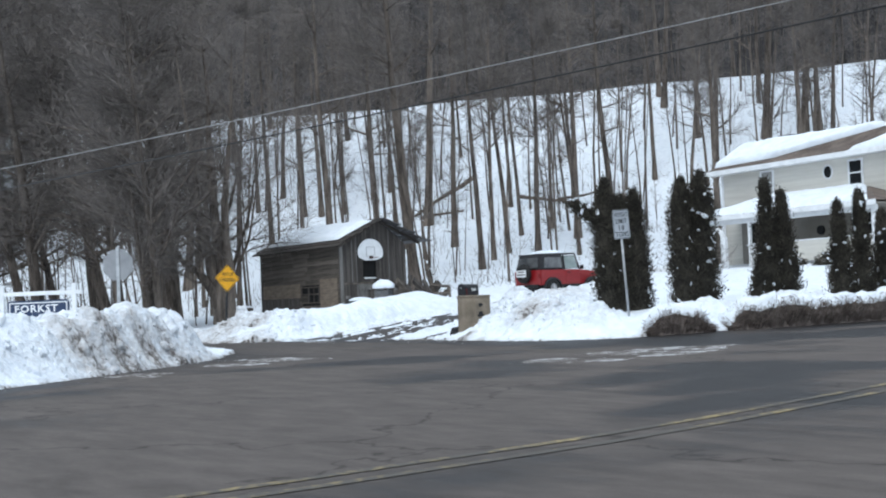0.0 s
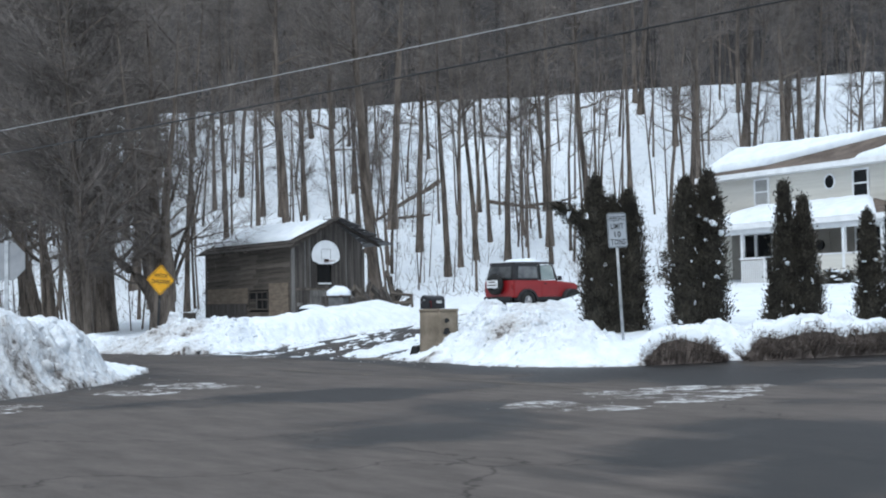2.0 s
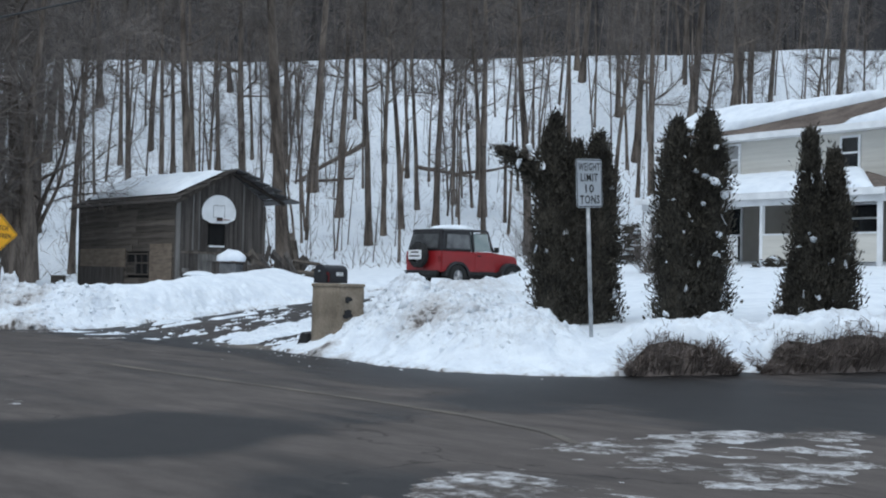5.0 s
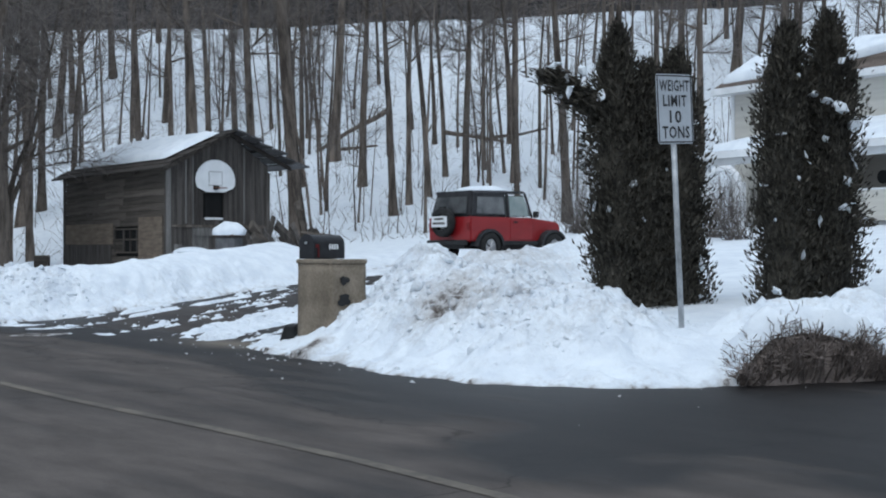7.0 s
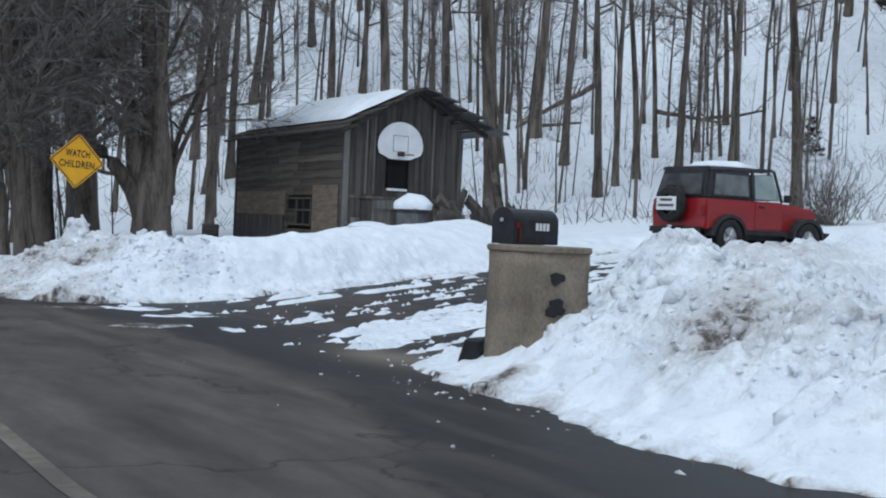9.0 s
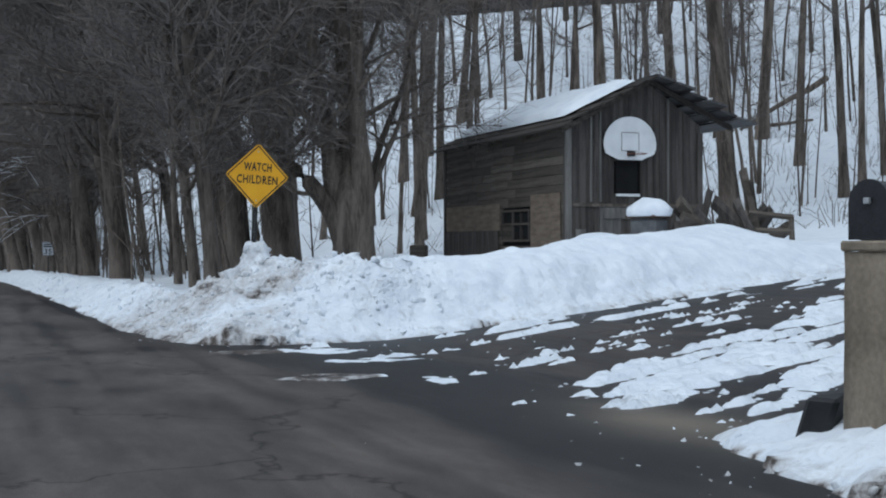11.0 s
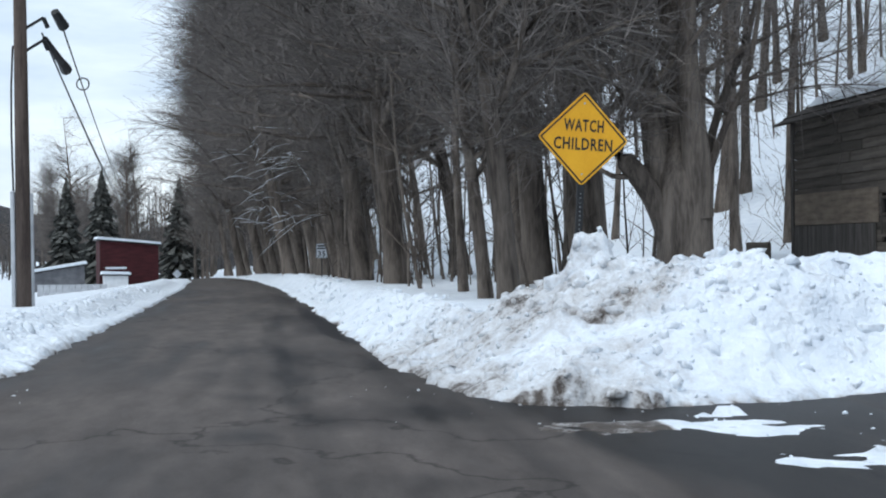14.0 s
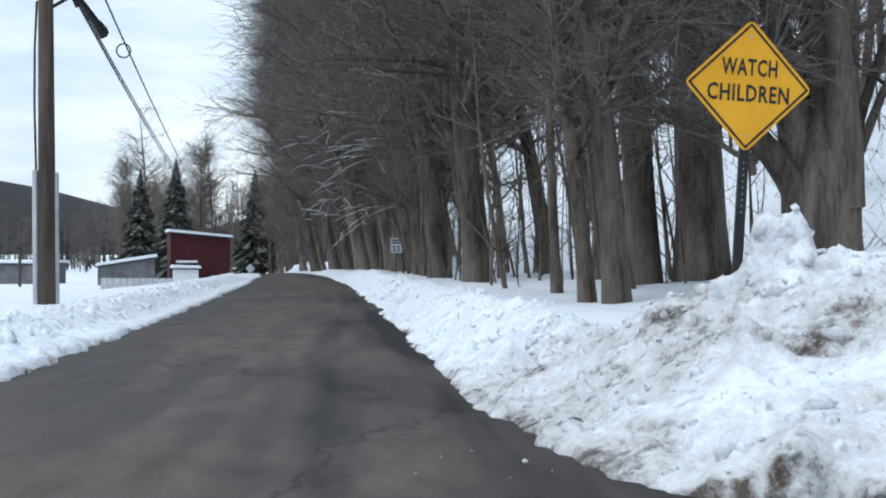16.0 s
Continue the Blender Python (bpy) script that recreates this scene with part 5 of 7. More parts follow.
def barn():
    e = thing("barn", Matrix(), "small weathered grey plank barn with a snowy roof", "barn")
    # black shell behind the boards, coloured for the unlit inside
    bm = bmesh.new()
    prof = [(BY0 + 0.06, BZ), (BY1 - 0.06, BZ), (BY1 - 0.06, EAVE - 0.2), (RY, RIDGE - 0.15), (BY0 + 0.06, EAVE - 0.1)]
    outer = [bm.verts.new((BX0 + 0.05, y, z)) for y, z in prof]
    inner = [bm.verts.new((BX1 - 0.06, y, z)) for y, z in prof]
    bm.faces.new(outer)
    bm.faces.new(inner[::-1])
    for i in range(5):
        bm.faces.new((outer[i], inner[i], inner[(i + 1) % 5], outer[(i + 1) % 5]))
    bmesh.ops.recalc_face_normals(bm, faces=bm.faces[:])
    part("black_liner", bm, UNLITBLACK, e, "black liner painted for the unlit inside of the barn")
    # long wall of level boards, with a window
    wx0, wx1, wz0, wz1 = -24.0, -22.3, 1.35, 2.1
    z = BZ
    row = 0
    while z < EAVE - 0.02:
        h = random.uniform(0.19, 0.25)
        top = min(z + h - 0.012, EAVE - 0.01)
        cuts = [BX0, BX0 + random.uniform(2.2, 3.4), BX0 + random.uniform(4.4, 5.6), BX1 - 0.02]
        for a, b in zip(cuts, cuts[1:]):
            spans = [(a, b)]
            if top > wz0 and z < wz1:
                spans = [(s, min(t, wx0)) for s, t in spans if s < wx0] + [(max(s, wx1), t) for s, t in spans if t > wx1]
            for s, t in spans:
                if t - s > 0.08:
                    board(e, s + 0.006, t - 0.006, BY0 + random.uniform(-0.012, 0.006), BY0 + 0.045, z, top, OLDWOOD, 0.12)
        z += h
        row += 1
    # plywood patches
    for x0, x1, z0, z1, mm in ((-28.0, -24.1, 1.62, 2.3, PLY), (-22.2, -20.55, 1.0, 2.45, PLY), (-28.05, -24.2, 0.62, 1.6, OLDWOOD_V)):
        board(e, x0, x1, BY0 - 0.035, BY0 - 0.018, z0, z1, mm, 0.2, "plywood_patch")
    # window with small panes over a black sheet painted for the unlit inside
    w = part("window", _box_bm(wx0, wx1, BY0 + 0.02, BY0 + 0.04, wz0, wz1), UNLITBLACK, e, "broken multi-pane window, its unlit inside painted black")
    for x in (wx0, -23.35, -22.85, wx1 - 0.06):
        part("window_frame", _box_bm(x, x + 0.055, BY0 - 0.03, BY0 + 0.02, wz0, wz1), OLDWOOD_V, w)
    for zz in (wz0 - 0.02, 1.74, wz1 - 0.03):
        part("window_frame", _box_bm(wx0, wx1 + 0.02, BY0 - 0.034, BY0 + 0.016, zz, zz + 0.05), OLDWOOD, w)
    part("window_board", _box_bm(wx0 + 0.05, -23.36, BY0 - 0.02, BY0 + 0.01, wz0, wz0 + 0.38), OLDWOOD, w)
    # corner posts
    part("corner_post", _box_bm(BX1 - 0.02, BX1 + 0.05, BY0 - 0.05, BY0 + 0.09, BZ, EAVE), GREYTRIM, e, "pale grey corner board")
    part("corner_post", _box_bm(BX1 - 0.1, BX1 - 0.02, BY0 - 0.055, BY0 + 0.0, BZ, EAVE), OLDWOOD_V, e)
    part("corner_post", _box_bm(BX0 - 0.02, BX0 + 0.1, BY0 - 0.05, BY0 + 0.0, BZ, EAVE), OLDWOOD_V, e)
    part("corner_post", _box_bm(BX1 - 0.02, BX1 + 0.045, BY1 - 0.1, BY1 + 0.02, BZ, EAVE - 0.15), OLDWOOD_V, e)

    # gable of upright boards, cut to the roof's slope; an opening under the backboard
    def slope(y):
        return EAVE + (RIDGE - EAVE) * ((y - BY0) / (RY - BY0) if y < RY else (BY1 + 0.15 - y) / (BY1 + 0.15 - RY)) - 0.1

    belt = 2.18
    hy0, hy1, hz0, hz1 = 9.32, 9.86, 2.42, 3.18
    y = BY0 + 0.09
    while y < BY1 - 0.05:
        wd = random.uniform(0.14, 0.22)
        y1 = min(y + wd, BY1 - 0.02)
        x = BX1 + random.uniform(-0.01, 0.012)
        pieces = [(belt, None)]
        if y1 > hy0 and y < hy1:
            pieces = [(belt, hz0), (hz1, None)]
        for a, b in pieces:
            bm = bmesh.new()
            ta, tb = (slope(y), slope(y1)) if b is None else (b, b)
            vs = [bm.verts.new(p) for p in ((x, y + 0.004, a), (x, y1 - 0.004, a), (x, y1 - 0.004, tb), (x, y + 0.004, ta))]
            bk = [bm.verts.new((v.co.x - 0.035, v.co.y, v.co.z)) for v in vs]
            bm.faces.new(vs)
            bm.faces.new(bk[::-1])
            for i in range(4):
                bm.faces.new((vs[i], bk[i], bk[(i + 1) % 4], vs[(i + 1) % 4]))
            bmesh.ops.recalc_face_normals(bm, faces=bm.faces[:])
            part("board", bm, OLDWOOD_V, e)
        low = BZ
        part("board", _box_bm(x - 0.05, x - 0.012, y + 0.004, y1 - 0.004, low, belt - 0.02), OLDWOOD_V if random.random() < 0.7 else GREYTRIM, e)
        y = y1
    part("belt_board", _box_bm(BX1 - 0.02, BX1 + 0.03, BY0 + 0.1, BY1 - 0.05, belt - 0.06, belt + 0.01), OLDWOOD, e)
    for y in (8.62, 8.86, 10.62):
        part("batten", _box_bm(BX1 + 0.012, BX1 + 0.04, y, y + 0.045, belt + 0.05, slope(y) - 0.05), GREYTRIM, e, "pale batten strip")
    part("light_board", _box_bm(BX1 + 0.0, BX1 + 0.03, 8.98, 10.3, 1.85, 2.1), GREYTRIM, e)
    # the sill catches light, put in here as white colour
    part("opening_sill", _box_bm(BX1 - 0.03, BX1 + 0.05, hy0 - 0.03, hy1 + 0.03, hz0 - 0.06, hz0), WHITE, e, "sill of the loft opening, painted white for the light on it")
    # a black panel paints the dark of the loft
    part("loft_opening_black", _box_bm(BX1 - 0.05, BX1 - 0.03, hy0, hy1, hz0, hz1), UNLITBLACK, e, "black panel painted for the unlit loft opening")
    part("lock_box", _box_bm(BX1 + 0.0, BX1 + 0.05, 8.25, 8.5, 1.45, 1.6), GREYTRIM, e)
    # roof: boards along the ridge with staggered ends, snow on the near slope
    for k in range(9):
        u0, u1 = k / 9, (k + 1.12) / 9
        ya, za = RY + (BY0 - 0.35 - RY) * u0, RIDGE + (EAVE - 0.12 - RIDGE) * u0
        yb, zb = RY + (BY0 - 0.35 - RY) * u1, RIDGE + (EAVE - 0.12 - RIDGE) * u1
        x1 = BX1 + 0.42 + random.uniform(-0.16, 0.12)
        _slant(e, BX0 - 0.25, x1, ya, za + 0.03 * (k % 2), yb, zb + 0.03 * (k % 2), 0.05, ROOFBOARD, "roof_board")
    for k in range(6):
        u0, u1 = k / 6, (k + 1.18) / 6
        ya, za = RY + (12.5 - RY) * u0, RIDGE + (3.98 - RIDGE) * u0
        yb, zb = RY + (12.5 - RY) * u1, RIDGE + (3.98 - RIDGE) * u1
        x1 = BX1 + 0.7 + (0.12 if k % 2 else -0.1) + random.uniform(-0.08, 0.08)
        _slant(e, BX0 - 0.2, x1, ya, za + 0.03, yb, zb + 0.13, 0.05, ROOFTIN, "roof_sheet")
    for x in (BX1 + 0.06, -22.2, -24.2, -26.2):
        _slant(e, x, x + 0.09, RY, RIDGE - 0.03, 12.3, 4.06, 0.12, ROOFBOARD, "rafter")
        _slant(e, x, x + 0.09, RY, RIDGE - 0.03, BY0 - 0.2, EAVE - 0.14, 0.12, OLDWOOD, "rafter")
    def rf(x, u):
        return (x, RY + (BY0 - 0.35 - RY) * u, RIDGE + 0.075 + (EAVE - 0.12 - RIDGE) * u)
    sn = snow_slab("roof_snow", e, [rf(BX0 + 0.5, 0.8), rf(BX1 - 0.35, 0.82), rf(BX1 + 0.02, 0.12), rf(BX0 + 0.3, 0.04)], 0.15, 3)
    sn["label"] = "smooth snow sheet on the roof"


def _box_bm(x0, x1, y0, y1, z0, z1, bevel=0.0):
    bm = bmesh.new()
    box(bm, x0, x1, y0, y1, z0, z1, bevel)
    return bm


def _slant(parent, x0, x1, ya, za, yb, zb, thick, material, name):
    """A plank from ridge side (ya, za) to eave side (yb, zb)."""
    bm = bmesh.new()
    v = []
    for x in (x0, x1):
        v.append([bm.verts.new((x, ya, za)), bm.verts.new((x, yb, zb)), bm.verts.new((x, yb, zb - thick)), bm.verts.new((x, ya, za - thick))])
    bm.faces.new(v[0])
    bm.faces.new(v[1][::-1])
    for i in range(4):
        bm.faces.new((v[0][i], v[1][i], v[1][(i + 1) % 4], v[0][(i + 1) % 4]))
    bmesh.ops.recalc_face_normals(bm, faces=bm.faces[:])
    return part(name, bm, material, parent)


barn()


def hoop():
    yc, zb, w, h = 9.62, 3.2, 1.36, 1.0
    e = thing("basketball_hoop", pose(BX1 + 0.09, yc, zb, 0, 0, 90), "white fan-shaped basketball backboard with bare rim on the barn", "basketball hoop")
    bm = bmesh.new()
    pts = [(-w * 0.22, 0), (w * 0.22, 0), (w * 0.46, 0.14)] + [(w / 2 * math.cos(radians(a)), 0.36 + (h - 0.36) * math.sin(radians(a))) for a in range(-8, 190, 12)] + [(-w * 0.46, 0.14)]
    prism(bm, pts, 0, 0.03)
    part("backboard", bm, WHITE, e, "white fan-shaped backboard")
    bm = bmesh.new()
    for x0, x1, z0, z1 in ((-0.23, 0.23, 0.62, 0.635), (-0.23, 0.23, 0.2, 0.215), (-0.23, -0.215, 0.2, 0.635), (0.215, 0.23, 0.2, 0.635)):
        box(bm, x0, x1, -0.004, 0.0, z0, z1)
    part("target_square", bm, GREYTRIM, e)
    bm = bmesh.new()
    n = 18
    ring = [Vector((0.225 * math.cos(2 * math.pi * i / n), -0.3 + 0.225 * math.sin(2 * math.pi * i / n), 0.12)) for i in range(n)]
    for i in range(n):
        rod(bm, ring[i], ring[(i + 1) % n], 0.01, n=5)
    part("rim", bm, rough_mat("rusty_rim", (0.1, 0.04, 0.025), (0.2, 0.08, 0.05), 6, 0.7), e, "rusty bare rim")
    part("bracket", _box_bm(-0.08, 0.08, -0.09, 0.0, 0.08, 0.2), BLACK, e)


hoop()

# things left in front of the barn
RUST = rough_mat("rusty_metal", (0.05, 0.03, 0.02), (0.16, 0.1, 0.07), 4, 0.85, 0.2, bump=0.4)
GREYTIN = rough_mat("grey_tin", (0.1, 0.1, 0.105), (0.2, 0.2, 0.2), 3, 0.6, 0.3, bump=0.2)
def snowy_cart():
    x, y = -18.2, 9.0
    z = 1.12
    e = thing("snow_capped_cart", pose(x, y, z, 0, 0, 20) @ Matrix.Diagonal((0.8, 0.8, 1, 1)), "grey rounded cart body under a thick cap of snow", "cart")
    bm = bmesh.new()
    box(bm, -0.45, 0.45, -0.35, 0.35, 0, 0.75, 0.12)
    part("body", bm, GREYTIN, e)
    part("lid_rim", _box_bm(-0.5, 0.5, -0.4, 0.4, 0.7, 0.75, 0.02), RUST, e)
    bm = bmesh.new()
    bmesh.ops.create_icosphere(bm, subdivisions=3, radius=1.0)
    for v in bm.verts:
        v.co = Vector((v.co.x * 0.66, v.co.y * 0.56, max(v.co.z, -0.12) * 0.36)) * (1 + 0.12 * noise.noise(v.co * 2.2))
    bmesh.ops.translate(bm, vec=(0, 0, 0.77), verts=bm.verts)
    shade_smooth(part("snow_cap", bm, SNOW, e, "thick white snow cap"))


snowy_cart()


def snowy_hood():
    x, y = -18.4, 7.9
    z = 1.15
    e = thing("snow_covered_sled", pose(x, y, z - 0.05, 0, 0, 75), "low dark sled almost buried under snow", "sled")
    part("deck", _box_bm(-0.55, 0.55, -0.3, 0.3, 0.18, 0.24, 0.02), BLACK, e)
    for s in (-0.25, 0.25):
        part("runner", _box_bm(-0.6, 0.6, s - 0.02, s + 0.02, 0, 0.18, 0.01), BLACK, e)
    bm = bmesh.new()
    bmesh.ops.create_icosphere(bm, subdivisions=3, radius=1.0)
    for v in bm.verts:
        v.co = Vector((v.co.x * 0.55, v.co.y * 0.32, max(v.co.z, -0.05) * 0.16))
    bmesh.ops.translate(bm, vec=(0, 0, 0.25), verts=bm.verts)
    shade_smooth(part("snow_cap", bm, SNOW, e))


snowy_hood()


def wood_frame():
    x, y = -17.1, 11.3
    z = sz(x, y)
    e = thing("sawhorse", pose(x, y, z - 0.05, 0, 0, 62), "dark wooden sawhorse frame standing in the snow", "sawhorse")
    for a, b, n in (((-0.5, 0, 0), (-0.4, 0, 0.74), "leg"), ((0.46, 0, 0), (0.43, 0, 0.64), "leg"), ((-0.45, 0, 0.72), (0.48, 0, 0.62), "beam"), ((-0.42, 0, 0.35), (0.44, 0, 0.33), "rail")):
        bm = bmesh.new()
        rod(bm, a, b, 0.06, n=4)
        part(n, bm, OLDWOOD, e)


wood_frame()


def scrap_pile():
    x, y = -17.7, 10.7
    z = sz(x, y)
    e = thing("scrap_wood_pile", pose(x, y, z - 0.05, 0, 0, 60) @ Matrix.Diagonal((1.2, 1.2, 1.9, 1)), "jumbled heap of dark broken boards and branches", "wood pile")
    for k in range(16):
        bm = bmesh.new()
        a = Vector((random.uniform(-0.7, 0.7), random.uniform(-0.4, 0.4), random.uniform(0, 0.25)))
        d = Vector((random.uniform(-1, 1), random.uniform(-0.6, 0.6), random.uniform(0.0, 0.8))).normalized() * random.uniform(0.6, 1.2)
        rod(bm, a - d * 0.3, a + d * 0.7, random.uniform(0.04, 0.1), n=4)
        part("plank", bm, random.choice([OLDWOOD, OLDWOOD_V]), e)


scrap_pile()
bm = bmesh.new()
box(bm, -0.4, 0.4, -0.06, 0.06, 0, 0.5, 0.02)
ob = part("wooden_crate_board", bm, OLDWOOD)
ob.matrix_world = pose(-28.6, 7.4, sz(-28.6, 7.4) - 0.05, 0, 0, 15)
tagged(ob, "low grey board panel leaning by the barn", "board")

# ---- house ----
SIDING = rough_mat("cream_siding", (0.55, 0.525, 0.475), (0.64, 0.615, 0.56), 0.8, 0.7, bump=0.15, stretch=(0.4, 0.4, 9), fine=8)
SHINGLE = rough_mat("brown_shingles", (0.08, 0.062, 0.052), (0.17, 0.135, 0.115), 1.5, 0.95, bump=0.4, fine=14)
# siding beige darkened in the colour itself for the shade under the porch
PORCHSHADE = rough_mat("beige_with_porch_shade", (0.24, 0.22, 0.195), (0.32, 0.295, 0.265), 1.0, 0.8, bump=0.1)
HOUSE = pose(-13.8, 26.25, 1.39, 0, 0, -3) @ Matrix.Diagonal((1.073, 1.073, 1.073, 1))
HL = 17.0


CURTAIN = rough_mat("pale_curtain_behind_glass", (0.28, 0.28, 0.275), (0.38, 0.38, 0.37), 2, 0.15, bump=0.05)


def window_unit(parent, x, z, w, h, y=0.0, name="window", glass=None):
    e = part(name, _box_bm(x - w / 2, x + w / 2, y - 0.01, y + 0.02, z - h / 2, z + h / 2), glass or GLASS_DARK, parent, "dark sash window with white frame")
    t = 0.07
    for x0, x1, z0, z1 in ((x - w / 2 - t, x + w / 2 + t, z + h / 2, z + h / 2 + t), (x - w / 2 - t, x + w / 2 + t, z - h / 2 - t, z - h / 2), (x - w / 2 - t, x - w / 2, z - h / 2, z + h / 2), (x + w / 2, x + w / 2 + t, z - h / 2, z + h / 2), (x - w / 2, x + w / 2, z - 0.03, z + 0.03)):
        part("frame", _box_bm(x0, x1, y - 0.05, y + 0.02, z0, z1), WHITE, e)
    return e


def clapboards(e, x0, x1, z0, z1, y=0.0):
    """Courses of siding, each leaning out over the one below."""
    n = int((z1 - z0) / 0.2)
    for k in range(n):
        a, b = z0 + (z1 - z0) * k / n, z0 + (z1 - z0) * (k + 1) / n
        bm = bmesh.new()
        v = [[bm.verts.new(q) for q in ((x, y - 0.028, a), (x, y - 0.01, b), (x, y, b), (x, y, a))] for x in (x0, x1)]
        bm.faces.new(v[0])
        bm.faces.new(v[1][::-1])
        for i in range(4):
            bm.faces.new((v[0][i], v[1][i], v[1][(i + 1) % 4], v[0][(i + 1) % 4]))
        bmesh.ops.recalc_face_normals(bm, faces=bm.faces[:])
        part("siding_board", bm, SIDING, e)


def house():
    e = thing("house", HOUSE, "two-storey cream house with snowy roof and long porch", "house")
    top, depth, ridge = 5.18, 4.8, 1.9
    rise = 1.32
    part("wall", _box_bm(0.15, HL, 0, 0.25, 0, top), SIDING, e, "cream clapboard wall")
    part("wall", _box_bm(0.15, 0.4, 0.252, depth, 0, top), SIDING, e)
    part("wall", _box_bm(HL - 0.25, HL, 0.252, depth, 0, top), SIDING, e)
    part("wall", _box_bm(0.402, HL - 0.252, depth - 0.25, depth, 0, top), SIDING, e)
    clapboards(e, 0.15, HL, 3.2, top - 0.1)
    part("corner_board", _box_bm(0.12, 0.26, -0.045, -0.03, 0.2, top - 0.1), WHITE, e)
    for x in (0.16, HL - 0.25):
        bm = bmesh.new()
        a = [bm.verts.new((x, 0, top)), bm.verts.new((x, depth, top)), bm.verts.new((x, ridge, top + rise - 0.12))]
        b = [bm.verts.new((v.co.x + 0.24, v.co.y, v.co.z)) for v in a]
        bm.faces.new(a)
        bm.faces.new(b[::-1])
        for i in range(3):
            bm.faces.new((a[i], b[i], b[(i + 1) % 3], a[(i + 1) % 3]))
        bmesh.ops.recalc_face_normals(bm, faces=bm.faces[:])
        part("gable_wall", bm, SIDING, e)
    _slant(e, -0.3, HL + 0.5, ridge, top + rise, -0.5, top + 0.02, 0.14, SHINGLE, "roof")
    _slant(e, -0.3, HL + 0.5, ridge, top + rise - 0.001, depth + 0.5, top - 0.3, 0.14, SHINGLE, "roof")
    part("fascia", _box_bm(-0.3, HL + 0.5, -0.56, -0.502, top - 0.17, top + 0.04), WHITE, e, "white eave board")
    part("soffit", _box_bm(-0.3, HL + 0.5, -0.5, -0.03, top - 0.17, top - 0.13), WHITE, e)
    k = (rise - 0.02) / (ridge + 0.5)

    def on(x, y):
        return (x, y, top + 0.03 + (y + 0.5) * k)
    s1 = snow_slab("roof_snow", e, [on(-0.15, -0.15), on(3.3, -0.02), on(8.8, 1.6), on(-0.2, 1.85)], 0.26, 5, 34, 14)
    s1["label"] = "thick snow blanket on the roof"
    snow_slab("roof_snow", e, [on(7.7, -0.5), on(HL, -0.5), on(HL, 1.8), on(9.6, 0.55)], 0.2, 7, 30, 10)
    part("chimney", _box_bm(1.0, 1.6, ridge + 1.2, ridge + 1.8, top + 0.3, top + 1.62, 0.02), SHINGLE, e)
    part("chimney_cap", _box_bm(0.92, 1.68, ridge + 1.12, ridge + 1.88, top + 1.622, top + 1.7, 0.02), BLACK, e)
    # low roof of the wing behind
    bm = bmesh.new()
    prism(bm, [(-2.6, 4.55), (-0.5, 5.4), (-0.5, 5.28), (-2.6, 4.43)], 3.0, 5.2)
    part("wing_roof", bm, SHINGLE, e, "dark low roof edge of the rear wing")
    part("wing_wall", _box_bm(-2.2, 0.15, 3.3, 5.0, 0, 4.45), SIDING, e)
    # windows upstairs
    window_unit(e, 2.98, 4.4, 0.66, 0.98, -0.04, glass=CURTAIN)
    window_unit(e, 7.88, 4.34, 0.62, 0.98, -0.04)
    window_unit(e, 12.6, 4.34, 0.62, 0.98, -0.04)
    bm = bmesh.new()
    prism(bm, [(6.42 + 0.21 * math.cos(radians(a)), 4.52 + 0.25 * math.sin(radians(a))) for a in range(0, 360, 20)], -0.06, 0.0)
    w = part("round_window", bm, GLASS_DARK, e, "small dark oval window")
    bm = bmesh.new()
    for i in range(18):
        a, b = radians(20 * i), radians(20 * i + 20)
        rod(bm, (6.42 + 0.24 * math.cos(a), -0.05, 4.52 + 0.28 * math.sin(a)), (6.42 + 0.24 * math.cos(b), -0.05, 4.52 + 0.28 * math.sin(b)), 0.035, n=5)
    part("frame", bm, WHITE, w)
    # porch along the front, its roof hipped at both ends
    px0, px1, py = 1.05, 11.1, -2.6
    h0, h1 = 2.92, 3.72
    bm = bmesh.new()
    q = [bm.verts.new(p) for p in ((px0, py - 0.25, h0), (px1, py - 0.25, h0), (px1 - 2.6, 0, h1), (px0 + 2.0, 0, h1), (px0, 0, h0), (px1, 0, h0))]
    for fc in ((0, 1, 2, 3), (0, 3, 4), (1, 5, 2), (0, 4, 5, 1), (3, 2, 5, 4)):
        bm.faces.new([q[i] for i in fc])
    bmesh.ops.recalc_face_normals(bm, faces=bm.faces[:])
    part("porch_roof", bm, SHINGLE, e, "hipped shingle porch roof")
    part("porch_beam", _box_bm(px0 + 0.2, px1 - 0.2, py - 0.1, py + 0.1, 2.55, 2.76), WHITE, e, "white porch beam")
    part("porch_fascia", _box_bm(px0, px1, py - 0.29, py - 0.252, 2.74, 2.94), WHITE, e)
    part("porch_ceiling", _box_bm(px0 + 0.05, px1 - 0.05, py - 0.25, -0.03, 2.8, 2.84), PORCHSHADE, e)
    up = Vector((0, 0, 0.03))
    snow_slab("porch_snow", e, [Vector((px0 + 0.35, py - 0.18, h0)) + up, Vector((px1 - 0.45, py - 0.18, h0)) + up, Vector((px1 - 2.7, -0.06, h1)) + up, Vector((px0 + 2.0, -0.06, h1)) + up], 0.2, 11, 40, 10)["label"] = "thick snow on the porch roof"
    part("porch_floor", _box_bm(px0 + 0.3, px1 - 0.3, py, -0.03, 0.5, 0.62), PORCHSHADE, e)
    for x in (1.5, 4.27, 6.46, 9.1, 10.75):
        part("porch_post", _box_bm(x - 0.06, x + 0.06, py - 0.06, py + 0.06, 0.62, 2.55), WHITE, e, "white porch post")
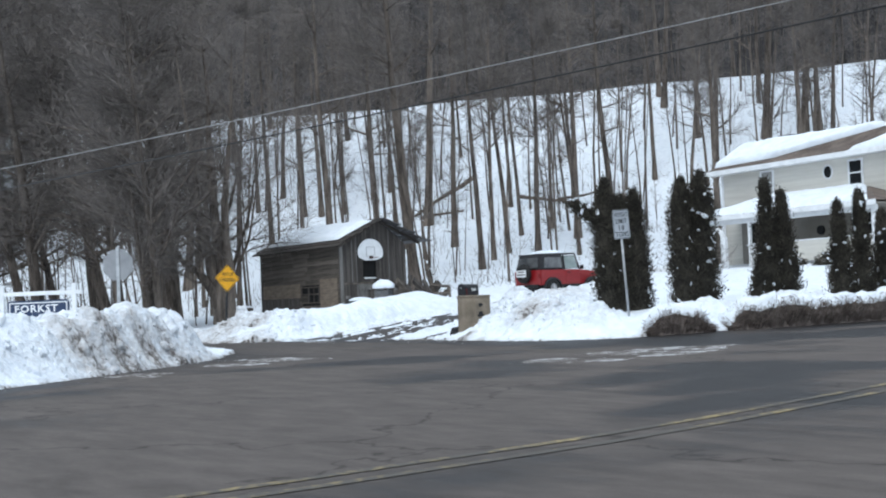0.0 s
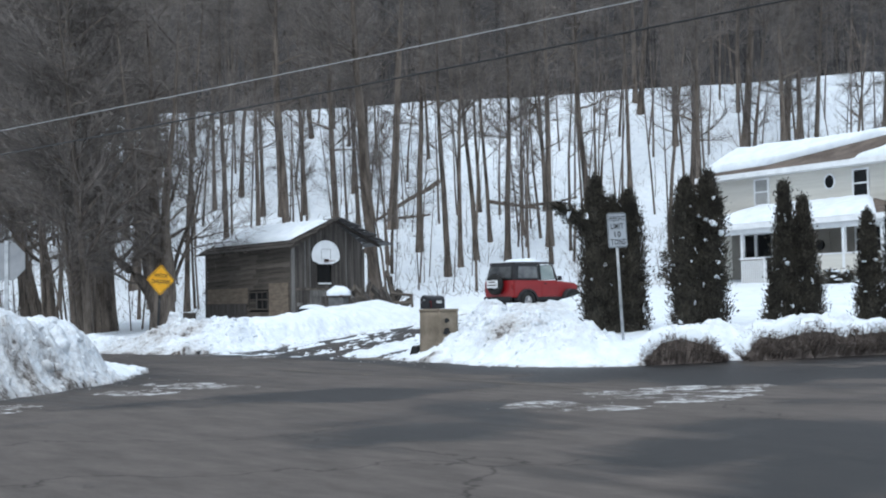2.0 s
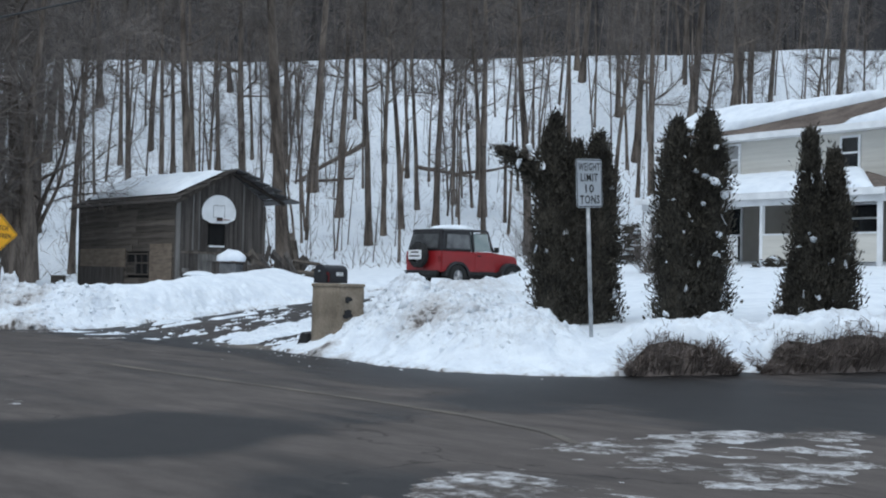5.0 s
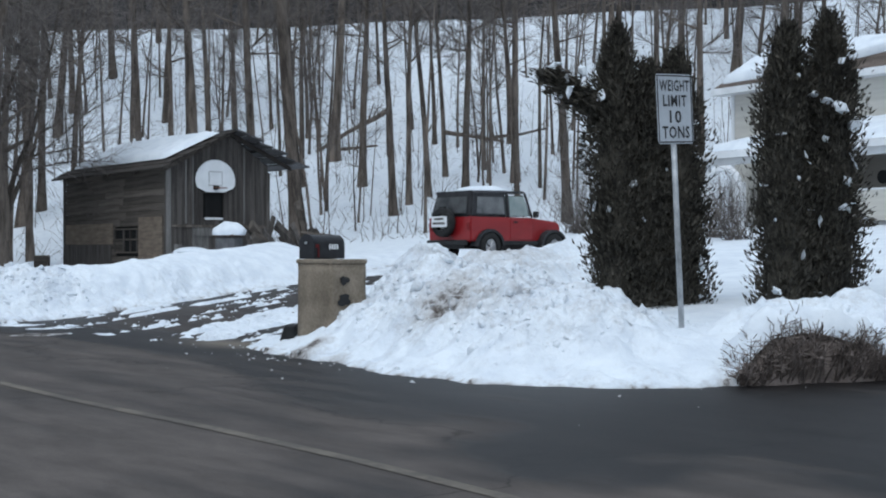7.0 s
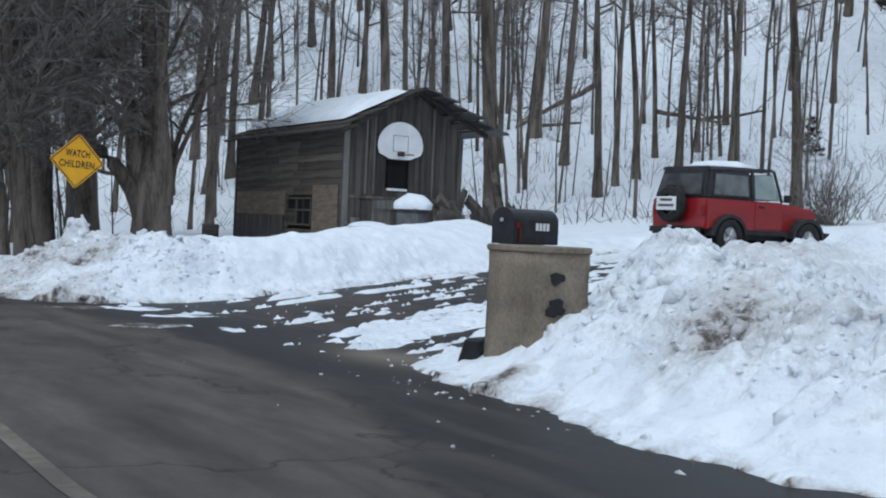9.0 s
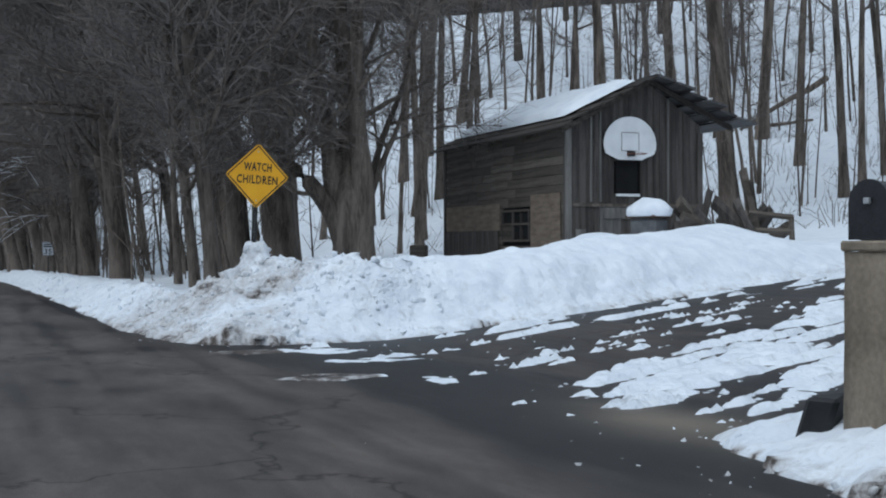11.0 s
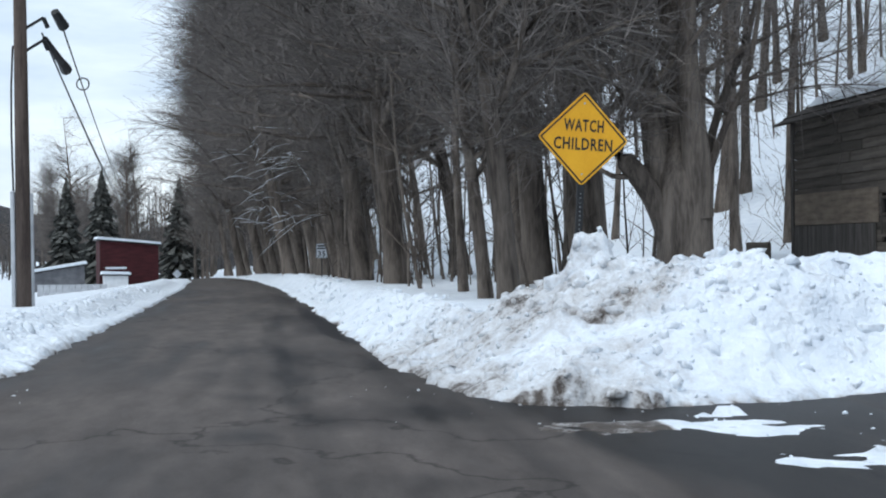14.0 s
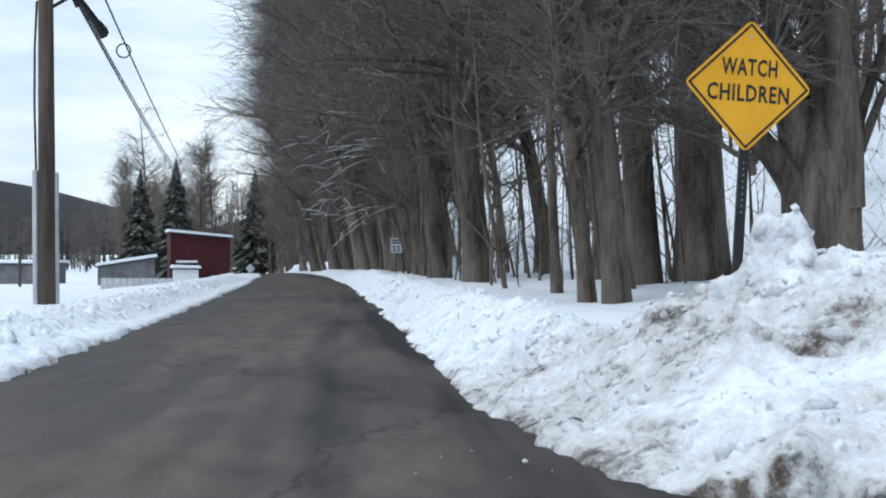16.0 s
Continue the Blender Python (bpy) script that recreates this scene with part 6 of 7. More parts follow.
    part("porch_wall", _box_bm(6.52, 10.69, py - 0.05, py + 0.05, 0.78, 1.6), SIDING, e, "cream half wall of the porch")
    part("porch_rail", _box_bm(6.5, 10.7, py - 0.08, py + 0.08, 1.6, 1.65), WHITE, e)
    part("porch_skirt", _box_bm(px0 + 0.3, px1 - 0.3, py + 0.1, py + 0.14, -0.5, 0.5), PORCHSHADE, e)
    # ground floor under the porch, its shade mixed into wall and door colour
    part("lower_wall", _box_bm(px0 + 0.2, px1 - 0.1, -0.026, -0.002, 0.6, 2.8), PORCHSHADE, e, "beige wall with the porch shade put into its colour")
    window_unit(e, 2.65, 1.75, 1.6, 1.85, -0.04, "sliding_door")
    part("door_stile", _box_bm(2.55, 2.7, -0.1, -0.06, 0.85, 2.68), WHITE, e)
    window_unit(e, 8.3, 2.22, 1.35, 0.86, -0.04)
    d = part("front_door", _box_bm(5.5, 6.35, -0.06, -0.03, 0.62, 2.6), PORCHSHADE, e, "beige front door with porch shade put into its colour")
    bm = bmesh.new()
    rod(bm, (5.92, -0.14, 2.1), (5.92, -0.06, 2.1), 0.2, n=12)
    part("wreath", bm, BLACK, d, "round dark wreath on the door")
    # white garden arch at the porch's end
    a = part("trellis", _box_bm(1.6, 1.95, py - 0.45, py - 0.3, -0.2, 2.0), WHITE, e, "white garden arch")
    part("upright", _box_bm(2.95, 3.25, py - 0.45, py - 0.3, -0.2, 2.0), WHITE, a)
    bm = bmesh.new()
    for i in range(10):
        p, r = radians(18 * i), radians(18 * i + 18)
        rod(bm, (2.42 - 0.62 * math.cos(p), py - 0.37, 2.0 + 0.42 * math.sin(p)), (2.42 - 0.62 * math.cos(r), py - 0.37, 2.0 + 0.42 * math.sin(r)), 0.1, n=6)
    part("arch", bm, WHITE, a)
    # lattice panel beside the steps; its solid back wears the shade-darkened beige
    la = part("lattice_frame", _box_bm(4.35, 5.5, py - 0.2, py - 0.16, 0.0, 1.56), PORCHSHADE, e, "white lattice panel")
    for i in range(11):
        part("slat", _box_bm(4.38 + 0.1 * i, 4.43 + 0.1 * i, py - 0.225, py - 0.203, 0.05, 1.52), WHITE, la)
    part("lattice_cap", _box_bm(4.3, 5.55, py - 0.25, py - 0.14, 1.56, 1.62), WHITE, la)
    part("lattice_cap", _box_bm(5.5, 5.6, py - 0.25, py - 0.14, -0.1, 1.56), WHITE, la)


house()


def picket_fence():
    e = thing("picket_fence", HOUSE @ pose(-2.6, -2.2, 0.0, 0, 0, 0), "white picket fence standing in deep snow", "fence")
    for i in range(26):
        x = 0.15 * i
        bm = bmesh.new()
        prism(bm, [(x, -0.2), (x + 0.09, -0.2), (x + 0.09, 0.85), (x + 0.045, 0.95), (x, 0.85)], -0.012, 0.012)
        part("picket", bm, WHITE, e)
    for z in (0.2, 0.65):
        part("rail", _box_bm(-0.1, 3.95, 0.014, 0.05, z, z + 0.08), WHITE, e)
    for x in (-0.1, 1.9, 3.9):
        part("post", _box_bm(x - 0.05, x + 0.05, 0.052, 0.14, -0.3, 1.0), WHITE, e)


picket_fence()

# ---- jeep ----
RED, _n, _l, _b = nodes_of("red_car_paint", 0.35, 0, 0.5)
_no = _n.new("ShaderNodeTexNoise")
_no.inputs["Scale"].default_value, _no.inputs["Detail"].default_value = 3.0, 6
_cr = _n.new("ShaderNodeValToRGB")
_cr.color_ramp.elements[0].color, _cr.color_ramp.elements[1].color = (0.2, 0.009, 0.012, 1), (0.33, 0.017, 0.02, 1)
_l.new(_no.outputs["Fac"], _cr.inputs["Fac"])
_l.new(_cr.outputs["Color"], _b.inputs["Base Color"])
SOFTTOP = rough_mat("black_vinyl_top", (0.018, 0.018, 0.02), (0.04, 0.04, 0.043), 6, 0.6, bump=0.2)
TINT = rough_mat("smoky_plastic_window", (0.06, 0.062, 0.066), (0.16, 0.165, 0.17), 2.5, 0.25, spec=0.5, bump=0.03)
PALEGLASS = rough_mat("pale_windscreen", (0.2, 0.25, 0.25), (0.34, 0.38, 0.37), 2, 0.15, spec=0.5, bump=0.0)
TYRE = rough_mat("tyre_rubber", (0.012, 0.012, 0.012), (0.03, 0.03, 0.03), 8, 0.85, bump=0.3)
RIM = rough_mat("alloy_rim", (0.35, 0.35, 0.36), (0.5, 0.5, 0.51), 6, 0.4, 0.7)


def wheel(parent, x, y, z, side, name="wheel"):
    m = Matrix.Translation((x, y, z))
    bm = bmesh.new()
    prof = [(0.2, -0.1), (0.33, -0.11), (0.365, -0.07), (0.37, 0.0), (0.365, 0.07), (0.33, 0.11), (0.2, 0.1)]
    n = 24
    rings = [[bm.verts.new((r * math.cos(2 * math.pi * i / n), w, r * math.sin(2 * math.pi * i / n))) for i in range(n)] for r, w in prof]
    for a, b in zip(rings, rings[1:]):
        for i in range(n):
            bm.faces.new((a[i], a[(i + 1) % n], b[(i + 1) % n], b[i]))
    bmesh.ops.recalc_face_normals(bm, faces=bm.faces[:])
    t = part("tyre", bm, TYRE, None)
    t.name = name
    t.parent = parent
    t.matrix_local = m
    shade_smooth(t)
    bm = bmesh.new()
    rod(bm, (0, side * 0.02, 0), (0, side * 0.07, 0), 0.205, n=20)
    for k in range(5):
        a = 2 * math.pi * k / 5
        rod(bm, (0, side * 0.085, 0), (0.16 * math.cos(a), side * 0.085, 0.16 * math.sin(a)), 0.035, 0.03, n=5)
    rod(bm, (0, side * 0.06, 0), (0, side * 0.11, 0), 0.05, n=10)
    part("rim", bm, RIM, t, "silver spoked rim")
    return t


def jeep():
    zb = 1.11
    e = thing("jeep", pose(-10.16, 12.52, zb, 0, 0, 95), "red open-body jeep with black top, snow on its roof", "jeep")
    # tub: side outline drawn across the width
    bm = bmesh.new()
    prism(bm, [(-1.83, 0.5), (-1.83, 1.12), (0.42, 1.12), (0.42, 0.5)], -0.76, 0.76)
    bmesh.ops.bevel(bm, geom=bm.edges[:], offset=0.03, segments=2, affect="EDGES")
    part("body", bm, RED, e, "red steel tub")
    bm = bmesh.new()
    v = [bm.verts.new(p) for p in ((0.42, -0.7, 0.5), (1.72, -0.56, 0.55), (1.72, -0.56, 0.95), (1.62, -0.54, 1.03), (0.42, -0.68, 1.12))]
    w = [bm.verts.new((p.co.x, -p.co.y, p.co.z)) for p in v]
    bm.faces.new(v)
    bm.faces.new(w[::-1])
    for i in range(5):
        bm.faces.new((v[i], w[i], w[(i + 1) % 5], v[(i + 1) % 5]))
    bmesh.ops.recalc_face_normals(bm, faces=bm.faces[:])
    bmesh.ops.bevel(bm, geom=bm.edges[:], offset=0.035, segments=2, affect="EDGES")
    part("bonnet", bm, RED, e, "red bonnet")
    part("grille", _box_bm(1.725, 1.75, -0.5, 0.5, 0.6, 0.95, 0.01), RED, e)
    for s in (-1, 1):
        bm = bmesh.new()
        rod(bm, (1.75, s * 0.36, 0.82), (1.77, s * 0.36, 0.82), 0.09, n=14)
        part("headlight", bm, RIM, e)
        # door line and handle
        part("door", _box_bm(-0.42, 0.36, s * 0.765 - 0.008, s * 0.765 + 0.008, 0.56, 1.11, 0.004), RED, e)
        part("door_handle", _box_bm(-0.32, -0.18, s * 0.785 - 0.012, s * 0.785 + 0.012, 0.98, 1.02, 0.004), BLACK, e)
        part("mirror", _box_bm(0.3, 0.4, s * 0.93 - 0.08, s * 0.93 + 0.08, 1.12, 1.28, 0.02), BLACK, e)
        part("rocker", _box_bm(-0.7, 0.6, s * 0.76 - 0.03, s * 0.76 + 0.03, 0.42, 0.52, 0.01), BLACK, e)
        part("tail_light", _box_bm(-1.86, -1.83, s * 0.68 - 0.05, s * 0.68 + 0.05, 0.78, 0.98, 0.01), rough_mat("tail_light_red", (0.15, 0.01, 0.01), (0.25, 0.015, 0.015), 5, 0.3), e)
        for cx in (-1.19, 1.19):
            bm = bmesh.new()
            n = 10
            arc = [(cx + 0.5 * math.cos(radians(a)), 0.38 + 0.44 * math.sin(radians(a))) for a in np.linspace(0, 180, n)]
            inn = [(cx + 0.43 * math.cos(radians(a)), 0.38 + 0.37 * math.sin(radians(a))) for a in np.linspace(180, 0, n)]
            prism(bm, arc + inn, s * 0.74 - 0.1, s * 0.74 + 0.14)
            part("fender_flare", bm, SOFTTOP, e, "black fender flare")
            # flat black disc on the tub paints the shade inside the wheel arch
            bm = bmesh.new()
            prism(bm, [(cx + 0.44 * math.cos(radians(a)), 0.38 + 0.4 * math.sin(radians(a))) for a in range(0, 360, 20)], s * 0.755, s * 0.768)
            part("wheel_well_shade", bm, UNLITBLACK, e)
            wheel(e, cx, s * 0.74, 0.37, s)
    # top: roof, pillars, windows
    bm = bmesh.new()
    v = [bm.verts.new(p) for p in ((-1.82, -0.74, 1.12), (-0.5, -0.74, 1.12), (-0.5, -0.66, 1.76), (-1.66, -0.64, 1.74))]
    w = [bm.verts.new((p.co.x, -p.co.y, p.co.z)) for p in v]
    bm.faces.new(v)
    bm.faces.new(w[::-1])
    for i in range(4):
        bm.faces.new((v[i], w[i], w[(i + 1) % 4], v[(i + 1) % 4]))
    bmesh.ops.recalc_face_normals(bm, faces=bm.faces[:])
    bmesh.ops.bevel(bm, geom=bm.edges[:], offset=0.04, segments=2, affect="EDGES")
    part("soft_top", bm, SOFTTOP, e, "black vinyl top")
    bm = bmesh.new()
    v = [bm.verts.new(p) for p in ((-1.68, -0.68, 1.7), (0.2, -0.66, 1.74), (0.2, -0.64, 1.8), (-1.66, -0.62, 1.77))]
    w = [bm.verts.new((p.co.x, -p.co.y, p.co.z)) for p in v]
    bm.faces.new(v)
    bm.faces.new(w[::-1])
    for i in range(4):
        bm.faces.new((v[i], w[i], w[(i + 1) % 4], v[(i + 1) % 4]))
    bmesh.ops.recalc_face_normals(bm, faces=bm.faces[:])
    part("roof", bm, SOFTTOP, e)
    for s in (-1, 1):
        for pts, mm, nm in ((((-1.62, 1.2), (-0.62, 1.2), (-0.62, 1.62), (-1.54, 1.62)), TINT, "side_window"), (((-0.42, 1.16), (0.26, 1.16), (0.14, 1.66), (-0.42, 1.66)), PALEGLASS, "door_window")):
            bm = bmesh.new()
            prism(bm, pts, 0, 0.012)
            for vv in bm.verts:
                vv.co.y = s * (vv.co.y + 0.752 - (vv.co.z - 1.12) * 0.115)
            part(nm, bm, mm, e, "smoky side window")
        for a, b in (((-0.46, 1.12), (-0.46, 1.74)), ((0.42, 1.12), (0.2, 1.76))):
            bm = bmesh.new()
            rod(bm, (a[0], s * 0.73, a[1]), (b[0], s * 0.665, b[1]), 0.035, n=6)
            part("pillar", bm, SOFTTOP, e)
    bm = bmesh.new()
    v = [bm.verts.new(p) for p in ((0.43, -0.66, 1.16), (0.43, 0.66, 1.16), (0.22, 0.6, 1.7), (0.22, -0.6, 1.7))]
    bm.faces.new(v)
    bmesh.ops.solidify(bm, geom=bm.faces[:], thickness=0.015)
    part("windscreen", bm, PALEGLASS, e, "pale windscreen")
    bm = bmesh.new()
    v = [bm.verts.new(p) for p in ((-1.845, -0.6, 1.2), (-1.845, 0.6, 1.2), (-1.73, 0.54, 1.62), (-1.73, -0.54, 1.62))]
    bm.faces.new(v)
    bmesh.ops.solidify(bm, geom=bm.faces[:], thickness=0.012)
    part("rear_window", bm, TINT, e, "smoky rear window")
    sp = wheel(e, -2.0, 0.05, 0.98, -1, "spare_wheel")
    sp.matrix_local = pose(-2.0, 0.05, 0.98, 0, 0, 90)
    part("wheel_cover", _box_bm(-2.16, -2.12, -0.22, 0.32, 0.86, 1.13, 0.01), WHITE, e, "pale panel on the spare wheel")
    for z0, x0, x1 in ((1.04, -0.13, 0.2), (0.93, -0.18, 0.26)):
        part("text_bar", _box_bm(-2.168, -2.161, x0, x1, z0, z0 + 0.05), GREYTRIM, e)
    part("brake_light", _box_bm(-2.05, -2.0, -0.07, 0.17, 1.33, 1.38, 0.01), BLACK, e)
    part("rear_bumper", _box_bm(-1.98, -1.86, -0.68, 0.68, 0.42, 0.54, 0.015), BLACK, e)
    part("front_bumper", _box_bm(1.86, 2.0, -0.72, 0.72, 0.42, 0.54, 0.015), BLACK, e)
    part("chassis", _box_bm(-1.8, 1.8, -0.5, 0.5, 0.32, 0.5), BLACK, e)
    bm = bmesh.new()
    bmesh.ops.create_icosphere(bm, subdivisions=3, radius=1.0)
    for v in bm.verts:
        v.co = Vector((v.co.x * 0.85, v.co.y * 0.55, max(v.co.z, 0) * 0.14 * (1 + 0.5 * noise.noise(v.co * 3))))
    bmesh.ops.translate(bm, vec=(-0.62, 0.0, 1.785), verts=bm.verts)
    shade_smooth(part("roof_snow", bm, SNOW, e, "snow left on the roof"))


jeep()

# ---- cedars ----
def cedar(x, y, h, w, seed, tops, label, side=None, shoulder=0.45, sharp=1.8, boughs=5):
    rg = random.Random(seed)
    e = thing("cedar_tree", pose(x, y, sz(x, y) - 0.12), label, "cedar", "cedars along the road")
    t = Tubes()
    for tx, ty, th in tops:
        t.add([Vector((tx * 0.3, ty * 0.3, -0.2)), Vector((tx, ty, th * h * 0.6)), Vector((tx, ty, th * h * 0.96))], [0.07, 0.05, 0.01], 6)
    a = new("trunk", t.mesh("trunk", BARK))
    a.parent = e
    v, f, clumps = [], [], []

    def sprig(q, c, s_):
        d = Vector((c * rg.uniform(0.1, 1.0), s_ * rg.uniform(0.1, 1.0), rg.uniform(0.3, 1.2))).normalized()
        sd = d.cross(Vector((rg.uniform(-1, 1), rg.uniform(-1, 1), rg.uniform(-1, 1)))).normalized()
        ln, wd = rg.uniform(0.035, 0.08), rg.uniform(0.009, 0.02)
        k = len(v)
        nn = d.cross(sd) * wd * 0.6
        v.extend([tuple(q - d * ln * 0.4 + nn), tuple(q + sd * wd), tuple(q - sd * wd), tuple(q + d * ln)])
        f.extend([(k, k + 3, k + 1), (k, k + 2, k + 3)])

    def girth(u):
        return (0.93 + 0.07 * min(u / 0.3, 1)) * (1 - max(0, (u - shoulder) / (1 - shoulder)) ** sharp * 0.93)

    for tx, ty, th in tops:
        hh = h * th
        for _ in range(int(150 * hh)):
            u = rg.random() ** 0.9
            an = rg.uniform(0, 6.283)
            c, s_ = math.cos(an), math.sin(an)
            lump = 1 + 0.3 * noise.noise((c * 1.8, s_ * 1.8, u * hh * 1.3 + seed * 7.1))
            r = w / 2 * girth(u) * lump * rg.uniform(0.8, 1.06)
            p = Vector((tx + c * r, ty + s_ * r, u * hh))
            spread = 0.05 + 0.05 * girth(u)
            for _ in range(34):
                sprig(p + Vector((rg.gauss(0, spread), rg.gauss(0, spread), rg.gauss(0, spread * 1.4))), c, s_)
            if rg.random() < 0.028 and 0.04 < u < 0.92:
                clumps.append(p + Vector((c, s_, 0)) * 0.09)
        # dense dark core
        m = 10
        base = len(v)
        for i in range(15):
            u = i / 14
            for j in range(m):
                an = 2 * math.pi * j / m
                lump = 1 + 0.3 * noise.noise((math.cos(an) * 1.8, math.sin(an) * 1.8, u * hh * 1.3 + seed * 7.1))
                rr = w / 2 * 0.86 * girth(u) * lump
                v.append((tx + math.cos(an) * rr, ty + math.sin(an) * rr, u * hh * 0.95))
        for i in range(14):
            for j in range(m):
                f.append((base + i * m + j, base + i * m + (j + 1) % m, base + (i + 1) * m + (j + 1) % m, base + (i + 1) * m + j))
    # low boughs spreading at the foot
    for _ in range(boughs):
        an = rg.uniform(0, 6.283)
        c, s_ = math.cos(an), math.sin(an)
        z0, out = rg.uniform(0.15, 0.9), rg.uniform(0.1, 0.38)
        tx, ty, _h = tops[rg.randrange(len(tops))]
        for k in range(110):
            u = rg.random()
            r = w / 2 * 0.8 + u * out
            sprig(Vector((tx + c * r, ty + s_ * r, z0 - 0.15 * u)) + Vector((rg.gauss(0, 0.07), rg.gauss(0, 0.07), rg.gauss(0, 0.07))), c, s_)
        if rg.random() < 0.5:
            clumps.append(Vector((tx + c * r, ty + s_ * r, z0 + 0.08)))
    if side:
        dx, dy, z0, ln = side
        for _ in range(2600):
            u = rg.random()
            p = Vector((dx * (0.35 + u * ln), dy * (0.35 + u * ln), z0 + u * 0.75 + rg.gauss(0, 0.13 * (1.3 - u)))) + Vector((rg.gauss(0, 0.12), rg.gauss(0, 0.12), 0))
            d = Vector((dx + rg.uniform(-0.6, 0.6), dy + rg.uniform(-0.6, 0.6), rg.uniform(0.1, 0.9))).normalized()
            sd = d.cross(Vector((rg.uniform(-1, 1), rg.uniform(-1, 1), 1))).normalized() * 0.02
            k = len(v)
            v += [tuple(p), tuple(p + sd), tuple(p - sd), tuple(p + d * 0.1)]
            f += [(k, k + 3, k + 1), (k, k + 2, k + 3)]
            if rg.random() < 0.006:
                clumps.append(p + Vector((0, 0, 0.06)))
    raw("foliage", v, f, CEDAR, e)
    if clumps:
        bm = bmesh.new()
        for p in clumps:
            g = bmesh.ops.create_icosphere(bm, subdivisions=1, radius=1.0)
            sx, sy, sz_ = 0.015 + 0.08 * rg.random() ** 2, 0.015 + 0.08 * rg.random() ** 2, 0.02 + 0.08 * rg.random() ** 2
            lean = Vector((rg.uniform(-0.5, 0.5), rg.uniform(-0.5, 0.5), 0))
            for q in g["verts"]:
                q.co = Vector((q.co.x * sx, q.co.y * sy, q.co.z * sz_)) * rg.uniform(0.55, 1.45) + lean * (q.co.z * sz_) + p
        part("snow_clumps", bm, SNOW, e, "clumps of snow caught in the foliage")
    return e


cedar(3.1, 3.65, 3.85, 0.55, 1, [(-0.24, -0.3, 1.0), (0.26, 0.34, 0.92), (0.0, 0.03, 0.88)], "broad double-topped dark cedar flecked with snow", side=(-0.62, -0.78, 2.55, 1.0), shoulder=0.55, sharp=2.2, boughs=9)
cedar(5.1, 4.5, 3.85, 0.6, 2, [(-0.15, -0.2, 0.96), (0.18, 0.22, 1.0)], "tall columnar dark cedar flecked with snow", shoulder=0.55, sharp=2.4, boughs=8)
cedar(6.75, 6.0, 3.5, 0.6, 3, [(-0.13, -0.16, 1.0), (0.14, 0.18, 0.9), (0.0, 0.0, 0.55), (-0.25, -0.3, 0.35)], "pointed two-topped cedar beside the road bank", shoulder=0.2, sharp=1.2, boughs=10)
cedar(7.9, 7.9, 3.0, 0.44, 4, [(-0.26, -0.3, 0.92), (0.14, 0.14, 1.0), (0.5, 0.6, 0.8)], "ragged small cedar with drooping lower boughs", shoulder=0.15, sharp=1.1, boughs=16)


# ---- shrubs, logs ----
def shrub(x, y, h, seed, label):
    rg = random.Random(seed)
    t = Tubes()
    for _ in range(70):
        d = Vector((rg.uniform(-0.8, 0.8), rg.uniform(-0.8, 0.8), 1))
        pts = bent(rg, Vector((rg.uniform(-0.3, 0.3), rg.uniform(-0.3, 0.3), -0.1)), d, h * rg.uniform(0.6, 1.1), 4, 0.2, 0.1)
        t.add(pts, [0.014, 0.011, 0.008, 0.006, 0.003], 3)
        for _ in range(4):
            q = pts[rg.randrange(2, 5)]
            t.add([q, q + Vector((rg.uniform(-0.4, 0.4), rg.uniform(-0.4, 0.4), rg.uniform(0.1, 0.5)))], [0.006, 0.002], 3)
    ob = new("bare_shrub", t.mesh("bare_shrub", TWIG))
    ob.matrix_world = pose(x, y, sz(x, y))
    tagged(ob, label, "shrub", "bare shrubs")


shrub(-16.2, 21.6, 1.9, 1, "tangled bare twiggy shrub in deep snow")
shrub(-7.2, 17.6, 1.4, 2, "tangled bare twiggy shrub in deep snow")
shrub(-17.4, 22.3, 2.4, 5, "tangled bare twiggy shrub in deep snow")
shrub(-5.7, 16.6, 1.7, 3, "small rounded bare shrub by the porch")
shrub(-23.5, 12.8, 1.6, 4, "thin bare shrub beside the barn")


def fallen_log(a, b, r, label="fallen dark tree trunk on the snowy slope"):
    t = Tubes()
    a, b = Vector(a), Vector(b)
    rg = random.Random(int(a.x * 10))
    pts = [a.lerp(b, i / 5) + Vector((0, 0, rg.uniform(-0.1, 0.1))) for i in range(6)]
    t.add(pts, [r * (1 - 0.1 * i) for i in range(6)], 6)
    for _ in range(5):
        q = a.lerp(b, rg.random())
        t.add([q, q + Vector((rg.uniform(-1.5, 1.5), rg.uniform(-1, 1), rg.uniform(0.4, 2)))], [r * 0.35, 0.02], 4)
    ob = new("fallen_log", t.mesh("fallen_log", BARK))
    tagged(ob, label, "log", "fallen logs")


def on_hill(x, y, up=0.2):
    return (x, y, gz(x, y) + 0.3 + up)


fallen_log(on_hill(-72, 54, 1.6), on_hill(-72.5, 46.8, 0.0), 0.24)
fallen_log(on_hill(-69.5, 46.2, 0.4), on_hill(-65.5, 48.0, 0.9), 0.16)
fallen_log(on_hill(-66.5, 55.4, 0.9), on_hill(-61.5, 57.4, 0.3), 0.2)
fallen_log(on_hill(-63.5, 57.2, 0.3), on_hill(-60, 60.6, 0.8), 0.15)
fallen_log(on_hill(-26, 57, 0.8), on_hill(-19, 60, 1.2), 0.2)
fallen_log(on_hill(-40, 62, 0.3), on_hill(-35, 66, 0.3), 0.15)

# ---- clipped hedges at the road's edge ----
HEDGE = rough_mat("brown_hedge_twigs", (0.11, 0.089, 0.079), (0.24, 0.2, 0.18), 4.0, 0.95, bump=0.3, vary=0.35)


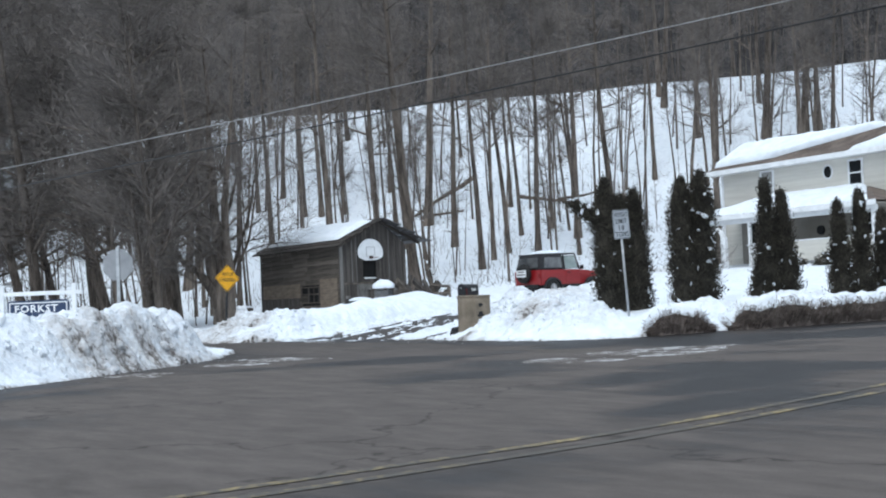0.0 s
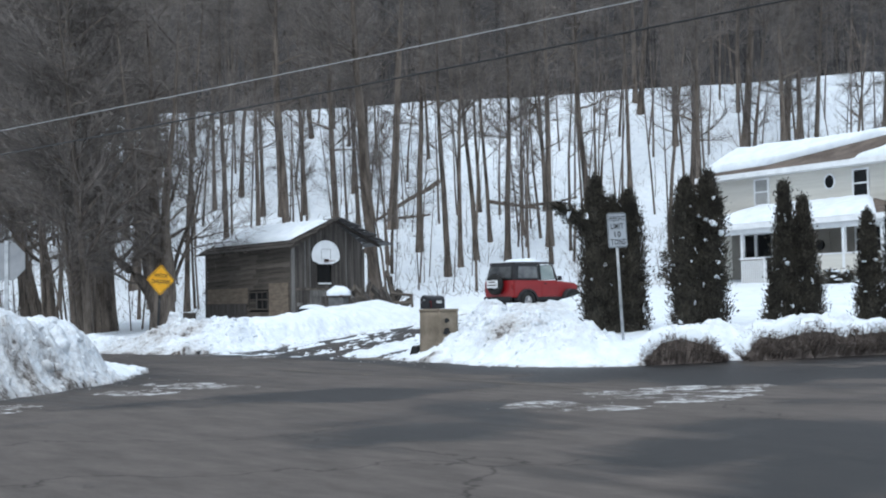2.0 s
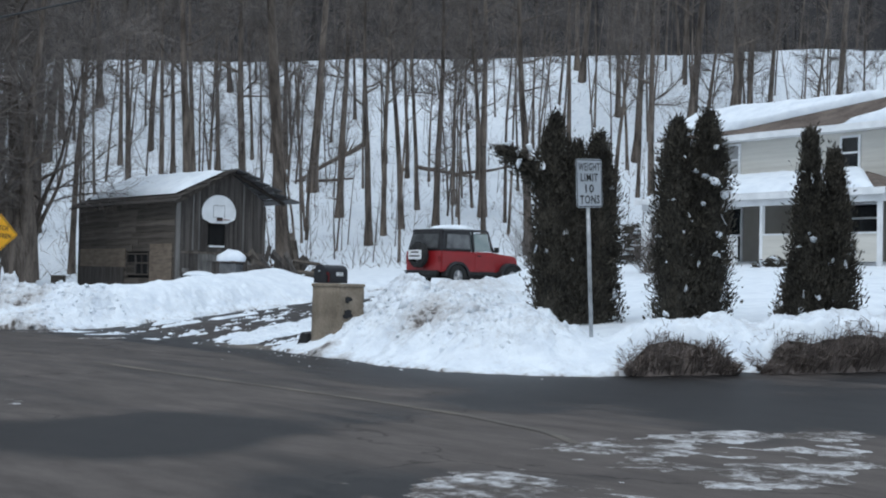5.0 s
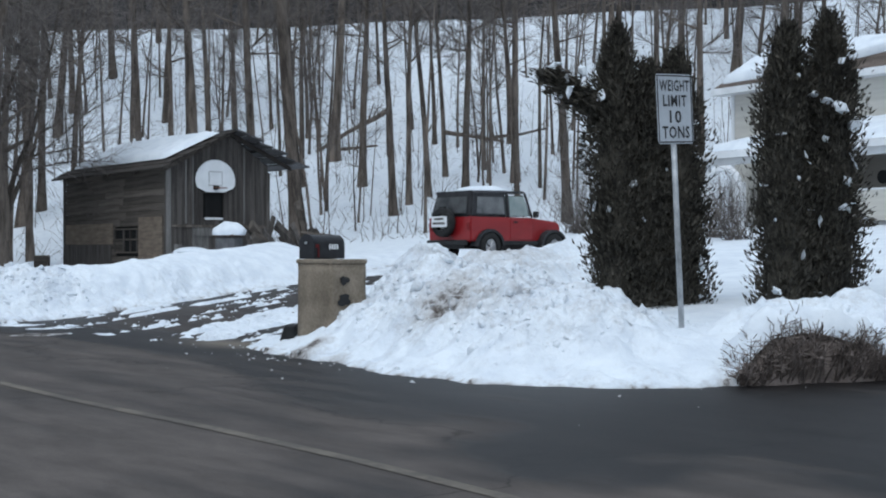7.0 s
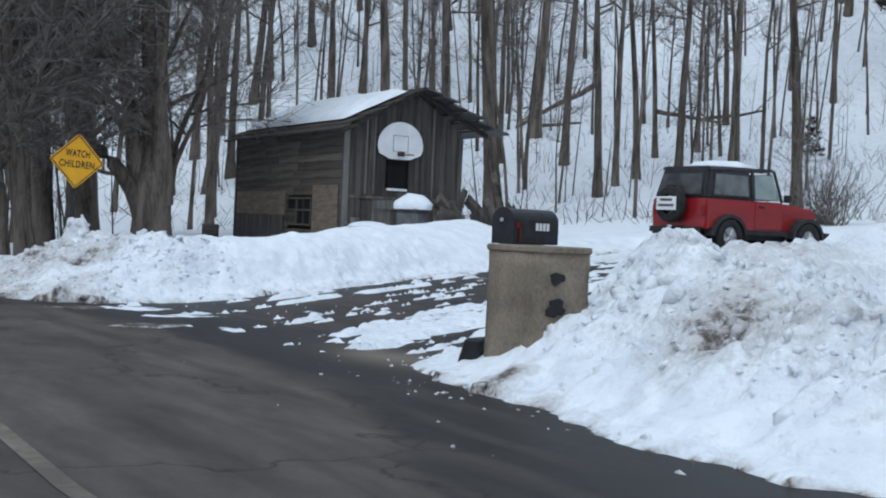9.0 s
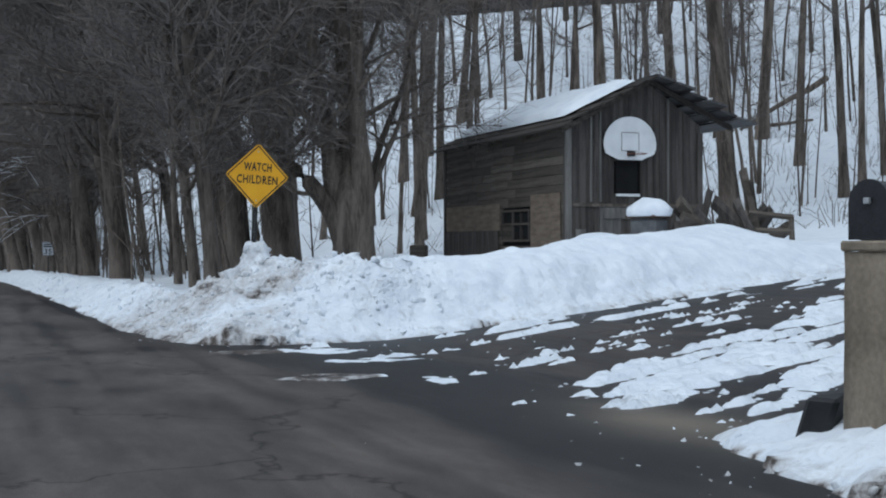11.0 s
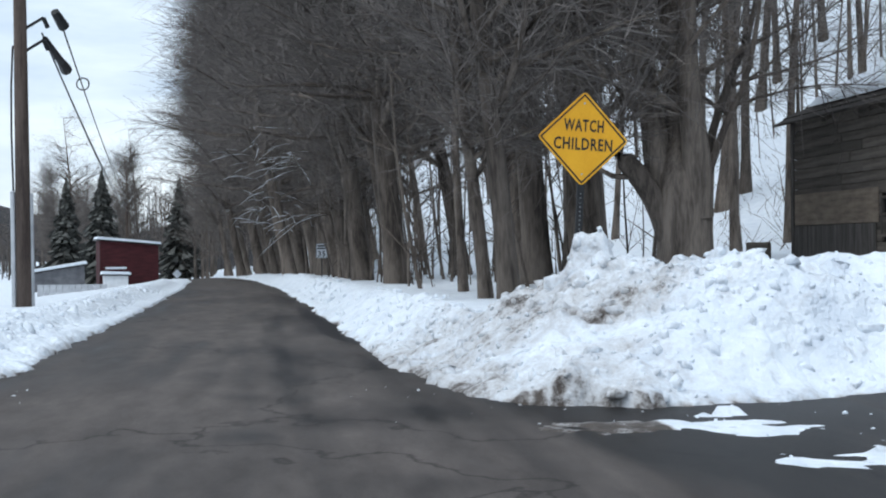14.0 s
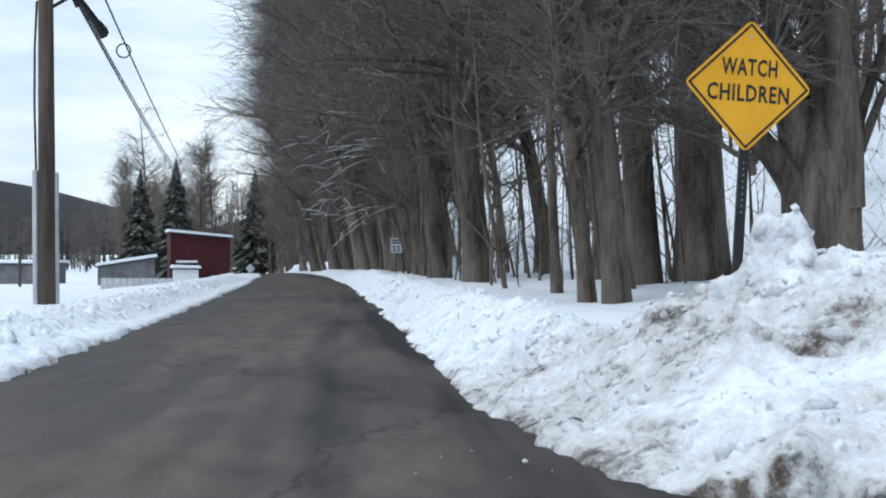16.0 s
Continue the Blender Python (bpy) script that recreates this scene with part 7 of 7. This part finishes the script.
def hedge(line, h, w, seed, label):
    """A low dense leafless hedge along a line, with snow lying on its top and back."""
    rg = random.Random(seed)
    e = thing("hedge", Matrix(), label, "hedge", "hedges by the road")
    pts = [Vector((x, y, 0)) for x, y in line]
    lens = [(b - a).length for a, b in zip(pts, pts[1:])]

    def along(q):
        for a, b, ln in zip(pts, pts[1:], lens):
            if q <= ln:
                d = (b - a).normalized()
                return a + d * q, Vector((-d.y, d.x, 0))
            q -= ln
        return pts[-1], Vector((-d.y, d.x, 0))

    total = sum(lens) - 0.01

    def profile(q):
        end = min(q, total - q)
        return (0.9 + 0.22 * noise.noise((q * 0.9, seed, 0)) + 0.12 * noise.noise((q * 3.1, seed, 4))) * min(1, 0.35 + end / 0.6)
    t = Tubes()
    for _ in range(int(620 * total)):
        q = rg.uniform(0, total)
        p, side = along(q)
        k = profile(q)
        off = rg.uniform(-1, 1)
        foot = p + side * off * w * 0.3
        foot.z = gz(foot.x, foot.y) - 0.05
        tip = foot + side * (off * w * 0.3 + rg.gauss(0, 0.06)) + Vector((rg.gauss(0, 0.06), rg.gauss(0, 0.06), h * k * math.sqrt(1 - 0.55 * off * off) * rg.uniform(0.55, 1.1)))
        mid = foot.lerp(tip, 0.55) + Vector((rg.gauss(0, 0.03), rg.gauss(0, 0.03), 0))
        t.add([foot, mid, tip], [0.011, 0.008, 0.003], 3)
        for _ in range(3):
            a = mid.lerp(tip, rg.random())
            t.add([a, a + Vector((rg.gauss(0, 0.08), rg.gauss(0, 0.08), rg.uniform(-0.02, 0.12)))], [0.006, 0.003], 3)
    ob = new("twig_thicket", t.mesh("twig_thicket", HEDGE, False))
    ob.parent = e
    # tangled heart of the hedge, too thick to look through
    v, f, n = [], [], int(total / 0.12) + 2
    for i in range(n):
        q = total * i / (n - 1)
        p, side = along(q)
        k = profile(q) * (0.2 if i in (0, n - 1) else 1)
        for j in range(9):
            an = math.pi * j / 8
            g = 0.86 + 0.25 * noise.noise((q * 4, j * 0.7, seed))
            c = p + side * math.cos(an) * w * 0.42 * g
            v.append((c.x, c.y, gz(c.x, c.y) - 0.04 + h * k * 0.8 * g * math.sin(an)))
    for i in range(n - 1):
        for j in range(8):
            f.append((i * 9 + j, i * 9 + j + 1, i * 9 + j + 10, i * 9 + j + 9))
    raw("heart", v, f, HEDGE, e)
    # broken snow cap, heaviest on the yard side
    v, f = [], []
    m = int(total / 0.07) + 2
    for i in range(m):
        q = total * i / (m - 1)
        p, side = along(q)
        k = profile(q)
        for j in range(13):
            u = -1.25 + 1.75 * j / 12
            lump = noise.noise((q * 2.3, u * 2, seed + 9)) + 0.5 * noise.noise((q * 6, u * 5, seed + 3))
            c = p - side * u * w * 0.5 * (1 if u < 0 else 1.0 + 0.5 * lump)
            arch = h * k * math.sqrt(max(0.05, 1 - 0.6 * u * u)) if u > -0.9 else h * k * (0.9 + u) * 0.6 + 0.34
            thick = 0.1 + 0.12 * lump - 0.16 * max(0, u) ** 1.5 if 0 < i < m - 1 and 0 < j < 12 else -0.12
            v.append((c.x, c.y, gz(c.x, c.y) + arch * 0.92 + thick))
    for i in range(m - 1):
        for j in range(12):
            f.append((i * 13 + j, i * 13 + j + 1, i * 13 + j + 14, i * 13 + j + 13))
    ob = raw("snow_cap", v, f, SNOW, e, True)
    ob["label"] = "broken cap of white snow"


hedge([(6.75, 0.95), (7.25, 1.7), (7.6, 2.45)], 0.72, 0.8, 1, "low brown leafless hedge capped with snow by the road")
hedge([(7.75, 2.8), (8.1, 3.6), (9.25, 8.0), (10.25, 14.0)], 0.8, 0.9, 2, "long low brown leafless hedge capped with snow")

# ---- utility pole, wires ----
POLEWOOD = rough_mat("brown_pole_wood", (0.05, 0.036, 0.03), (0.12, 0.09, 0.075), 1.5, 0.9, bump=0.4, stretch=(5, 5, 0.4), fine=16)
PX, PY = -27.4, -8.52
CONDUIT = rough_mat("grey_conduit", (0.36, 0.37, 0.39), (0.5, 0.51, 0.53), 3, 0.6)


def utility_pole():
    z = gz(PX, PY)
    e = thing("utility_pole", pose(PX, PY, z, 0.3, 0.6, 0), "brown wooden utility pole with cables and a grey conduit", "utility pole")
    bm = bmesh.new()
    rod(bm, (0, 0, -0.5), (0, 0, 9.5), 0.16, 0.11, 14)
    shade_smooth(part("pole", bm, POLEWOOD, e))
    part("conduit", _box_bm(-0.06, 0.07, -0.235, -0.15, -0.2, 2.5, 0.02), CONDUIT, e, "pale grey cable guard")
    part("conduit", _box_bm(-0.05, 0.05, 0.14, 0.2, -0.2, 2.45, 0.02), CONDUIT, e)
    bm = bmesh.new()
    pts = [(0, -0.18, 2.5), (0, -0.2, 3.6), (0, -0.19, 4.6), (0, -0.15, 5.4)]
    for a, b in zip(pts, pts[1:]):
        rod(bm, a, b, 0.02, n=6)
    part("riser_cable", bm, BLACK, e)
    for z0 in (5.3, 5.75):
        bm = bmesh.new()
        rod(bm, (0, 0.1, z0), (-0.2, 0.42, z0 + 0.25), 0.03, n=6)
        rod(bm, (-0.2, 0.42, z0 + 0.25), (-0.25, 0.5, z0 + 0.05), 0.05, n=6)
        part("bracket", bm, BLACK, e)
    for a, b, r, nm in (((-1.6, 0.55, 5.3), (-0.5, 0.4, 5.62), 0.085, "splice_case"), ((-2.0, 0.6, 5.18), (-1.6, 0.55, 5.3), 0.13, "splice_case"), ((-0.7, 0.75, 5.9), (-0.35, 0.62, 6.15), 0.12, "splice_case")):
        bm = bmesh.new()
        rod(bm, a, b, r, r * 0.7, 8)
        part(nm, bm, BLACK, e, "black cable splice case")
    bm = bmesh.new()
    for i in range(12):
        a, b = 2 * math.pi * i / 12, 2 * math.pi * (i + 1) / 12
        rod(bm, (-3.5, 0.75 + 0.14 * math.cos(a), 5.05 + 0.14 * math.sin(a)), (-3.5, 0.75 + 0.14 * math.cos(b), 5.05 + 0.14 * math.sin(b)), 0.016, n=4)
    part("cable_loop", bm, BLACK, e)


utility_pole()


def wire(name, pts, r, sag, material, label):
    t = Tubes()
    out = []
    for a, b in zip(pts, pts[1:]):
        a, b = Vector(a), Vector(b)
        n = 24
        out += [a.lerp(b, i / n) - Vector((0, 0, sag * 4 * (i / n) * (1 - i / n))) for i in range(n)]
    out.append(Vector(pts[-1]))
    t.add(out, [r] * len(out), 5)
    ob = new(name, t.mesh(name, material))
    tagged(ob, label, "wire", "overhead wires")
    return ob


PALEWIRE = rough_mat("pale_wire", (0.3, 0.3, 0.3), (0.4, 0.4, 0.4), 4, 0.5, 0.3)
wire("overhead_wire", [(PX, PY + 0.1, 7.12), (62, 10.2, 8.08)], 0.012, 0.4, PALEWIRE, "thin pale overhead wire crossing the road")
wire("overhead_wire", [(PX, PY + 0.1, 6.26), (62, 10.0, 7.87)], 0.02, 0.4, BLACK, "dark overhead cable crossing the road")
far_pole = (-120.0, -15.6, 2.5)
for z0, z1, dy in ((5.25, 2.6, 0.5), (5.6, 3.0, 0.35), (6.05, 3.4, 0.65)):
    wire("overhead_wire", [(PX - 0.2, PY + dy, z0), (far_pole[0], far_pole[1] + dy * 0.4, z1 + 2.2)], 0.02, 0.6, BLACK, "dark overhead cable running along the lane")
for z0, y1, z1 in ((6.6, -17.5, 6.4), (7.1, -16.5, 7.2)):
    wire("overhead_wire", [(PX, PY - 0.1, z0), (12, y1, z1)], 0.014, 0.4, BLACK, "thin dark service wire leaving the pole")
e = thing("far_utility_pole", pose(far_pole[0], far_pole[1], -3.0), "slim distant wooden utility pole", "utility pole")
bm = bmesh.new()
rod(bm, (0, 0, 0), (0, 0, 8.4), 0.14, 0.1, 8)
part("pole", bm, POLEWOOD, e)
e = thing("far_utility_pole", pose(-92.5, -24.6, -2.8), "slim distant wooden utility pole", "utility pole")
bm = bmesh.new()
rod(bm, (0, 0, 0), (0, 0, 5.6), 0.11, 0.08, 8)
part("pole", bm, POLEWOOD, e)
part("crossarm", _box_bm(-0.3, 0.3, -0.1, 0.1, 3.6, 3.8), BLACK, e)

# ---- buildings in the field ----
REDWALL = rough_mat("dark_red_boards", (0.04, 0.0095, 0.0115), (0.075, 0.0165, 0.019), 1.2, 0.85, bump=0.2, stretch=(1, 1, 4), fine=10)
GREYSHED = rough_mat("grey_shed_boards", (0.1, 0.1, 0.11), (0.2, 0.2, 0.21), 1.5, 0.85, bump=0.2)


def shed(name, m, lx, ly, h0, h1, wallmat, label):
    e = thing(name, m, label, "shed")
    bm = bmesh.new()
    prism(bm, [(0, -1), (lx, -1), (lx, h1), (0, h0)], 0, ly)
    part("wall", bm, wallmat, e)
    bm = bmesh.new()
    prism(bm, [(-0.2, h0), (lx + 0.2, h1), (lx + 0.2, h1 + 0.1), (-0.2, h0 + 0.1)], -0.2, ly + 0.2)
    part("roof", bm, BLACK, e)
    bm = bmesh.new()
    prism(bm, [(-0.2, h0 + 0.102), (lx + 0.2, h1 + 0.102), (lx + 0.15, h1 + 0.28), (-0.1, h0 + 0.3)], -0.18, ly + 0.18)
    part("roof_snow", bm, SNOW, e, "thin snow on the flat roof")
    return e


s_ = shed("red_shed", pose(-101.6, -15.85, -2.1, 0, 0, 100), 4.4, 5.0, 4.15, 3.72, REDWALL, "dark red flat-roofed shed with snow on its roof")
part("shelf_roof", _box_bm(0.4, 1.9, -1.2, -0.02, 1.95, 2.1), SNOW, s_)
part("door", _box_bm(2.6, 3.5, -0.04, -0.002, -0.8, 1.5), REDWALL, s_)
shed("grey_shed", pose(-98.5, -20.6, -2.0, 0, 0, 100), 4.0, 3.0, 1.5, 2.2, GREYSHED, "low grey shed with a snowy roof edge")
shed("white_hut", pose(-96.0, -14.9, -2.0, 0, 0, 100), 1.7, 1.6, 1.45, 1.4, WHITE, "small white hut beside the red shed")
shed("long_low_building", pose(-108, -52, -2.4, 0, 0, 86), 26.0, 6.0, 2.2, 2.0, GREYSHED, "long low dark building with a snowy flat roof")


def panel_fence():
    e = thing("panel_fence", pose(-70.8, -15.4, -1.6, 0, 0, 86), "pale grey upright board fence across the field", "fence")
    for i in range(11):
        part("panel", _box_bm(0.33 * i, 0.33 * i + 0.3, -0.03, 0.03, -0.3, 1.05), CONDUIT, e)
    part("rail", _box_bm(0, 3.6, 0.03, 0.09, 0.7, 0.8), CONDUIT, e)


panel_fence()
e = thing("far_warning_sign", pose(-120.0, -11.2, -0.9, 0, 0, face_turn(0.99, 0.1)), "small pale diamond sign far down the lane", "sign")
bm = bmesh.new()
plate(bm, 0.6, 0.6, -0.01, 0.0, 0.03)
bmesh.ops.rotate(bm, cent=(0, 0, 0), matrix=Matrix.Rotation(radians(45), 3, "Y"), verts=bm.verts)
part("sign_plate", bm, SIGN_WHITE, e)
part("post", _box_bm(-0.03, 0.03, 0.002, 0.06, -2.0, 0.3), BLACK, e)

# ---- yellow lines on the main road ----
LINE = rough_mat("worn_yellow_line", (0.085, 0.077, 0.068), (0.34, 0.26, 0.12), 0.9, 0.8, bump=0.1, fine=12, mid=(0.5, 0.66))
def road_line(offset):
    v, f = [], []
    mid = [(24.0, -30), (23.6, -22), (23.35, -18), (23.1, -15.5), (22.8, -13.8), (21.9, -10), (20.6, -5), (19, 1), (15, 16)]
    for i, (x, y) in enumerate(mid):
        for w in (-0.06, 0.06):
            v.append((x + offset + w, y, gz(x, y) + 0.006))
    for i in range(len(mid) - 1):
        f.append((2 * i, 2 * i + 1, 2 * i + 3, 2 * i + 2))
    ob = raw("road_marking", v, f, LINE)
    tagged(ob, "faded worn yellow centre line on asphalt", "road marking", kind="structure")


road_line(0.0)
road_line(0.36)
FAINT = rough_mat("worn_away_lane_line", (0.1, 0.088, 0.076), (0.19, 0.165, 0.132), 1.3, 0.85, bump=0.1, fine=9, mid=(0.45, 0.7))
for off in (0.0,):
    v, f = [], []
    for k, (x, y) in enumerate([(12.4, -5.6), (11.3, -5.05), (9.9, -4.78), (8.3, -4.7), (6.3, -4.7), (3.8, -4.78), (1.2, -4.75)]):
        v += [(x, y + off - 0.06, gz(x, y) + 0.005), (x, y + off + 0.06, gz(x, y) + 0.005)]
        if k:
            f.append((2 * k - 2, 2 * k, 2 * k + 1, 2 * k - 1))
    tagged(raw("road_marking", v, f, FAINT), "almost worn away centre line of the lane", "road marking", kind="structure")

# ---- snow-dusted limbs over the lane ----
def dusted_limbs(x, y, seed):
    rg = random.Random(seed)
    wood, white = Tubes(), Tubes()
    z = gz(x, y)
    e = thing("leaning_tree", pose(x, y, z), "leaning bare tree with snow lying along its branches", "tree")
    stem = bent(rg, Vector((0, 0, -0.3)), Vector((0.1, -0.35, 1)), 7, 6, 0.06)
    wood.add(stem, [0.16, 0.14, 0.12, 0.1, 0.08, 0.06, 0.03], 7)
    for _ in range(13):
        k = rg.randrange(3, 7)
        d = Vector((rg.uniform(-0.5, 0.6), rg.uniform(-1.3, -0.5), rg.uniform(0.1, 0.6)))
        lp = bent(rg, stem[k], d, rg.uniform(2.4, 5.2), 9, 0.17, -0.75)
        wood.add(lp, [0.04 * (1 - 0.95 * i / 9) for i in range(10)], 4)
        if rg.random() < 0.5:
            white.add([p + Vector((0, 0, 0.02)) for p in lp[2:8]], [0.003, 0.012, 0.015, 0.015, 0.01, 0.002], 4)
        for _ in range(6):
            q = lp[rg.randrange(2, 10)]
            tp = bent(rg, q, Vector((rg.uniform(-1, 1), rg.uniform(-1, 0.1), rg.uniform(-0.1, 0.5))), rg.uniform(0.5, 1.6), 5, 0.2, -0.6)
            wood.add(tp, [0.014, 0.012, 0.01, 0.008, 0.005, 0.002], 3)
            if rg.random() < 0.28:
                white.add([p + Vector((0, 0, 0.014)) for p in tp], [0.002, 0.01, 0.012, 0.01, 0.006, 0.002], 3)
    a, b = new("trunk", wood.mesh("trunk", BARK)), new("branch_snow", white.mesh("branch_snow", SNOW))
    a.parent = b.parent = e
    tagged(b, "lines of snow along the branches", kind="stuff")


dusted_limbs(-62, 0.4, 1)
dusted_limbs(-70, 0.2, 2)
dusted_limbs(-55, 0.6, 3)


# ---- evergreen shrubs in the garden ----
def yew(m, w, h, seed, label):
    """A low dark evergreen bush with caps of snow on its boughs."""
    rg = random.Random(seed)
    e = thing("evergreen_shrub", m, label, "shrub", "garden evergreens")
    v, f = [], []
    bm = bmesh.new()
    for _ in range(46):
        an, u = rg.uniform(0, 6.283), rg.random()
        r = w / 2 * math.sqrt(rg.random()) * (1.1 - 0.6 * u)
        c = Vector((math.cos(an) * r, math.sin(an) * r, h * (0.15 + 0.8 * u)))
        for _ in range(46):
            q = c + Vector((rg.gauss(0, 0.1), rg.gauss(0, 0.1), rg.gauss(0, 0.06)))
            d = Vector((math.cos(an) + rg.uniform(-0.7, 0.7), math.sin(an) + rg.uniform(-0.7, 0.7), rg.uniform(-0.3, 0.7))).normalized()
            s = d.cross(Vector((rg.uniform(-1, 1), rg.uniform(-1, 1), 1))).normalized() * 0.02
            k = len(v)
            v += [tuple(q - s), tuple(q + s), tuple(q + d * 0.12), tuple(q + Vector((0, 0, 0.03)))]
            f += [(k, k + 1, k + 2), (k, k + 2, k + 3), (k + 1, k + 3, k + 2)]
        if rg.random() < 0.5:
            g = bmesh.ops.create_icosphere(bm, subdivisions=1, radius=1.0)
            sx, sy, sz_ = rg.uniform(0.08, 0.2), rg.uniform(0.08, 0.2), rg.uniform(0.03, 0.07)
            for q in g["verts"]:
                q.co = Vector((q.co.x * sx, q.co.y * sy, q.co.z * sz_)) * rg.uniform(0.8, 1.2) + c + Vector((0, 0, 0.1))
    raw("foliage", v, f, CEDAR, e)
    shade_smooth(part("snow_clumps", bm, SNOW, e, "caps of snow on the boughs"))


yew(HOUSE @ pose(10.2, -4.4, 0.15), 1.5, 0.8, 1, "low dark evergreen bush weighed down with snow")
yew(HOUSE @ pose(7.6, -3.6, 0.2), 0.9, 0.6, 2, "low dark evergreen bush weighed down with snow")
yew(HOUSE @ pose(0.4, -2.2, 0.3), 1.1, 1.9, 3, "upright evergreen bush with snow beside the arch")
yew(HOUSE @ pose(-0.9, -1.4, 0.3), 1.2, 1.9, 4, "upright evergreen bush with snow beside the arch")
yew(pose(-43.2, 48.2, sz(-43.2, 48.2)), 1.1, 2.7, 5, "young dark evergreen tipped with snow on the slope")
